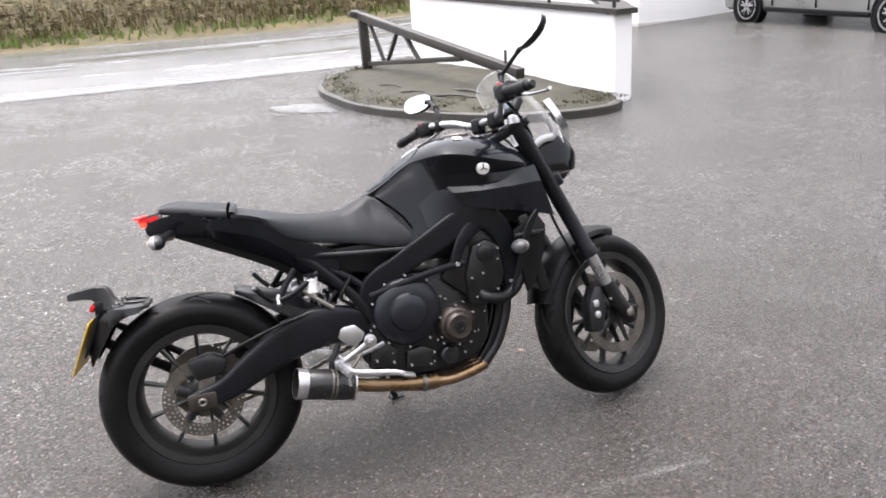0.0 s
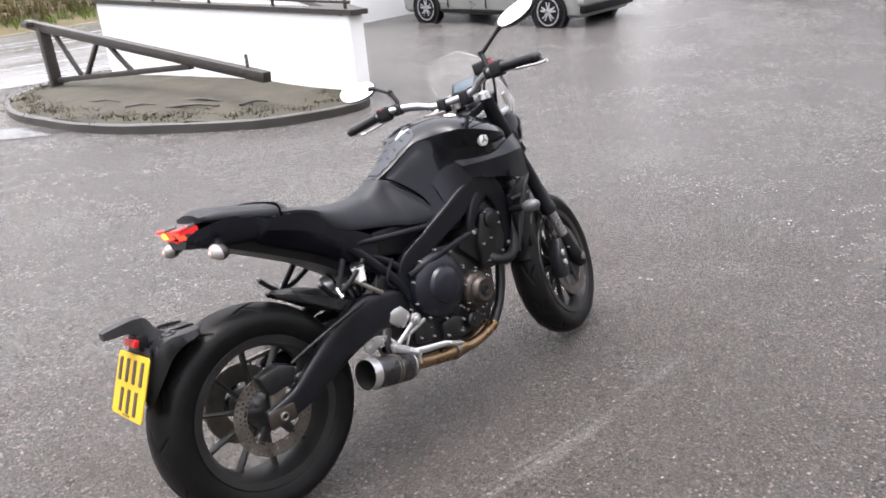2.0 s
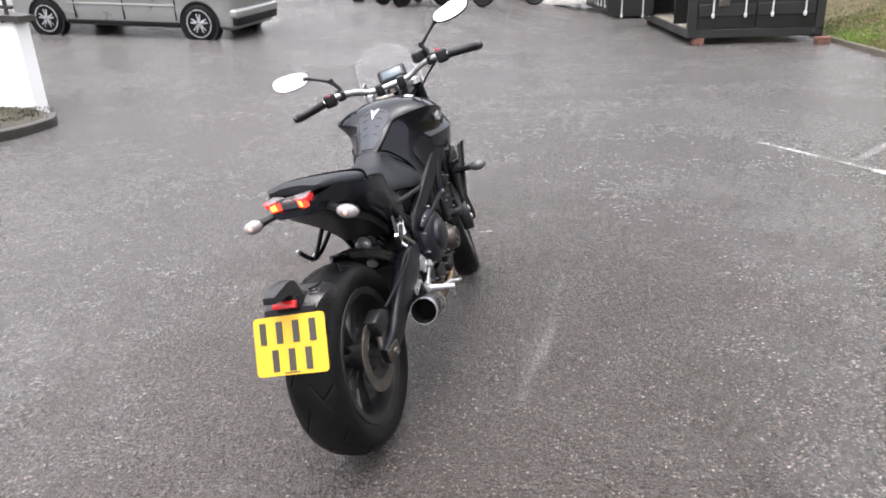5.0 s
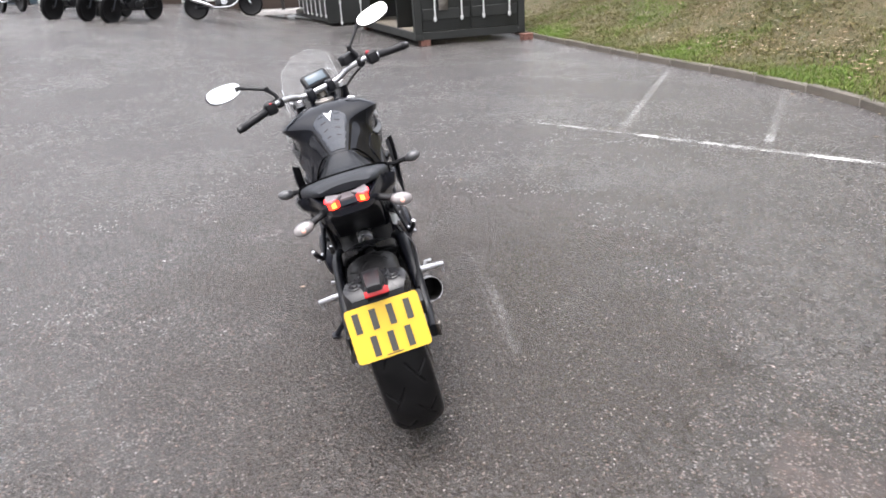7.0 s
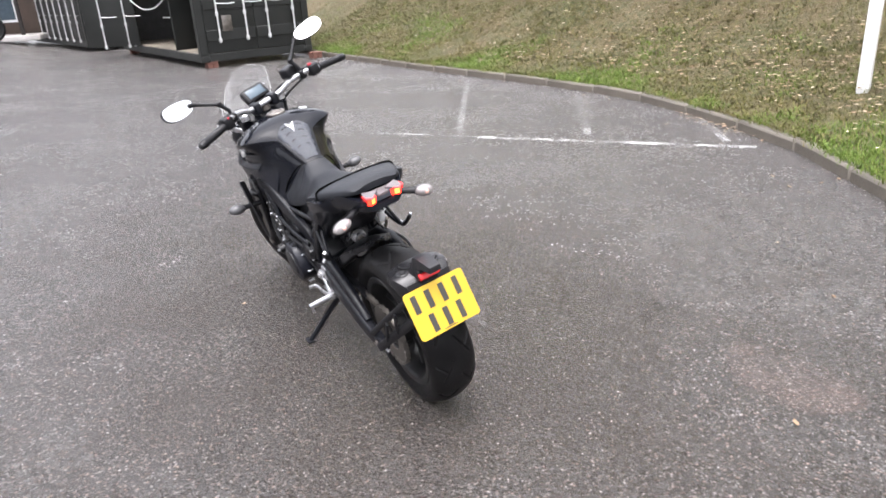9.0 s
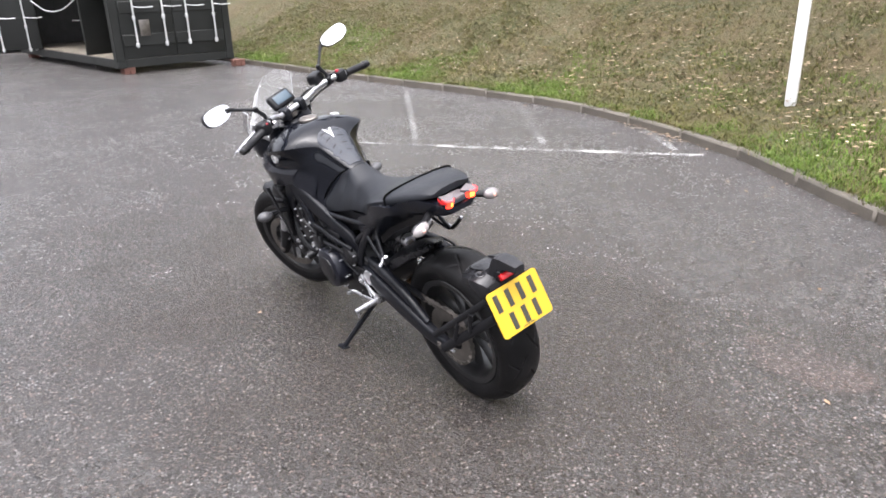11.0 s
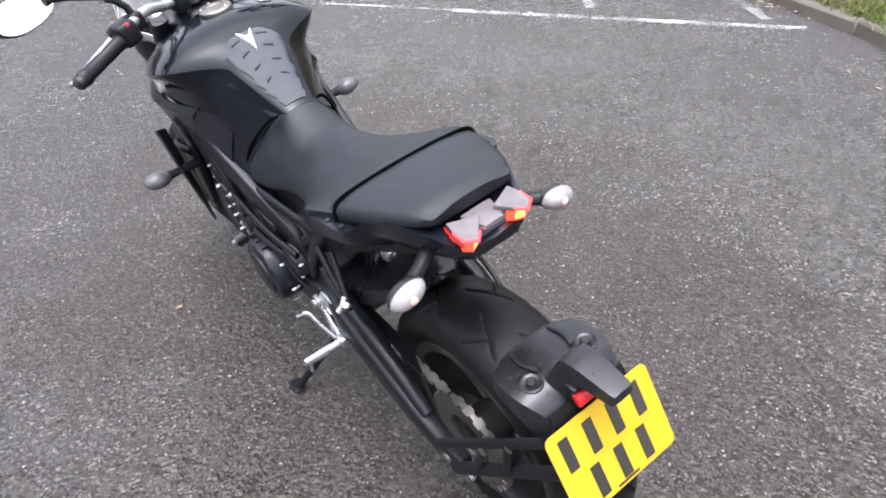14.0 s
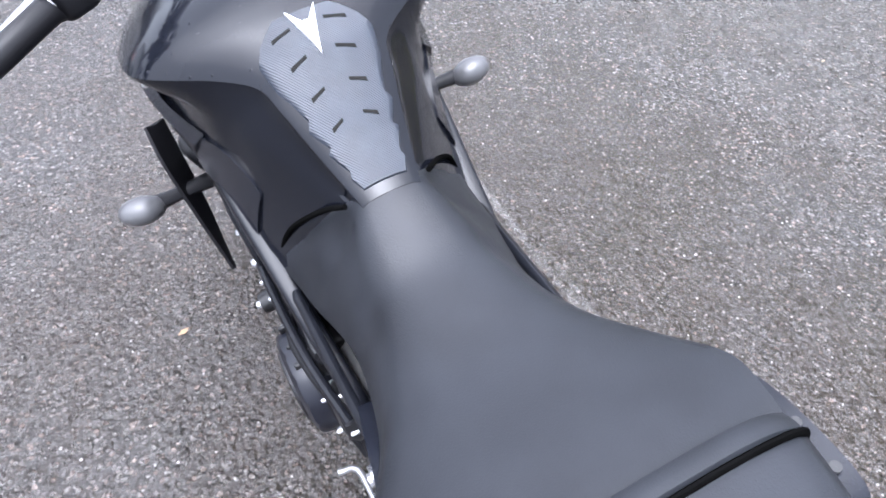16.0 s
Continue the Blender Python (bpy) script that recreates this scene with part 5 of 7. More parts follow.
bar_l = [(0.945, 0.405, 1.076), (0.958, 0.30, 1.088), (0.985, 0.225, 1.098), (1.03, 0.15, 1.085), (1.06, 0.09, 1.06), (1.068, 0.0, 1.056)]
bar = steered("handlebar", tube(bar_l + both(bar_l[:-1])[::-1], 0.0125, 14, 5), "silver", None, "silver tapered handlebar")
for s in (1, -1):
    grip = steered("grip", tube([(0.945, 0.408 * s, 1.076), (0.9465, 0.395 * s, 1.0775), (0.9475, 0.39 * s, 1.078), (0.957, 0.285 * s, 1.089), (0.958, 0.28 * s, 1.09)], [0.0165, 0.019, 0.0165, 0.0165, 0.02], 16, 1), "plastic", bar, "black rubber grip")
    steered("bar_end", lathe([(0.405 * s, 0.015), (0.418 * s, 0.016), (0.425 * s, 0.01), (0.425 * s, 0)], (0.944, 0, 1.0755), "y", 14), "engine", grip)
    sw = steered("switch_box", block((0.05, 0.05, 0.055), (0.972, 0.253 * s, 1.092), 0.012, 3), "plastic", bar)
    steered("perch", tube([(0.99, 0.215 * s, 1.1), (1.015, 0.24 * s, 1.095), (1.03, 0.265 * s, 1.088)], [(0.018, 0.016), (0.016, 0.014), (0.012, 0.012)], 10, 3), "plastic", bar)
    steered("lever", tube([(1.025, 0.245 * s, 1.088), (1.034, 0.28 * s, 1.077), (1.032, 0.33 * s, 1.068), (1.018, 0.395 * s, 1.059), (1.012, 0.416 * s, 1.06)], [(0.006, 0.010), (0.005, 0.008), (0.004, 0.007), (0.004, 0.006), (0.006, 0.007)], 10, 4), "silver", bar, "silver lever")
    steered("bar_clamp", block((0.055, 0.036, 0.055), (1.07, 0.05 * s, 1.05), 0.010, 3), "frame", bar, "black bar clamp")
    steered("switch_pod", block((0.034, 0.036, 0.04), (1.0, 0.205 * s, 1.092), 0.009, 3), "plastic", bar)
    steered("lever_pivot", lathe([(-0.012, 0.011), (0.012, 0.011), (0.014, 0.008), (0.014, 0)], (1.024, 0.248 * s, 1.09), "z", 12), "engine", bar)
    # mirrors
    elbow, neck, mid, out, rise_up, tall = (((1.014, 0.225, 1.163), (1.053, 0.318, 1.211), (1.042, 0.390, 1.220), (-0.2, 0.975, 0.08), (0.28, 0.0, 0.96), 0.86) if s > 0 else
                                            ((1.019, -0.188, 1.163), (1.05, -0.272, 1.228), (1.029, -0.352, 1.245), (-0.138, -0.981, 0.139), (0.512, 0.05, 0.858), 0.85))
    stem = steered("mirror_stem", tube([(1.0, 0.205 * s, 1.09), (1.006, 0.203 * s, 1.125), elbow], [0.010, 0.0085, 0.009], 10, 1), "plastic", None, "black mirror stem")
    steered("stem_joint", lathe([(-0.010, 0.0), (-0.010, 0.011), (0.010, 0.011), (0.013, 0.007), (0.013, 0)], elbow, "z", 12), "plastic", stem)
    steered("stem_arm", tube([elbow, (np.array(elbow) * 0.25 + np.array(neck) * 0.75).tolist(), neck, (np.array(neck) * 0.7 + np.array(mid) * 0.3).tolist()], [0.0075, 0.0065, 0.010, 0.012], 10, 1), "plastic", stem)
    out = Vector(out).normalized()
    face = (out.cross(Vector(rise_up)) * s).normalized()
    rise_up = face.cross(out) * s
    shape = [(-0.080, 0.0), (-0.074, 0.022), (-0.05, 0.036), (0.0, 0.043), (0.05, 0.040), (0.074, 0.028), (0.082, 0.006), (0.072, -0.022), (0.035, -0.040), (-0.02, -0.040), (-0.062, -0.026)]
    loop = curve(shape + [shape[0]], 3)[:-1]
    tilt = Matrix.Translation(mid) @ Matrix((face, out, rise_up * tall)).transposed().to_4x4()
    bm = bmesh.new()
    rings = []
    for d, f in ((-0.004, 0.96), (-0.003, 1.0), (0.006, 1.0), (0.016, 0.86), (0.022, 0.5)):
        rings.append([tilt @ Vector((d, u * f, w * f)) for u, w in loop])
    skin(bm, rings)
    head = steered("mirror_housing", bm, "plastic", stem)
    bm = bmesh.new()
    bm.faces.new([bm.verts.new(tilt @ Vector((-0.0065, u * 0.955, w * 0.94))) for u, w in loop])
    steered("mirror_glass", bm, "mirror", head, "mirror glass")
steered("kill_switch", block((0.016, 0.018, 0.016), (0.966, -0.24, 1.120), 0.005), "redplastic", bar, "red switch")
steered("horn_switch", block((0.009, 0.011, 0.010), (0.951, 0.25, 1.112), 0.003), "redplastic", bar, "red switch")
res = steered("brake_reservoir", block((0.055, 0.075, 0.045), Matrix.Translation((1.045, -0.17, 1.122)) @ pose(0, 0, 0, 0, 0, 15), 0.01, 3), "plastic", bar, "black brake fluid box")
dash = steered("instrument_panel", block((0.034, 0.130, 0.074), Matrix.Translation((1.152, -0.02, 1.088)) @ pose(0, 0, 0, 0, 38, 0), 0.015, 4), "plastic", None, "black instrument panel")
steered("display", block((0.004, 0.092, 0.044), Matrix.Translation((1.1375, -0.02, 1.0995)) @ pose(0, 0, 0, 0, 38, 0), 0.0018), "lcd", dash, "grey display")
steered("ignition", lathe([(0, 0.024), (0.02, 0.024), (0.024, 0.016), (0.024, 0)], (1.085, 0, 1.02), "z", 18), "steel")
for p in ([(1.0, 0.2, 1.085), (1.09, 0.12, 1.06), (1.16, 0.06, 0.98), (1.13, 0.05, 0.86), (1.03, 0.09, 0.8)], [(1.0, -0.2, 1.085), (1.1, -0.12, 1.07), (1.17, -0.06, 0.97), (1.14, -0.06, 0.86), (1.04, -0.09, 0.8)], [(0.99, -0.22, 1.08), (1.09, -0.16, 1.03), (1.18, -0.09, 0.95), (1.15, -0.04, 0.85)], [(1.02, 0.2, 1.09), (1.14, 0.1, 1.04), (1.19, 0.03, 0.95), (1.16, 0.04, 0.82)]):
    steered("cable", tube(p, 0.005, 7, 6), "plastic")
st = [(1.20, [(0, 0.965), (0.05, 0.96), (0.065, 0.93), (0.06, 0.86), (0, 0.85)]), (1.26, [(0, 0.985), (0.08, 0.975), (0.10, 0.93), (0.09, 0.845), (0, 0.83)]), (1.32, [(0, 0.975), (0.085, 0.965), (0.108, 0.92), (0.095, 0.84), (0, 0.822)]), (1.36, [(0, 0.95), (0.075, 0.94), (0.095, 0.9), (0.08, 0.845), (0, 0.83)])]
lamp = steered("headlamp", body(st, 3), "paint", None, "black headlamp housing")
steered("lens", lathe([(0.0, 0.0), (0.0, 0.07), (0.012, 0.066), (0.02, 0.03), (0.021, 0)], (1.352, 0, 0.885), "x", 24), "lens", lamp, "clear headlamp lens")
for s in (1, -1):
    steered("lamp_bracket", tube([(1.17, 0.09 * s, 0.93), (1.22, 0.1 * s, 0.96), (1.27, 0.105 * s, 0.97), (1.25, 0.11 * s, 1.03)], (0.005, 0.014), 8, 3, (0, 1, 0)), "silver", None, "bright bracket")
# added chrome strips stand in for sky reflected along the screen's sides
for s in (1, -1):
    steered("screen_mount", facets([[(1.222, 0.128 * s, 1.085), (1.265, 0.122 * s, 1.035), (1.305, 0.108 * s, 0.985), (1.325, 0.09 * s, 0.95)], [(1.262, 0.118 * s, 1.098), (1.305, 0.111 * s, 1.045), (1.345, 0.096 * s, 0.99), (1.355, 0.080 * s, 0.948)]], 0.004 * s, 4), "chrome", None, "chrome strip added for the sky's sheen on the screen edge")
rows = []
for u in np.linspace(0, 1, 13):
    x, z = float(np.interp(u, [0, 0.45, 1], [1.13, 1.215, 1.335])), float(np.interp(u, [0, 0.45, 1], [1.225, 1.10, 0.955]))
    w = float(np.interp(u, [0, 0.08, 0.5, 0.75, 1], [0.09, 0.118, 0.142, 0.138, 0.09]))
    rows.append([(x - 0.25 * w * max(0.0, abs(v) - 0.52), w * v, z - 0.05 * max(0.0, abs(v) - 0.45)) for v in np.linspace(-1, 1, 24)])
sc = steered("fly_screen", skin(bmesh.new(), rows, closed=False), "screen", None, "clear rain-spotted fly screen", 180)
sc.visible_shadow = False
if sum(q.normal.x for q in sc.data.polygons) > 0:
    sc.data.flip_normals()
edge = [r[0] for r in rows[::-1]] + rows[0][1:-1] + [r[-1] for r in rows]
steered("screen_edge", tube(edge, 0.0006, 6, 1), "screen", sc)

# fuel tank, panels, seat
TANK = ((0.6, 0.866, 0.036, 0.859, 0.042, 0.835, 0.060, 0.802), (0.66, 0.902, 0.052, 0.890, 0.070, 0.842, 0.102, 0.765), (0.72, 0.944, 0.070, 0.930, 0.098, 0.860, 0.142, 0.700), (0.755, 0.970, 0.082, 0.948, 0.116, 0.865, 0.155, 0.700), (0.79, 0.988, 0.122, 0.956, 0.132, 0.862, 0.160, 0.71), (0.818, 1.0, 0.168, 0.961, 0.147, 0.860, 0.163, 0.72), (0.845, 1.010, 0.199, 0.962, 0.158, 0.857, 0.165, 0.73), (0.88, 1.018, 0.211, 0.957, 0.168, 0.855, 0.166, 0.74), (0.92, 1.019, 0.214, 0.949, 0.177, 0.853, 0.166, 0.76), (0.97, 1.016, 0.214, 0.936, 0.186, 0.852, 0.168, 0.8), (1.04, 1.0, 0.203, 0.918, 0.188, 0.858, 0.166, 0.82), (1.11, 0.972, 0.168, 0.905, 0.172, 0.872, 0.15, 0.83), (1.165, 0.935, 0.115, 0.89, 0.122, 0.868, 0.11, 0.84))
st = []
for x, zt, ys, zs, yw, zw, yb, zb in TANK:
    st.append((x, [(0, zt), (ys * 0.35, zt - 0.07 * (zt - zs)), (ys * 0.7, zt - 0.34 * (zt - zs)), (ys * 0.92, zt - 0.74 * (zt - zs)), (ys, zs), (ys * 0.992, zs - 0.007), (ys * 0.55 + yw * 0.45 - 0.004, zs - 0.22 * (zs - zw) - 0.012), (ys * 0.12 + yw * 0.88 - 0.006, zs - 0.6 * (zs - zw)), (yw, zw), (yw * 0.6 + yb * 0.4 - 0.004, zw * 0.6 + zb * 0.4), (yb, zb), (yb * 0.7, zb - 0.01), (0, zb - 0.01)]))
tank = part("fuel_tank", body(st, 6), "paint", bike, "black metallic fuel tank spotted with rain", True, 34)
cap = part("filler_cap", lathe([(-0.006, 0.042), (0.003, 0.042), (0.006, 0.038), (0.006, 0.026), (0.003, 0.024), (0.003, 0)], (0.95, 0.0, 1.02), "z", 36), "steel", tank, "grey filler cap")
part("cap_bolt", bolts([(0.95 + 0.034 * math.cos(a), 0.034 * math.sin(a), 1.027) for a in np.arange(5) * 1.2566], 0.0035, 0.002, "z"), "bolt", cap)


def on_tank(pts, lift):
    """Outlines laid on the tank's top."""
    xs, zs = [r[0] for r in TANK], [r[1] for r in TANK]
    out = []
    for x, y in pts:
        ys, z0 = float(np.interp(x, xs, [r[2] for r in TANK])), float(np.interp(x, xs, [r[3] for r in TANK]))
        zt, u = float(np.interp(x, xs, zs)), min(abs(y) / ys, 1.0)
        out.append((x, y, zt - (zt - z0) * float(np.interp(u, [0, 0.35, 0.7, 0.92, 1], [0, 0.07, 0.34, 0.74, 1])) + lift))
    return out


def decal(name, pts, material, lift, label=""):
    bm = bmesh.new()
    bm.faces.new([bm.verts.new(p) for p in on_tank(pts, lift)])
    bmesh.ops.triangulate(bm, faces=bm.faces)
    got = bmesh.ops.extrude_face_region(bm, geom=list(bm.faces))
    bmesh.ops.translate(bm, vec=(0, 0, -0.004), verts=[v for v in got["geom"] if isinstance(v, bmesh.types.BMVert)])
    return part(name, bm, material, tank, label)


decal("tank_mark", [(0.80, 0.018), (0.765, 0.006), (0.745, 0.0), (0.765, -0.006), (0.80, -0.018), (0.782, -0.004), (0.782, 0.004)], "white", 0.007, "small white mark")
decal("warning_label", [(0.93, -0.10), (0.90, -0.10), (0.90, -0.13), (0.93, -0.13)], "white", 0.007, "small pale label")
rows = []
for x in np.linspace(0.612, 0.80, 48):
    w = float(np.interp(x, [0.612, 0.63, 0.633, 0.66, 0.664, 0.69, 0.694, 0.72, 0.735, 0.765, 0.78, 0.80], [0.026, 0.034, 0.030, 0.043, 0.038, 0.053, 0.046, 0.056, 0.064, 0.070, 0.060, 0.034]))
    top = on_tank([(x, w * v) for v in np.linspace(-1, 1, 25)], 0.0028)
    rows.append(top + [(a, b * 1.02, c - 0.005) for a, b, c in top[::-1]])
part("tank_pad", skin(bmesh.new(), rows), "pad", tank, "slate-coloured rubber tank pad", True, 50)
for k in range(4):
    for q in (1, -1):
        x, y = 0.775 - 0.034 * k, (0.046 - 0.006 * k) * q
        decal("pad_groove", [(x, y), (x + 0.004, y * 1.0), (x + 0.009, y * 0.45), (x + 0.006, y * 0.45)], "bore", 0.0040)
for s in (1, -1):
    bd = part("tank_badge", lathe([(0.192 * s, 0.021), (0.2035 * s, 0.021), (0.2055 * s, 0.018), (0.2055 * s, 0.0)], (0.963, 0, 0.903), "y", 28), "badge", tank, "round silver badge")
    bm = bmesh.new()
    for k in range(3):
        a = math.pi / 2 + k * 2.094
        tube([(0.963, 0.206 * s, 0.903), (0.963 + 0.014 * math.cos(a), 0.206 * s, 0.903 + 0.014 * math.sin(a))], (0.0016, 0.002), 6, 1, (0, 1, 0), bm)
    part("badge_relief", bm, "engine", bd)
    lines = [[(0.845, 0.160 * s, 0.858), (0.93, 0.183 * s, 0.850), (1.01, 0.196 * s, 0.852), (1.095, 0.188 * s, 0.880), (1.155, 0.165 * s, 0.892)],
             [(0.862, 0.178 * s, 0.835), (0.95, 0.200 * s, 0.833), (1.04, 0.213 * s, 0.834), (1.11, 0.206 * s, 0.836), (1.165, 0.186 * s, 0.836)],
             [(0.888, 0.182 * s, 0.79), (0.96, 0.190 * s, 0.772), (1.05, 0.194 * s, 0.755), (1.13, 0.176 * s, 0.733), (1.215, 0.15 * s, 0.713)]]
    part("air_scoop", facets(lines, 0.010 * s), "knee", bike, "satin black air scoop", True, 18)
    lines = [[(0.752, 0.128 * s, 0.806), (0.772, 0.134 * s, 0.826), (0.812, 0.149 * s, 0.848), (0.856, 0.167 * s, 0.850)],
             [(0.760, 0.142 * s, 0.772), (0.785, 0.149 * s, 0.785), (0.825, 0.161 * s, 0.803), (0.874, 0.179 * s, 0.818)],
             [(0.766, 0.153 * s, 0.735), (0.79, 0.160 * s, 0.735), (0.84, 0.171 * s, 0.755), (0.89, 0.184 * s, 0.785)]]
    part("knee_panel", facets(lines, 0.005 * s), "knee", bike, "satin black knee panel", True, 40)

SEAT = ((0.168, 0.882, 0.149, 0.157, 0.848), (0.21, 0.874, 0.162, 0.168, 0.842), (0.26, 0.861, 0.169, 0.174, 0.822), (0.32, 0.845, 0.146, 0.158, 0.775), (0.40, 0.829, 0.103, 0.128, 0.745), (0.50, 0.826, 0.074, 0.112, 0.725), (0.55, 0.840, 0.070, 0.116, 0.715), (0.585, 0.856, 0.062, 0.121, 0.707), (0.61, 0.868, 0.054, 0.126, 0.700), (0.64, 0.848, 0.076, 0.131, 0.694), (0.70, 0.785, 0.114, 0.139, 0.686), (0.735, 0.718, 0.136, 0.143, 0.683))
PILLION = ((-0.036, 0.917, 0.074, 0.083, 0.897), (0.0, 0.924, 0.096, 0.105, 0.889), (0.06, 0.917, 0.118, 0.128, 0.875), (0.12, 0.905, 0.138, 0.147, 0.861), (0.163, 0.897, 0.150, 0.157, 0.850))


def pad_hull(rows, crown):
    st = []
    for x, zt, wt, wb, zb in rows:
        d = (zt - zb)
        st.append((x, [(0, zt), (wt * 0.5, zt - crown * 0.25), (wt * 0.82, zt - crown), (wt * 0.97, zt - crown - 0.12 * d), (wt * 0.75 + wb * 0.25 + 0.004, zt - 0.45 * d), (wb, zb + 0.15 * d), (wb * 0.98, zb), (wb * 0.8, zb - 0.004), (0, zb - 0.004)]))
    return body(st, 6)


seat = part("seat", pad_hull(SEAT, 0.012), "vinyl", bike, "dark grey vinyl rider seat", True, 60)
pil = part("pillion_seat", pad_hull(PILLION, 0.007), "vinyl", bike, "dark grey vinyl pillion seat", True, 60)
rows = []
for x, z, h in ((0.170, -0.001, 0.0), (0.173, 0.0024, 0.001), (0.179, 0.0030, 0.002), (0.186, 0.0022, 0.001), (0.192, -0.001, 0.0)):
    rows.append([(x - 0.006 * abs(v) ** 6, 0.158 * v, 0.8945 - 0.75 * (x - 0.17) * 0.3 + z - 0.0065 * v * v - 0.014 * abs(v) ** 8) for v in np.linspace(-1, 1, 25)])
part("seat_welt", skin(bmesh.new(), rows, closed=False), "vinyl", seat, "folded vinyl welt")
part("seat_strap", tube([(0.160, 0.158, 0.852), (0.163, 0.148, 0.886), (0.166, 0.09, 0.894), (0.166, 0, 0.8965), (0.166, -0.09, 0.894), (0.163, -0.148, 0.886), (0.160, -0.158, 0.852)], (0.0030, 0.0050), 8, 5, (1, 0, 0)), "gap", seat, "black seam strap")

TAIL = ((-0.084, 0.860, 0.062, 0.05, 0.832), (-0.05, 0.878, 0.086, 0.072, 0.826), (0.03, 0.890, 0.119, 0.09, 0.812), (0.092, 0.874, 0.138, 0.098, 0.80), (0.114, 0.862, 0.171, 0.105, 0.785), (0.20, 0.852, 0.179, 0.115, 0.742), (0.26, 0.83, 0.174, 0.118, 0.712), (0.32, 0.775, 0.158, 0.115, 0.675), (0.40, 0.742, 0.145, 0.11, 0.615), (0.47, 0.705, 0.135, 0.105, 0.56))
st = [(x, [(0, zt - 0.01), (wt * 0.8, zt - 0.004), (wt, zt), (wt * 0.99, zt - 0.012), (wt * 0.85 + wb * 0.15, zt * 0.55 + zb * 0.45), (wb * 1.04, zb + 0.01), (wb * 0.9, zb), (0, zb)]) for x, zt, wt, wb, zb in TAIL]
part("tail_cowl", body(st, 5), "knee", bike, "satin black tail cowl", True, 30)
part("cowl_screw", [lathe([(-0.002, 0.005), (0.001, 0.005), (0.0012, 0.003), (0.0004, 0)], (x, y * q, z), "z", 10) for q in (1, -1) for x, y, z in ((0.135, 0.163, 0.861), (0.178, 0.168, 0.856))], "engine", bike)
part("undertray", body([(-0.07, [(0, 0.87), (0.05, 0.868), (0.045, 0.845), (0, 0.84)]), (0.05, [(0, 0.84), (0.085, 0.83), (0.08, 0.79), (0, 0.78)]), (0.25, [(0, 0.76), (0.1, 0.75), (0.09, 0.69), (0, 0.68)]), (0.38, [(0, 0.7), (0.1, 0.68), (0.09, 0.6), (0, 0.59)])], 4), "plastic", bike)
for s in (1, -1):
    # black strip laid in for the shade between seat and tank
    part("seat_seam", tube([(x, (wt * f + 0.002) * s, zt - 0.004) for x, zt, wt, f in ((0.612, 0.864, 0.056, 0.9), (0.64, 0.846, 0.074, 1.0), (0.70, 0.783, 0.112, 1.0), (0.738, 0.710, 0.136, 1.0))], 0.0036, 8, 4), "gap", seat, "black strip for the shade in the gap along the tank")
# tail lamp
for s in (1, -1):
    out = [(-0.046, 0.064), (-0.072, 0.068), (-0.097, 0.0675), (-0.109, 0.050), (-0.096, 0.036), (-0.080, 0.024), (-0.068, 0.014)]
    bm = bmesh.new()
    skin(bm, [[(x, y * s, 0.899 + 0.12 * (x + 0.04)) for x, y in out], [(x, y * s, 0.893 + 0.12 * (x + 0.04)) for x, y in out], [(x * 0.95, y * s * 0.97, 0.886 + 0.06 * (x + 0.04)) for x, y in out]])
    bmesh.ops.bevel(bm, geom=bm.edges, offset=0.0015, segments=1, affect="EDGES")
    tl = part("tail_lamp", bm, "lamptop", bike, "tail lamp with a clear top and lit red edge")
    part("lit_strip", tube([(-0.072, 0.069 * s, 0.8935), (-0.0975, 0.069 * s, 0.890), (-0.1105, 0.050 * s, 0.888), (-0.0965, 0.035 * s, 0.890)], [0.0014, 0.0026, 0.0034, 0.0022], 8, 1), "glow", tl, "glowing red strip")
    skirt = [[(x * 1.005, y * 1.012 * s, z + 0.12 * (x + 0.04) * g) for z, g in ((0.891, 1), (0.885, 0.7), (0.877, 0.4))] for x, y in [(-0.042, 0.0650)] + out[:3]]
    part("lens_skirt", skin(bmesh.new(), skirt, closed=False), "tint", tl, "red side lens")
    run = [(-0.090, 0.0640), (-0.1030, 0.054), (-0.0955, 0.040), (-0.0845, 0.029)]
    lit = part("lit_block", skin(bmesh.new(), [[(x + d, y * s, z) for d, z in ((0.0, 0.8885), (-0.0015, 0.8875), (0.008, 0.860), (0.012, 0.860))] for x, y in run]), "hot", tl, "bright red lamp element")
    part("lit_core", skin(bmesh.new(), [[(x + d, y * s, z) for d, z in ((0.001, 0.884), (-0.0020, 0.884), (0.0052, 0.8645), (0.008, 0.8645))] for x, y in ((-0.1010, 0.0520), (-0.0945, 0.039))]), "core", lit, "glowing orange core")
    part("red_lens", slab([(-0.106, 0.889), (-0.096, 0.891), (-0.045, 0.872), (-0.042, 0.858)], 0.056 * s, 0.0665 * s, 0.003), "tint", tl, "red lens")
part("lamp_bridge", body([(-0.089, [(0, 0.8865), (0.018, 0.8855), (0.020, 0.879), (0, 0.878)]), (-0.070, [(0, 0.888), (0.024, 0.887), (0.028, 0.880), (0, 0.877)]), (-0.040, [(0, 0.889), (0.030, 0.888), (0.032, 0.880), (0, 0.876)])], 2), "lamptop", bike, "clear middle of the tail lamp", True, 30)


part("lamp_face", slab([(-0.080, 0.886), (-0.074, 0.886), (-0.070, 0.860), (-0.078, 0.860)], -0.062, 0.062, 0.001), "lcd", bike, "dark clear lamp face")


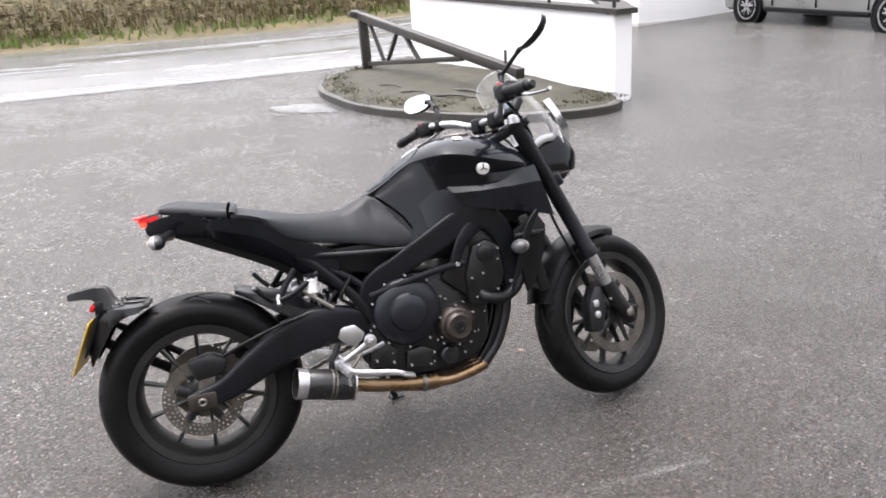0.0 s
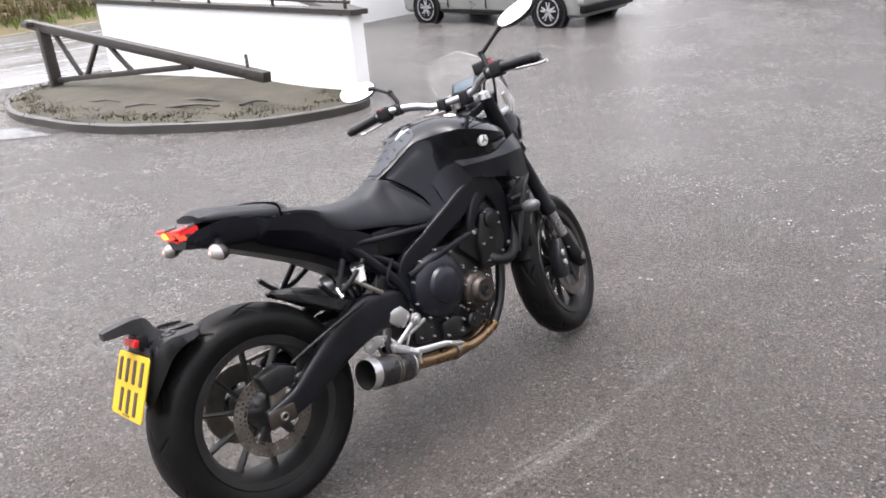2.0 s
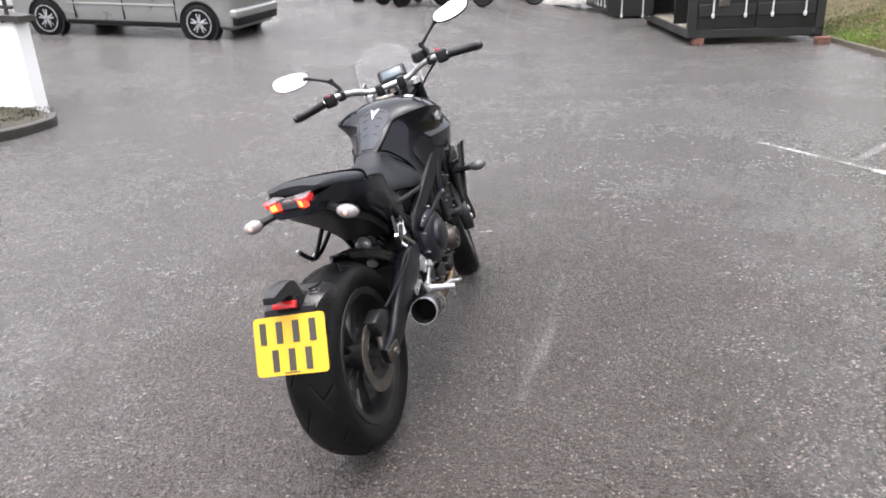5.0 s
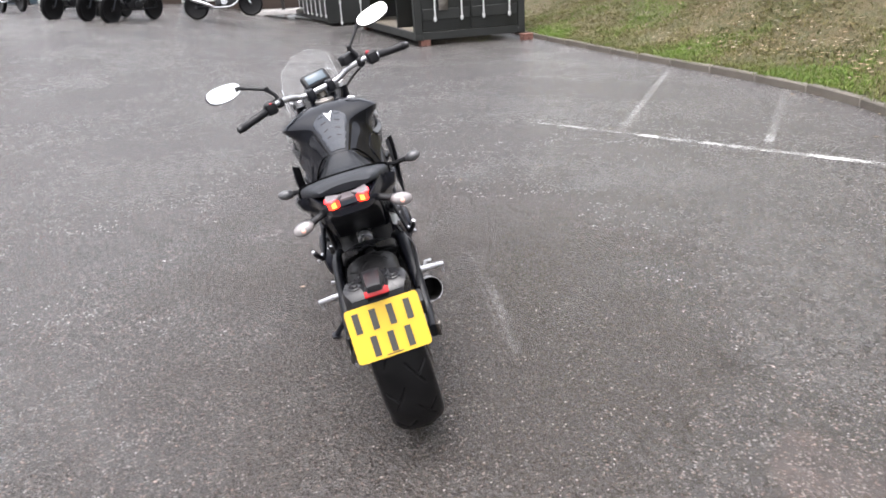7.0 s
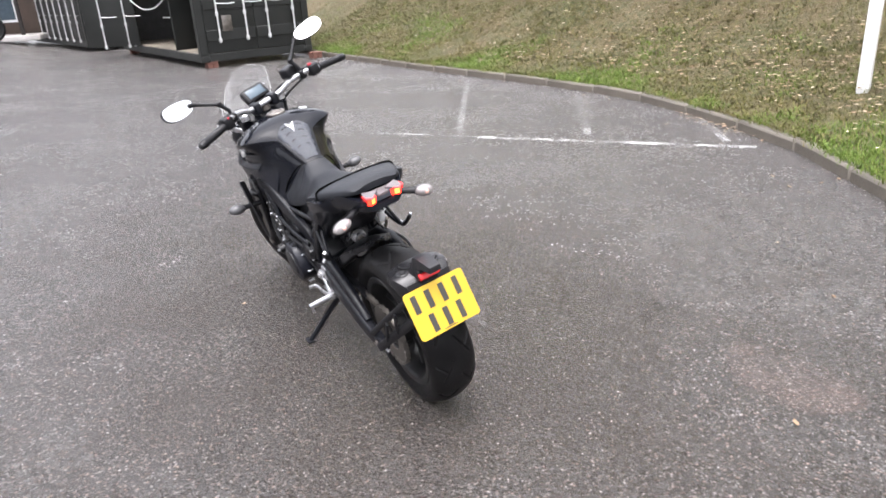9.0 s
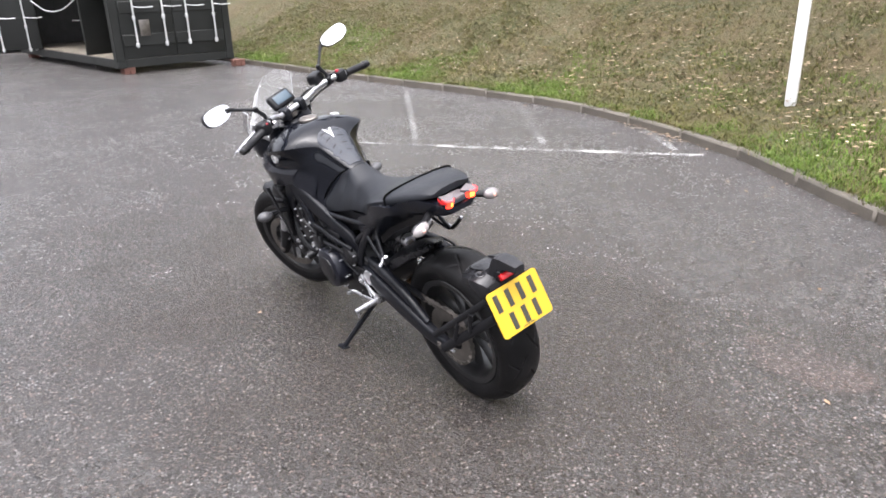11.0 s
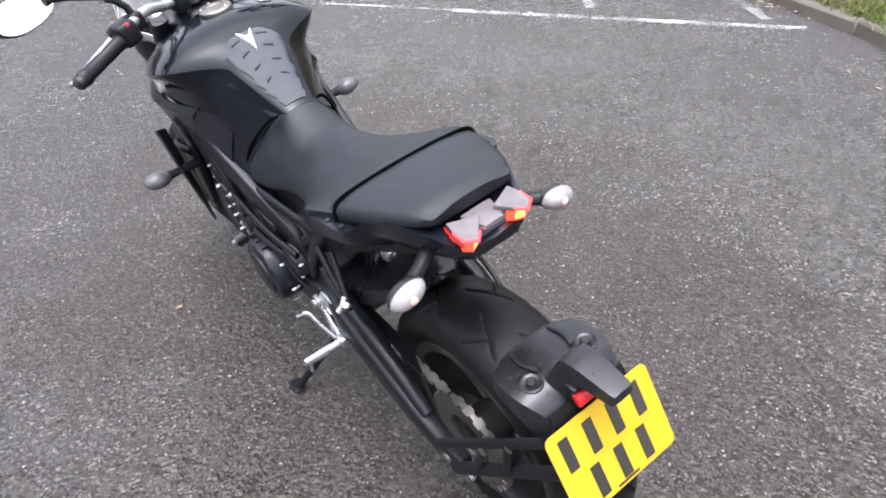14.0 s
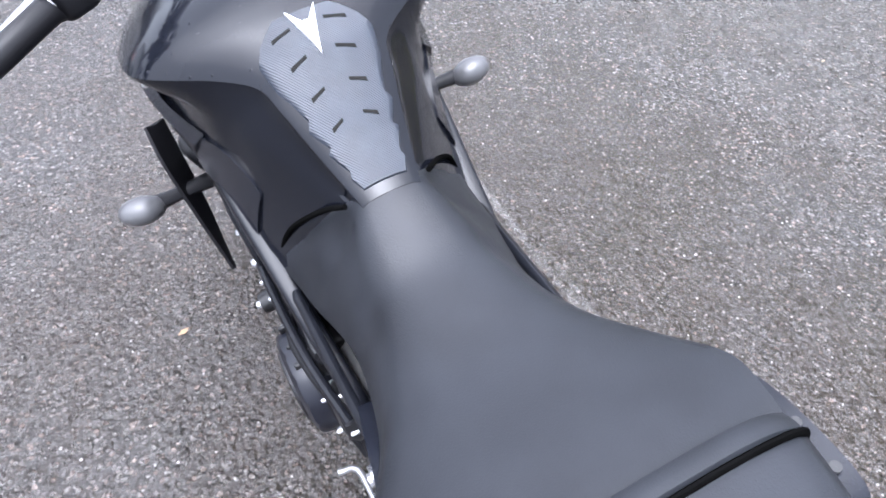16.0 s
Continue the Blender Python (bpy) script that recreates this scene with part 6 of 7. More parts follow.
def indicator(root, tip, back, parent_label):
    """A winker on a stalk; back: +1 lens looks backwards, -1 forwards."""
    a, b = Vector(root), Vector(tip)
    d = (b - a).normalized()
    stalk = part("indicator", tube([a, a.lerp(b, 0.5), b - d * 0.02], [(0.013, 0.016), (0.011, 0.013), (0.014, 0.016)], 10, 4), "plastic", bike, parent_label)
    bm = bmesh.new()
    bmesh.ops.create_uvsphere(bm, u_segments=20, v_segments=12, radius=1.0)
    bmesh.ops.scale(bm, vec=(0.022, 0.038, 0.023) if back < 0 else (0.020, 0.036, 0.0215), verts=bm.verts)
    for v in bm.verts:
        if v.co.x * back > 0:
            v.co.x *= 1.25
    ang = math.degrees(math.atan2(d.z, abs(d.y))) * (1 if d.y > 0 else -1)
    bm.transform(Matrix.Translation(b) @ pose(0, 0, 0, ang, 0, 0))
    # front housings get the grey that stands in for reflected sky
    part("housing", bm, "wetplastic" if back > 0 else "skyplastic", stalk)
    bm = bmesh.new()
    bmesh.ops.create_uvsphere(bm, u_segments=20, v_segments=12, radius=1.0)
    bmesh.ops.scale(bm, vec=(0.026, 0.0365, 0.022), verts=bm.verts)
    bmesh.ops.bisect_plane(bm, geom=bm.verts[:] + bm.edges[:] + bm.faces[:], plane_co=(-0.004 * back, 0, 0), plane_no=(back, 0, 0), clear_outer=True)
    bm.transform(Matrix.Translation(b) @ pose(0, 0, 0, ang, 0, 0))
    lens = part("lens", bm, "lens", stalk, "clear indicator lens")
    bm = bmesh.new()
    bmesh.ops.create_uvsphere(bm, u_segments=12, v_segments=8, radius=0.010)
    bm.transform(Matrix.Translation(b + Vector((-0.0185 * back, 0, 0))))
    part("bulb", bm, "amber", stalk, "pale amber bulb")


for s in (1, -1):
    indicator((0.0, 0.07 * s, 0.838), (-0.046, 0.162 * s, 0.816), 1, "rear indicator with a clear lens")
    indicator((1.045, 0.19 * s, 0.632), (1.02, 0.305 * s, 0.648), -1, "front indicator on a black stalk")

# rear mudguard, plate and light
st = []
for x, zt, w, zb in ((-0.116, 0.632, 0.062, 0.624), (-0.135, 0.635, 0.096, 0.614), (-0.17, 0.637, 0.106, 0.606), (-0.215, 0.638, 0.104, 0.585), (-0.25, 0.616, 0.085, 0.535), (-0.285, 0.57, 0.07, 0.485), (-0.304, 0.515, 0.055, 0.460)):
    st.append((x, [(0, zt), (w * 0.72, zt - 0.001), (w * 0.94, zt - 0.007), (w, max(zb, zt - 0.03)), (w * 0.985, zb), (w * 0.95, zb), (w * 0.9, zt - 0.016), (0, zt - 0.014)]))
guard = part("plate_mudguard", body(st, 4), "wetplastic", bike, "wet black mudguard holding the plate", True, 30)
part("light_box", body([(-0.343, [(0, 0.686), (0.013, 0.685), (0.016, 0.672), (0, 0.67)]), (-0.336, [(0, 0.692), (0.02, 0.69), (0.023, 0.669), (0, 0.667)]), (-0.275, [(0, 0.700), (0.024, 0.698), (0.028, 0.664), (0, 0.66)]), (-0.255, [(0, 0.700), (0.025, 0.697), (0.032, 0.63), (0, 0.626)]), (-0.232, [(0, 0.694), (0.026, 0.69), (0.04, 0.63), (0, 0.626)]), (-0.214, [(0, 0.655), (0.03, 0.652), (0.046, 0.632), (0, 0.628)]), (-0.195, [(0, 0.642), (0.03, 0.641), (0.048, 0.632), (0, 0.628)])], 3), "wetplastic", guard, "plate light housing", True, 30)
for y in (0.062, -0.062):
    part("mount_boss", lathe([(-0.004, 0.021), (0.002, 0.021), (0.004, 0.018), (0.002, 0.014), (0.001, 0)], (-0.2, y, 0.637), "z", 20), "wetplastic", guard)
    part("mount_bolt", lathe([(0, 0.009), (0.006, 0.009), (0.009, 0.006), (0.009, 0)], (-0.2, y, 0.638), "z", 12), "engine", guard)
    part("stiffening_rib", tube([(-0.125, y * 0.72, 0.635), (-0.16, y * 0.78, 0.640), (-0.19, y * 0.62, 0.642)], 0.004, 8, 3), "wetplastic", guard)
part("reflector_base", block((0.03, 0.07, 0.045), (-0.258, 0, 0.632), 0.006), "plastic", guard)
part("reflector", block((0.014, 0.075, 0.022), Matrix.Translation((-0.277, 0.0, 0.637)) @ pose(0, 0, 0, 0, 25, 0), 0.003), "red", guard, "red reflector")
part("plate_bracket", panel([(-0.262, 0.08, 0.62), (-0.285, 0.085, 0.56), (-0.315, 0.08, 0.50)], [(-0.262, -0.08, 0.62), (-0.285, -0.085, 0.56), (-0.315, -0.08, 0.50)], 0.006), "plastic", guard)
PL = Matrix.Translation((-0.3135, 0, 0.5305)) @ pose(0, 0, 0, 0, 24.6, 0)
bm = bmesh.new()
loop = []
for cx, cz, a0 in ((0.1025, 0.0715, 0), (-0.1025, 0.0715, 90), (-0.1025, -0.0715, 180), (0.1025, -0.0715, 270)):
    loop += [(cx + 0.012 * math.cos(radians(a0 + k * 30)), cz + 0.012 * math.sin(radians(a0 + k * 30))) for k in range(4)]
skin(bm, [[(0.0015, y, z) for y, z in loop], [(-0.0015, y, z) for y, z in loop]])
bm.transform(PL)
plate = part("number_plate", bm, "yellow", guard, "yellow reflective plate")
for z, ys in ((0.037, (0.084, 0.031, -0.022, -0.075)), (-0.041, (0.05, -0.003, -0.056))):
    for y in ys:
        part("dark_bar", block((0.002, 0.02, 0.062), PL @ Matrix.Translation((-0.0025, y, z)), 0), "ink", plate)
part("maker_bar", block((0.002, 0.05, 0.003), PL @ Matrix.Translation((-0.0025, 0.0, -0.0765)), 0), "ink", plate)
for a, b, r in (((-0.02, 0.165, 0.30), (-0.285, 0.095, 0.505), (0.006, 0.017)), ((0.02, 0.165, 0.345), (-0.255, 0.1, 0.565), (0.006, 0.012)), ((-0.09, 0.15, 0.36), (-0.12, 0.142, 0.44), (0.005, 0.01)), ((-0.17, 0.13, 0.42), (-0.185, 0.125, 0.50), (0.005, 0.01))):
    part("plate_arm", tube([a, b], r, 10, 1, (0, 1, 0)), "plastic", guard, "black lattice arm")
rings = []
for x, z, w, d in ((0.50, 0.42, 0.10, 0.02), (0.44, 0.482, 0.108, 0.04), (0.36, 0.543, 0.112, 0.05), (0.285, 0.584, 0.108, 0.048), (0.21, 0.610, 0.086, 0.024), (0.14, 0.624, 0.035, 0.0)):
    prof = [(-w, -d - 0.009), (-w * 0.95, -d * 0.4), (-w * 0.5, 0), (0, 0.008), (w * 0.5, 0), (w * 0.95, -d * 0.4), (w, -d - 0.009)]
    prof += [(y * 0.94, q - 0.006) for y, q in prof[::-1]]
    rings.append([(x, y, z + q) for y, q in prof])
cols = [curve([r[k] for r in rings], 4) for k in range(len(rings[0]))]
part("rear_hugger", skin(bmesh.new(), [list(map(tuple, r)) for r in np.stack(cols, 1)]), "wetplastic", bike, "black inner mudguard")

# swing arm and drive
right = [(0.54, -0.105, 0.448), (0.46, -0.125, 0.470), (0.36, -0.135, 0.473), (0.26, -0.138, 0.442), (0.16, -0.138, 0.388), (0.07, -0.138, 0.338), (-0.03, -0.135, 0.315)]
arm = part("swing_arm", tube(right, [(0.02, 0.04), (0.024, 0.058), (0.026, 0.066), (0.025, 0.060), (0.022, 0.048), (0.018, 0.036), (0.014, 0.027)], 24, 6, (0, 1, 0), None, 0.55), "frame", bike, "satin black banana-shaped swing arm")
part("left_arm", tube([(0.54, 0.11, 0.43), (0.40, 0.135, 0.42), (0.2, 0.145, 0.368), (0.06, 0.147, 0.325), (-0.04, 0.145, 0.312)], [(0.024, 0.04), (0.026, 0.042), (0.024, 0.038), (0.021, 0.032), (0.016, 0.026)], 20, 6, (0, 1, 0), None, 0.5), "frame", arm)
part("upper_brace", tube([(0.46, 0.12, 0.50), (0.36, 0.135, 0.50), (0.2, 0.14, 0.44), (0.08, 0.143, 0.365)], [(0.019, 0.026), (0.02, 0.025), (0.018, 0.021), (0.014, 0.015)], 14, 6, (0, 1, 0), None, 0.7), "frame", arm)
part("cross_member", tube([(0.46, -0.12, 0.47), (0.46, 0, 0.475), (0.46, 0.12, 0.45)], [(0.03, 0.045)] * 3, 14, 3), "frame", arm)
for s, z in ((-1, 0.318), (1, 0.312)):
    adj = part("axle_block", block((0.085, 0.014, 0.05), (0.0, 0.152 * s, z), 0.006), "cover", arm, "grey axle adjuster")
    part("axle_nut", lathe([(0.15 * s, 0.014), (0.165 * s, 0.014), (0.168 * s, 0.010), (0.166 * s, 0.006), (0.155 * s, 0.005), (0.155 * s, 0)], (0.0, 0, z), "y", 12), "steel", adj)
part("adjuster_bolt", tube([(-0.045, 0.15, 0.305), (-0.07, 0.15, 0.30)], 0.006, 8), "bolt", arm)
cal = part("rear_caliper", slab([(-0.01, 0.375), (0.075, 0.385), (0.09, 0.43), (0.04, 0.455), (-0.03, 0.44)], -0.135, -0.085, 0.01), "engine", bike, "rear brake caliper")
part("caliper_bracket", slab([(-0.02, 0.29), (0.02, 0.29), (0.05, 0.39), (0.0, 0.40)], -0.125, -0.108, 0.004), "steel", cal)
part("rear_hose", tube([(0.08, -0.13, 0.44), (0.16, -0.15, 0.475), (0.28, -0.165, 0.515), (0.4, -0.14, 0.535), (0.45, -0.12, 0.58)], 0.0055, 8, 6), "plastic", bike)
loop = [(0.118 * math.cos(a), 0.101, RR + 0.118 * math.sin(a)) for a in np.linspace(radians(75), radians(262), 18)]
loop += [(0.3, 0.101, 0.262), (0.52, 0.101, 0.345)] + [(0.54 + 0.036 * math.cos(a), 0.101, 0.385 + 0.036 * math.sin(a)) for a in (-1.0, -0.3, 0.4, 1.1)] + [(0.52, 0.101, 0.428), (0.3, 0.101, 0.435)]
bm = bmesh.new()
chain = np.array(loop + [loop[0]])
d = np.r_[0, np.cumsum(np.linalg.norm(np.diff(chain, axis=0), axis=1))]
for k in range(int(d[-1] / 0.0159)):
    p, q = [np.array([np.interp(t, d, chain[:, i]) for i in range(3)]) for t in (k * 0.0159, k * 0.0159 + 0.0159)]
    w = q - p
    block((0.0185, 0.02 if k % 2 else 0.012, 0.012), Matrix.Translation((p + q) / 2) @ pose(0, 0, 0, 0, -math.degrees(math.atan2(w[2], w[0])), 0), 0, 1, bm)
part("chain", bm, "steel", bike, "drive chain")
part("chain_guard", panel([(0.4, 0.112, 0.475), (0.25, 0.115, 0.465), (0.12, 0.116, 0.44)], [(0.4, 0.085, 0.452), (0.25, 0.085, 0.446), (0.12, 0.085, 0.425)], 0.004), "plastic", bike)

# frame
for s in (1, -1):
    spar = [(0.545, 0.122 * s, 0.50), (0.57, 0.130 * s, 0.575), (0.66, 0.141 * s, 0.628), (0.77, 0.152 * s, 0.685), (0.87, 0.160 * s, 0.735), (0.945, 0.162 * s, 0.752), (1.005, 0.155 * s, 0.70), (1.035, 0.145 * s, 0.61), (1.03, 0.135 * s, 0.50)]
    sp = part("frame_spar", tube(spar, [(0.014, 0.036), (0.014, 0.038), (0.014, 0.036), (0.014, 0.039), (0.016, 0.044), (0.018, 0.044), (0.018, 0.038), (0.016, 0.03), (0.014, 0.022)], 24, 6, (0, 1, 0), None, 0.35), "frame", bike, "satin black cast frame spar")
    part("head_spar", tube([(0.9, 0.155 * s, 0.75), (1.0, 0.12 * s, 0.80), (1.08, 0.05 * s, 0.85)], [(0.018, 0.036), (0.02, 0.04), (0.02, 0.045)], 14, 4, (0, 1, 0), None, 0.75), "frame", sp)
    part("cross_rib", tube([(0.842, 0.166 * s, 0.598), (0.848, 0.167 * s, 0.635), (0.880, 0.168 * s, 0.69), (0.93, 0.166 * s, 0.735)], [(0.010, 0.017), (0.011, 0.017), (0.013, 0.022), (0.012, 0.034)], 14, 5, (0, 1, 0), None, 0.6), "frame", sp)
    part("lower_tie", tube([(0.55, 0.152 * s, 0.545), (0.66, 0.168 * s, 0.572), (0.78, 0.172 * s, 0.597), (0.87, 0.17 * s, 0.605)], (0.008, 0.011), 10, 5, (0, 1, 0)), "frame", sp)
    part("engine_mount", bolts([(0.845, 0.176 * s, 0.606)], 0.010, 0.008, "y", 12), "bolt", sp)
    part("front_mount", bolts([(1.03, 0.15 * s, 0.515)], 0.008, 0.008, "y", 12), "bolt", sp)
    part("subframe_tube", tube([(0.31, 0.128 * s, 0.752), (0.40, 0.132 * s, 0.665), (0.50, 0.132 * s, 0.555), (0.55, 0.13 * s, 0.47)], [(0.011, 0.016)] * 4, 10, 4, (0, 1, 0)), "frame", bike, "black subframe tube")
    part("seat_rail", tube([(0.33, 0.132 * s, 0.71), (0.50, 0.138 * s, 0.69), (0.70, 0.142 * s, 0.675)], (0.008, 0.01), 10, 4, (0, 1, 0)), "frame", bike)
    part("subframe_strut", tube([(0.56, 0.132 * s, 0.555), (0.50, 0.126 * s, 0.61), (0.42, 0.122 * s, 0.66)], (0.009, 0.012), 10, 4, (0, 1, 0)), "frame", bike)
    # pillion hanger and peg
    hang = part("pillion_hanger", tube([(0.33, 0.138 * s, 0.672), (0.275, 0.16 * s, 0.60), (0.262, 0.165 * s, 0.583)], (0.007, 0.01), 10, 3, (0, 1, 0)), "frame", bike, "black pillion footrest hanger")
    part("hanger_leg", tube([(0.262, 0.165 * s, 0.583), (0.32, 0.155 * s, 0.60), (0.40, 0.14 * s, 0.648)], (0.007, 0.009), 10, 3, (0, 1, 0)), "frame", hang)
    part("pillion_peg", tube([(0.25, 0.168 * s, 0.588), (0.225, 0.18 * s, 0.612), (0.205, 0.186 * s, 0.636)], [(0.009, 0.011), (0.008, 0.01), (0.009, 0.01)], 10, 3), "plastic", hang)
    part("peg_tip", tube([(0.207, 0.185 * s, 0.633), (0.2, 0.188 * s, 0.643)], 0.006, 10), "bolt", hang)
    part("peg_joint", tube([(0.27, 0.162 * s, 0.60), (0.266, 0.175 * s, 0.588), (0.268, 0.187 * s, 0.576)], [0.007, 0.006, 0.007], 10, 3), "bolt", hang, "bright folding joint")
part("brake_fluid_pot", lathe([(-0.028, 0.014), (-0.025, 0.019), (0.012, 0.019), (0.013, 0.021), (0.026, 0.021), (0.028, 0.017), (0.028, 0)], (0.375, -0.135, 0.615), "z", 20), "white", bike, "pale brake fluid pot")
part("pot_cap", lathe([(0, 0.021), (0.012, 0.021), (0.014, 0.017), (0.014, 0)], (0.375, -0.135, 0.634), "z", 20), "plastic", bike)
part("linkage", tube([(0.345, -0.14, 0.60), (0.40, -0.15, 0.555), (0.43, -0.152, 0.53)], [(0.005, 0.007), (0.005, 0.007), (0.007, 0.008)], 10, 3, (0, 1, 0)), "steel", bike, "grey steel linkage")
part("battery_box", slab([(0.34, 0.712), (0.69, 0.712), (0.68, 0.64), (0.60, 0.60), (0.545, 0.618), (0.46, 0.632), (0.38, 0.66)], -0.108, 0.108, 0.01), "plastic", bike)
sh = part("shock", tube([(0.36, 0, 0.50), (0.52, 0, 0.585)], 0.022, 16), "silver", bike, "rear shock absorber")
bm = tube([(0.36 + 0.16 * k / 120 + 0.0, 0.034 * math.cos(k * 0.42), 0.50 + 0.085 * k / 120 + 0.034 * math.sin(k * 0.42)) for k in range(121)], 0.006, 6, 1)
part("spring", bm, "plastic", sh)
part("shock_canister", tube([(0.318, 0.0, 0.580), (0.326, 0.0, 0.582), (0.392, 0.0, 0.597), (0.40, 0.0, 0.599)], [0.024, 0.029, 0.029, 0.024], 24, 1), "silver", sh, "grey shock canister")
part("canister_cap", lathe([(-0.004, 0.0), (-0.004, 0.012), (-0.001, 0.015), (0.003, 0.015)], (0.3155, 0.0, 0.5795), "x", 16), "steel", sh)
part("canister_band", tube([(0.345, 0.0, 0.5863), (0.353, 0.0, 0.5881)], 0.0302, 24), "plastic", sh)

# engine
case = part("crankcase", slab([(0.505, 0.33), (0.50, 0.48), (0.56, 0.555), (0.66, 0.60), (0.80, 0.585), (0.88, 0.52), (0.95, 0.45), (0.94, 0.33), (0.88, 0.275), (0.74, 0.25), (0.58, 0.26)], -0.125, 0.125, 0.014), "engine", bike, "black engine casing")
part("sump", slab([(0.60, 0.20), (0.84, 0.205), (0.90, 0.27), (0.88, 0.30), (0.58, 0.29)], -0.07, 0.07, 0.012), "engine", case)
cyl = part("cylinder_block", slab([(0.79, 0.56), (0.93, 0.44), (1.035, 0.53), (1.02, 0.66), (0.95, 0.715), (0.87, 0.68)], -0.145, 0.145, 0.014), "engine", case)
part("head_cover", slab([(0.89, 0.63), (1.01, 0.60), (1.02, 0.67), (0.97, 0.72), (0.90, 0.70)], -0.152, 0.152, 0.014), "engine", cyl)
for s in (1, -1):
    part("cam_cover", slab([(0.875, 0.46), (0.965, 0.45), (1.01, 0.54), (1.0, 0.645), (0.955, 0.672), (0.905, 0.655), (0.87, 0.56)], 0.135 * s, 0.165 * s, 0.012), "engine", cyl, "black cam chain cover")
    part("cam_cap", lathe([(0.155 * s, 0.03), (0.172 * s, 0.028), (0.176 * s, 0.02), (0.176 * s, 0)], (0.945, 0, 0.625), "y", 24), "engine", cyl)
    part("case_bolt", bolts([(x, 0.168 * s, z) for x, z in ((0.89, 0.55), (0.925, 0.655), (0.985, 0.60), (0.93, 0.56), (0.975, 0.5), (0.99, 0.635), (0.90, 0.485))], 0.005, 0.006, "y", 8), "bolt", cyl)
clutch = part("clutch_cover", lathe([(-0.118, 0.116), (-0.146, 0.114), (-0.160, 0.108), (-0.172, 0.094), (-0.178, 0.076), (-0.180, 0.064), (-0.192, 0.058), (-0.199, 0.046), (-0.202, 0.026), (-0.203, 0)], (0.663, 0, 0.478), "y", 56), "enginegrey", case, "dark blue-grey clutch cover", True, 24)
part("cover_bolt", bolts([(0.663 + 0.118 * math.cos(a), -0.158, 0.478 + 0.118 * math.sin(a)) for a in np.arange(10) * 0.628 + 0.25], 0.005, 0.007, "y", 8), "bolt", clutch)
gen = part("pickup_cover", lathe([(-0.118, 0.068), (-0.155, 0.065), (-0.170, 0.056), (-0.174, 0.050), (-0.194, 0.046), (-0.201, 0.038), (-0.198, 0.024), (-0.198, 0)], (0.822, 0, 0.405), "y", 40), "cover", case, "bronze-grey round cover")
part("cover_bolt", bolts([(0.822 + 0.066 * math.cos(a), -0.162, 0.405 + 0.066 * math.sin(a)) for a in np.arange(6) * 1.047 + 0.5], 0.005, 0.007, "y", 8), "bolt", gen)
part("cover_boss", lathe([(-0.195, 0.022), (-0.203, 0.020), (-0.204, 0.012), (-0.200, 0.010), (-0.200, 0)], (0.822, 0, 0.405), "y", 6), "engine", gen, "black hexagon cap")
part("casing_bolt", bolts([(x, -0.13, z) for x, z in ((0.60, 0.345), (0.66, 0.31), (0.735, 0.29), (0.79, 0.315), (0.87, 0.33), (0.90, 0.365), (0.93, 0.425), (0.54, 0.43), (0.77, 0.51), (0.80, 0.49), (0.86, 0.47))], 0.0048, 0.008, "y", 8), "bolt", case)
part("casing_rib", slab([(0.52, 0.315), (0.60, 0.30), (0.62, 0.35), (0.585, 0.385), (0.53, 0.375)], -0.138, -0.1, 0.008), "engine", case)
part("casing_rib", slab([(0.635, 0.285), (0.72, 0.275), (0.745, 0.33), (0.70, 0.352), (0.645, 0.345)], -0.146, -0.1, 0.010), "engine", case)
part("drain_boss", lathe([(-0.12, 0.034), (-0.148, 0.032), (-0.154, 0.026), (-0.154, 0.014), (-0.158, 0.012), (-0.158, 0)], (0.79, 0, 0.302), "y", 24), "engine", case)
part("rib_bolt", bolts([(0.545, -0.14, 0.33), (0.60, -0.14, 0.315), (0.655, -0.148, 0.296), (0.72, -0.148, 0.288), (0.735, -0.148, 0.325), (0.755, -0.135, 0.36), (0.775, -0.135, 0.345), (0.845, -0.132, 0.30)], 0.0055, 0.008, "y", 8), "bolt", case)
rim_line = [(0.735 + r * math.cos(a), 0.415 + r * math.sin(a)) for a, r in zip(np.arange(12) * 0.5236, (0.098, 0.096, 0.100, 0.094, 0.100, 0.094, 0.092, 0.094, 0.096, 0.094, 0.096, 0.098))]
gl = part("generator_cover", slab(rim_line, 0.116, 0.206, 0.020), "enginegrey", case, "dark chunky generator cover", True, 26)
part("cover_pad", slab([(0.690, 0.452), (0.775, 0.458), (0.782, 0.492), (0.700, 0.495)], 0.15, 0.196, 0.008), "engine", gl)
part("cover_face", slab([(0.735 + (x - 0.735) * 0.66, 0.415 + (z - 0.415) * 0.66) for x, z in rim_line], 0.19, 0.2125, 0.006), "engine", gl)
part("cover_rib", [slab([(0.700 + 0.04 * k, 0.490), (0.708 + 0.04 * k, 0.490), (0.708 + 0.04 * k, 0.512), (0.700 + 0.04 * k, 0.512)], 0.13, 0.192, 0.003) for k in range(3)], "engine", gl)
part("cover_bolt", bolts([(0.735 + 0.103 * math.cos(a), 0.166, 0.415 + 0.103 * math.sin(a)) for a in np.arange(8) * 0.785 + 0.2], 0.0056, 0.012, "y", 8), "bolt", gl)
part("top_case", slab([(0.800, 0.472), (0.880, 0.470), (0.885, 0.535), (0.815, 0.545)], 0.12, 0.176, 0.010), "engine", case)
part("top_case_bolt", bolts([(0.808, 0.18, 0.482), (0.876, 0.18, 0.48), (0.872, 0.18, 0.53)], 0.0056, 0.008, "y", 8), "bolt", case)
joint = part("water_joint", tube([(0.92, 0.13, 0.425), (0.928, 0.17, 0.422), (0.93, 0.205, 0.418)], [0.026, 0.023, 0.02], 14, 2), "engine", case)
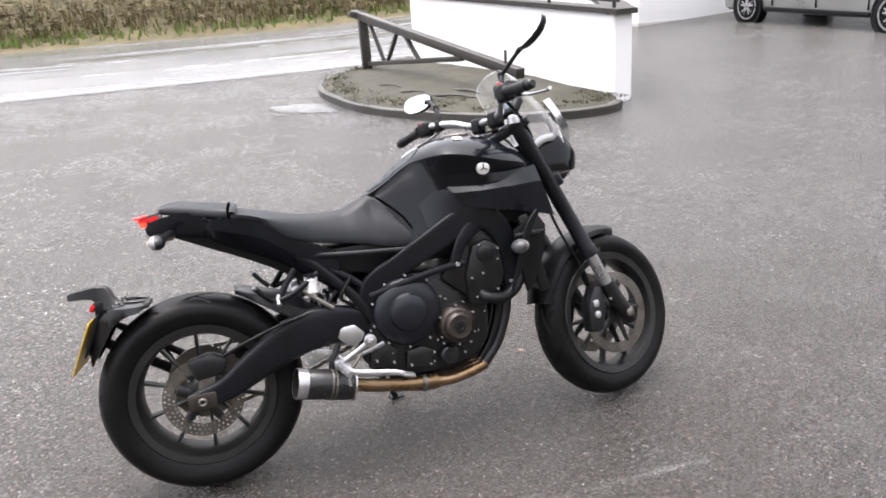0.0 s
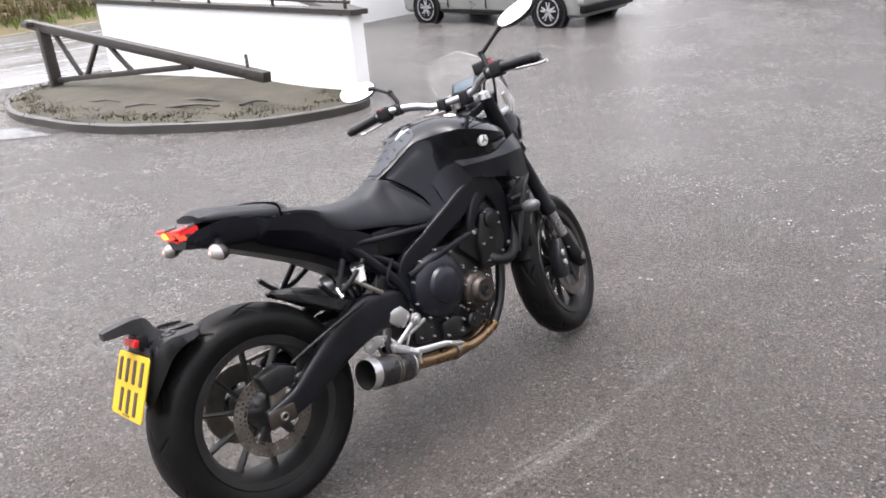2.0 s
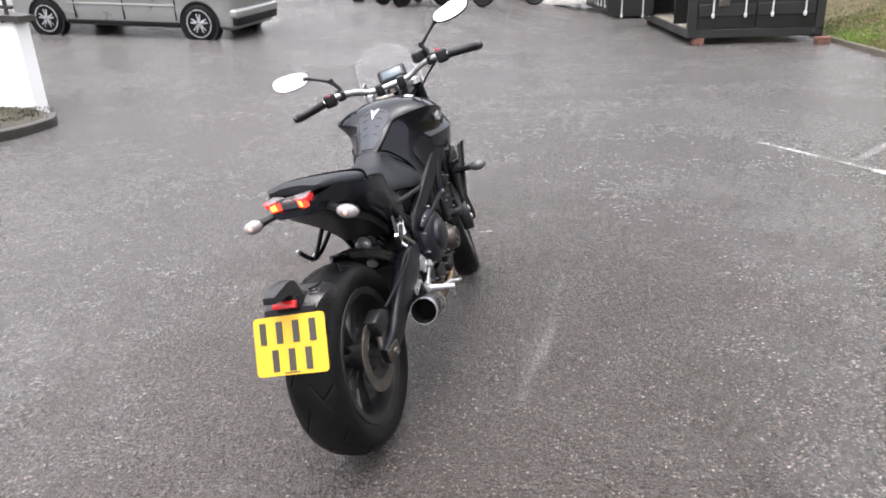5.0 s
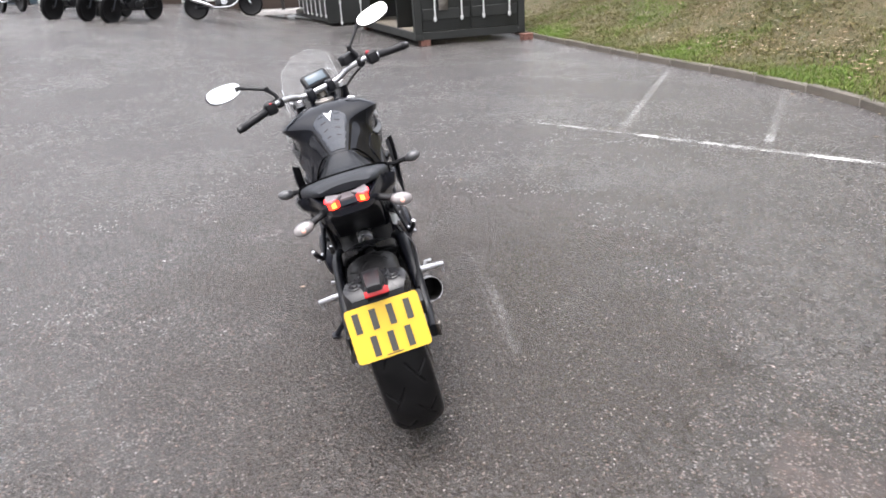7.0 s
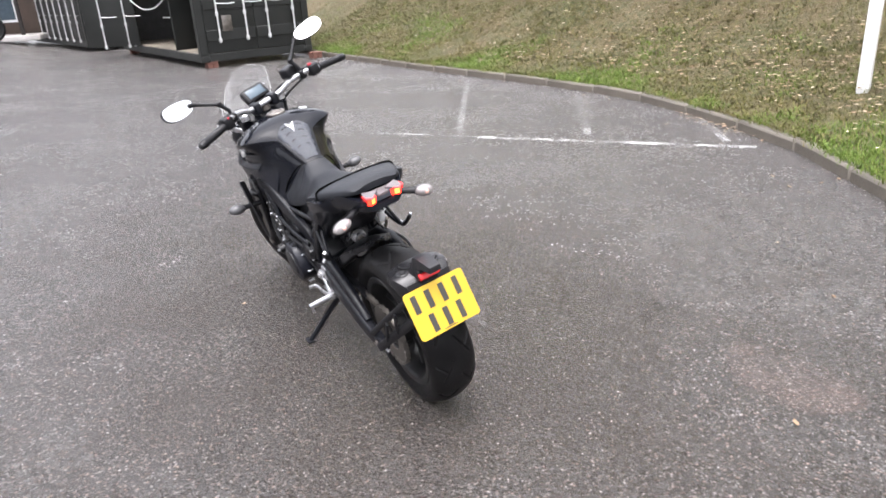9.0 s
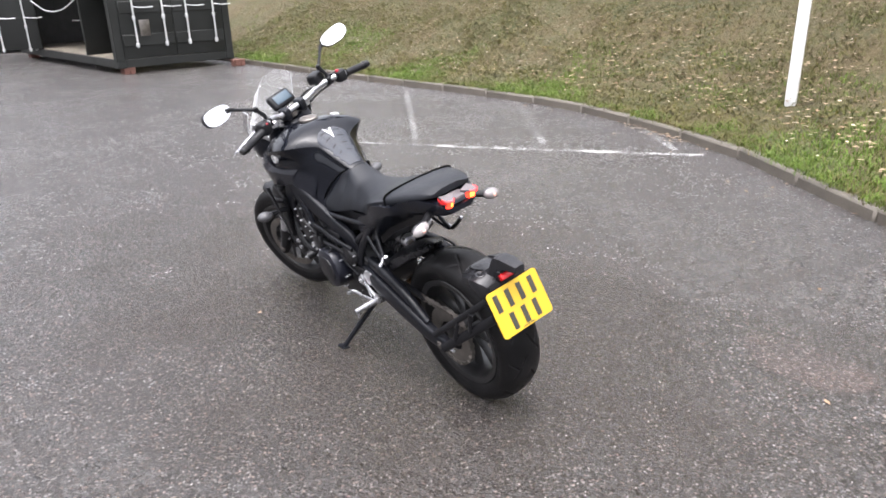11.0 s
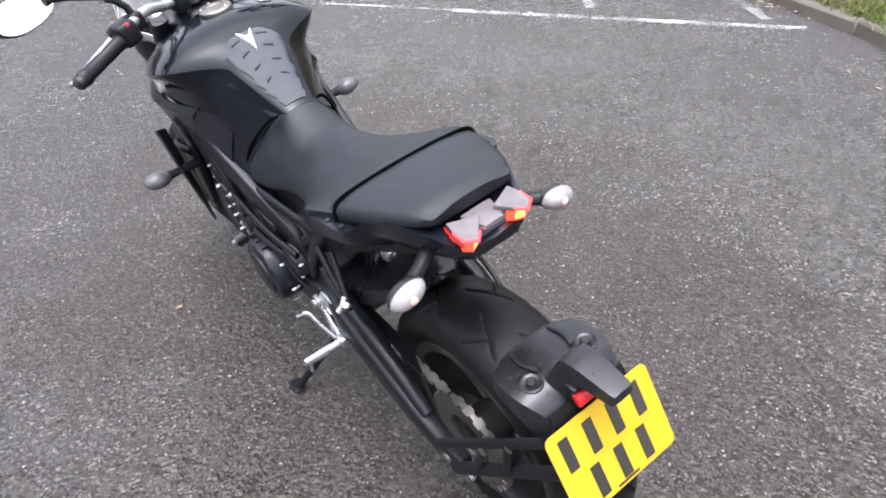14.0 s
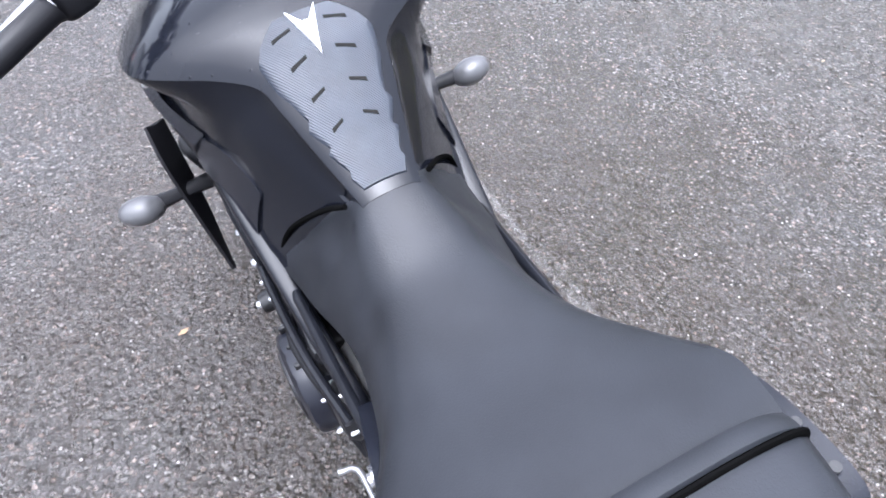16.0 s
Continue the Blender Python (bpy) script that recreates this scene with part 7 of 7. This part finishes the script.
part("joint_bolt", bolts([(0.93, 0.208, 0.418), (0.885, 0.165, 0.455), (0.905, 0.168, 0.475)], 0.010, 0.007, "y", 8), "bolt", joint)
part("cable_duct", tube([(0.80, 0.15, 0.52), (0.74, 0.175, 0.535), (0.66, 0.17, 0.53), (0.58, 0.15, 0.50)], 0.009, 10, 5), "plastic", case)
pump = part("pump_cover", lathe([(0.118, 0.05), (0.15, 0.048), (0.162, 0.04), (0.166, 0.025), (0.166, 0)], (0.595, 0, 0.505), "y", 28), "engine", case)
part("cover_bolt", bolts([(0.595 + 0.047 * math.cos(a), 0.152, 0.505 + 0.047 * math.sin(a)) for a in np.arange(5) * 1.257 + 0.4], 0.0048, 0.006, "y", 8), "bolt", pump)
part("casing_bolt", bolts([(x, 0.13, z) for x, z in ((0.56, 0.36), (0.60, 0.315), (0.66, 0.285), (0.80, 0.30), (0.87, 0.345), (0.90, 0.40), (0.82, 0.52), (0.66, 0.545), (0.86, 0.47))], 0.0048, 0.008, "y", 8), "bolt", case)
part("oil_pipe", tube([(0.80, 0.135, 0.50), (0.83, 0.16, 0.53), (0.88, 0.165, 0.56), (0.93, 0.172, 0.60)], 0.007, 8, 5), "engine", case)
part("banjo_bolt", bolts([(0.80, 0.142, 0.50), (0.93, 0.18, 0.60), (0.87, 0.172, 0.43)], 0.008, 0.008, "y", 6), "bolt", case)
part("sprocket_cover", slab([(0.49, 0.34), (0.60, 0.33), (0.63, 0.40), (0.60, 0.46), (0.50, 0.46)], 0.118, 0.15, 0.012), "plastic", case)
part("starter_box", block((0.12, 0.06, 0.07), (0.70, 0.13, 0.565), 0.012), "engine", case)
part("inner_panel", slab([(0.98, 0.80), (1.14, 0.81), (1.16, 0.74), (1.10, 0.70), (1.0, 0.72)], -0.15, 0.15, 0.01), "plastic", bike)
part("throttle_bodies", block((0.12, 0.26, 0.08), (0.80, 0, 0.665), 0.02), "plastic", bike)
part("coolant_hose", tube([(0.915, -0.135, 0.50), (0.935, -0.172, 0.478), (0.99, -0.180, 0.470), (1.045, -0.165, 0.50), (1.075, -0.15, 0.56), (1.085, -0.14, 0.60)], 0.019, 14, 5), "plastic", bike, "black coolant hose")
part("left_hose", tube([(0.86, 0.15, 0.44), (0.95, 0.17, 0.45), (1.04, 0.16, 0.5), (1.09, 0.14, 0.6)], 0.015, 12, 5), "plastic", bike)
for p in ([(0.62, 0.14, 0.60), (0.66, 0.16, 0.55), (0.62, 0.165, 0.48), (0.56, 0.15, 0.42)], [(0.86, 0.16, 0.62), (0.82, 0.17, 0.56), (0.86, 0.165, 0.5)], [(0.5, -0.13, 0.52), (0.46, -0.15, 0.56), (0.50, -0.15, 0.62)]):
    part("wire", tube(p, 0.006, 7, 5), "plastic", bike)
rad = part("radiator", block((0.035, 0.36, 0.27), Matrix.Translation((1.115, 0, 0.60)) @ pose(0, 0, 0, 0, -12, 0), 0.006), "engine", bike, "black radiator")
bm = bmesh.new()
for k in range(26):
    block((0.002, 0.33, 0.003), Matrix.Translation((1.115, 0, 0.60)) @ pose(0, 0, 0, 0, -12, 0) @ Matrix.Translation((-0.019, 0, -0.12 + 0.0096 * k)), 0, 1, bm)
part("cooling_fins", bm, "steel", rad)
part("fan", lathe([(0, 0.1), (0.03, 0.098), (0.035, 0.06), (0.035, 0)], (1.06, 0, 0.60), "x", 28), "plastic", rad)
for s in (1, -1):
    out = [(1.045, 0.685), (1.135, 0.735), (1.165, 0.69), (1.15, 0.60), (1.105, 0.50), (1.075, 0.47), (1.06, 0.56)]
    part("radiator_side", slab(out, 0.165 * s, 0.188 * s, 0.008), "plastic", rad, "black radiator side cover")
    back = 0.0 if s > 0 else 0.035
    lines = [[(1.075 + back, 0.240 * s, 0.752), (1.035 + back, 0.239 * s, 0.70), (1.0 + back, 0.230 * s, 0.60), (0.968 + back, 0.219 * s, 0.49)],
             [(1.088 + back, 0.226 * s, 0.742), (1.058 + back, 0.226 * s, 0.69), (1.018 + back, 0.221 * s, 0.592), (0.971 + back, 0.2175 * s, 0.488)],
             [(1.108, 0.212 * s, 0.735), (1.085, 0.211 * s, 0.68), (1.042, 0.211 * s, 0.583), (0.975 + back, 0.216 * s, 0.486)]]
    part("side_blade", facets(lines, 0.006 * s), "plastic", rad, "black pointed side blade", True, 25)
    part("horn_bracket", tube([(1.05, 0.185 * s, 0.665), (1.11, 0.2 * s, 0.668), (1.15, 0.19 * s, 0.672)], [(0.012, 0.012), (0.014, 0.014), (0.006, 0.006)], 10, 4), "plastic", rad)

# exhaust
for k, y in enumerate((-0.085, 0.0, 0.085)):
    run = [(0.99, y, 0.555), (1.03, y, 0.50), (1.02, y * 0.9 - 0.01, 0.40), (0.975, y * 0.75 - 0.03, 0.30), (0.915, y * 0.55 - 0.055, 0.238), (0.90, y * 0.52 - 0.062, 0.229), (0.80, y * 0.35 - 0.085, 0.212), (0.70, -0.11, 0.216)]
    head = part("header_pipe", tube(run[:6], 0.0185, 14, 6), "engine", bike, "dark header pipe")
    part("lower_pipe", tube(run[4:], 0.0188, 14, 6), "bronze", head, "heat-stained lower pipe")
part("link_pipe", tube([(0.74, -0.105, 0.214), (0.66, -0.118, 0.222), (0.56, -0.136, 0.244), (0.46, -0.152, 0.271)], [0.028, 0.024, 0.021, 0.022], 16, 5), "bronze", bike, "heat-stained link pipe")
part("pipe_clamp", tube([(0.70, -0.112, 0.217), (0.685, -0.114, 0.219)], 0.03, 16), "steel", bike)
ma, mb = np.array((0.280, -0.178, 0.321)), np.array((0.478, -0.150, 0.266))
mv = mb - ma


def on_muffler(f):
    return tuple(ma + mv * f)


bm = tube([on_muffler(f) for f in (0.14, 0.15, 0.83, 0.86, 0.9)], [0.0465, 0.048, 0.048, 0.044, 0.034], 32, 1)
outlet = [f for f in bm.faces if len(f.verts) > 8 and (f.calc_center_median() - Vector(on_muffler(0.14))).length < 0.02]
bmesh.ops.delete(bm, geom=outlet, context="FACES_ONLY")
muf = part("silencer", bm, "carbon", bike, "short black silencer")
bm = bmesh.new()
rings = []
way = Vector(mv).normalized()
u = way.cross(Vector((0, 0, 1))).normalized()
v = way.cross(u)
for f, r in ((0.145, 0.0485), (0.0, 0.0485), (-0.010, 0.0477), (-0.009, 0.046), (0.02, 0.0445), (0.47, 0.041)):
    c = Vector(on_muffler(f))
    rings.append([c + u * r * math.cos(a) + v * r * math.sin(a) for a in np.arange(36) * 2 * math.pi / 36])
skin(bm, rings[:4], caps=False)
part("end_cap", bm, "silver", muf, "bright polished end cap")
part("bore", skin(bmesh.new(), rings[3:], caps=False), "bore", muf, "sooty outlet")
bm = bmesh.new()
bm.faces.new([bm.verts.new(p) for p in rings[-1]])
part("baffle", bm, "bore", muf)
for f in (0.50, 0.56, 0.86):
    part("band", tube([on_muffler(f), on_muffler(f + 0.025)], 0.0497, 32), "steel" if f < 0.8 else "silver", muf)
part("silencer_stay", tube([on_muffler(0.6), (0.40, -0.155, 0.36), (0.43, -0.14, 0.41)], (0.004, 0.012), 8, 3, (0, 1, 0)), "engine", muf)

# footrests, pedals, stand
for s in (1, -1):
    out = [(0.413, 0.447), (0.429, 0.463), (0.489, 0.464), (0.518, 0.431), (0.505, 0.41), (0.482, 0.391), (0.46, 0.401)]
    pl = part("footrest_plate", slab(out, 0.140 * s, 0.152 * s, 0.005), "silver", bike, "silver footrest plate")
    part("arm_eye", lathe([(0.142 * s, 0.021), (0.158 * s, 0.021), (0.160 * s, 0.018), (0.160 * s, 0)], (0.53, 0, 0.404), "y", 20), "silver", pl)
    part("eye_bolt", lathe([(0.158 * s, 0.011), (0.165 * s, 0.011), (0.167 * s, 0.008), (0.167 * s, 0)], (0.53, 0, 0.404), "y", 8), "bolt", pl)
    part("hanger", tube([(0.524, 0.152 * s, 0.398), (0.475, 0.156 * s, 0.374), (0.428, 0.16 * s, 0.352)], [(0.006, 0.011), (0.006, 0.008), (0.008, 0.010)], 12, 3, (0, 1, 0)), "silver", pl)
    part("second_arm", tube([(0.575, 0.142 * s, 0.386), (0.50, 0.148 * s, 0.366), (0.416, 0.15 * s, 0.35)], [(0.005, 0.008), (0.005, 0.007), (0.008, 0.01)], 10, 3, (0, 1, 0)), "silver", pl)
    part("pivot_block", block((0.034, 0.03, 0.03), (0.422, 0.158 * s, 0.350), 0.006), "silver", pl)
    peg = part("footrest", tube([(0.418, 0.16 * s, 0.351), (0.425, 0.2 * s, 0.346), (0.439, 0.262 * s, 0.337)], [(0.013, 0.009), (0.014, 0.010), (0.011, 0.008)], 10, 3), "silver", pl, "silver folding footrest")
    part("feeler", tube([(0.437, 0.254 * s, 0.335), (0.437, 0.256 * s, 0.303)], 0.0045, 8), "silver", peg)
    part("heel_guard", slab([(0.318, 0.412), (0.37, 0.408), (0.408, 0.396), (0.405, 0.382), (0.37, 0.372), (0.33, 0.362), (0.318, 0.376)], 0.146 * s, 0.152 * s, 0.002), "silver", pl)
    part("guard_bolt", bolts([(0.338, 0.154 * s, 0.386), (0.39, 0.154 * s, 0.388)], 0.006, 0.005, "y", 8), "bolt", pl)
part("master_cylinder", tube([(0.40, -0.135, 0.375), (0.425, -0.132, 0.43), (0.44, -0.13, 0.475)], [0.009, 0.012, 0.010], 12, 3), "steel", bike, "rear brake master cylinder")
pedal = part("brake_pedal", tube([(0.425, -0.168, 0.345), (0.46, -0.175, 0.318), (0.53, -0.19, 0.306), (0.59, -0.2, 0.298), (0.63, -0.205, 0.284)], [(0.008, 0.014), (0.007, 0.012), (0.007, 0.011), (0.007, 0.010), (0.008, 0.008)], 12, 4, (0, 1, 0)), "silver", bike, "silver brake pedal")
part("pedal_pad", block((0.04, 0.034, 0.010), Matrix.Translation((0.628, -0.214, 0.288)) @ pose(0, 0, 0, 0, 18, 0), 0.003), "silver", pedal)
part("pedal_spring", tube([(0.46, -0.162, 0.33), (0.50, -0.15, 0.37)], 0.005, 8), "steel", pedal)
part("pedal_link", tube([(0.455, -0.16, 0.333), (0.425, -0.14, 0.375)], 0.0045, 8), "bolt", pedal)
part("gear_lever", tube([(0.45, 0.165, 0.335), (0.53, 0.17, 0.33), (0.59, 0.175, 0.335), (0.60, 0.205, 0.338)], [(0.006, 0.009)] * 4, 10, 4, (0, 1, 0)), "silver", bike, "silver gear lever")
part("gear_rod", tube([(0.47, 0.16, 0.345), (0.53, 0.15, 0.43)], 0.005, 8), "silver", bike)
stand = part("side_stand", tube([(0.56, 0.105, 0.255), (0.60, 0.17, 0.18), (0.645, 0.252, 0.085), (0.655, 0.268, 0.064)], [0.014, 0.012, 0.011, 0.012], 12, 4), "frame", bike, "black side stand holding up the motorcycle")
bm = block((0.055, 0.035, 0.008), (0, 0, 0), 0.003)
bm.transform(Matrix.Translation((0.662, 0.272, 0.0625)) @ pose(0, 0, 0, 12, 0, 0))
part("stand_foot", bm, "frame", stand)
part("stand_spring", tube([(0.55, 0.13, 0.27), (0.60, 0.185, 0.19)], 0.006, 8), "steel", stand)
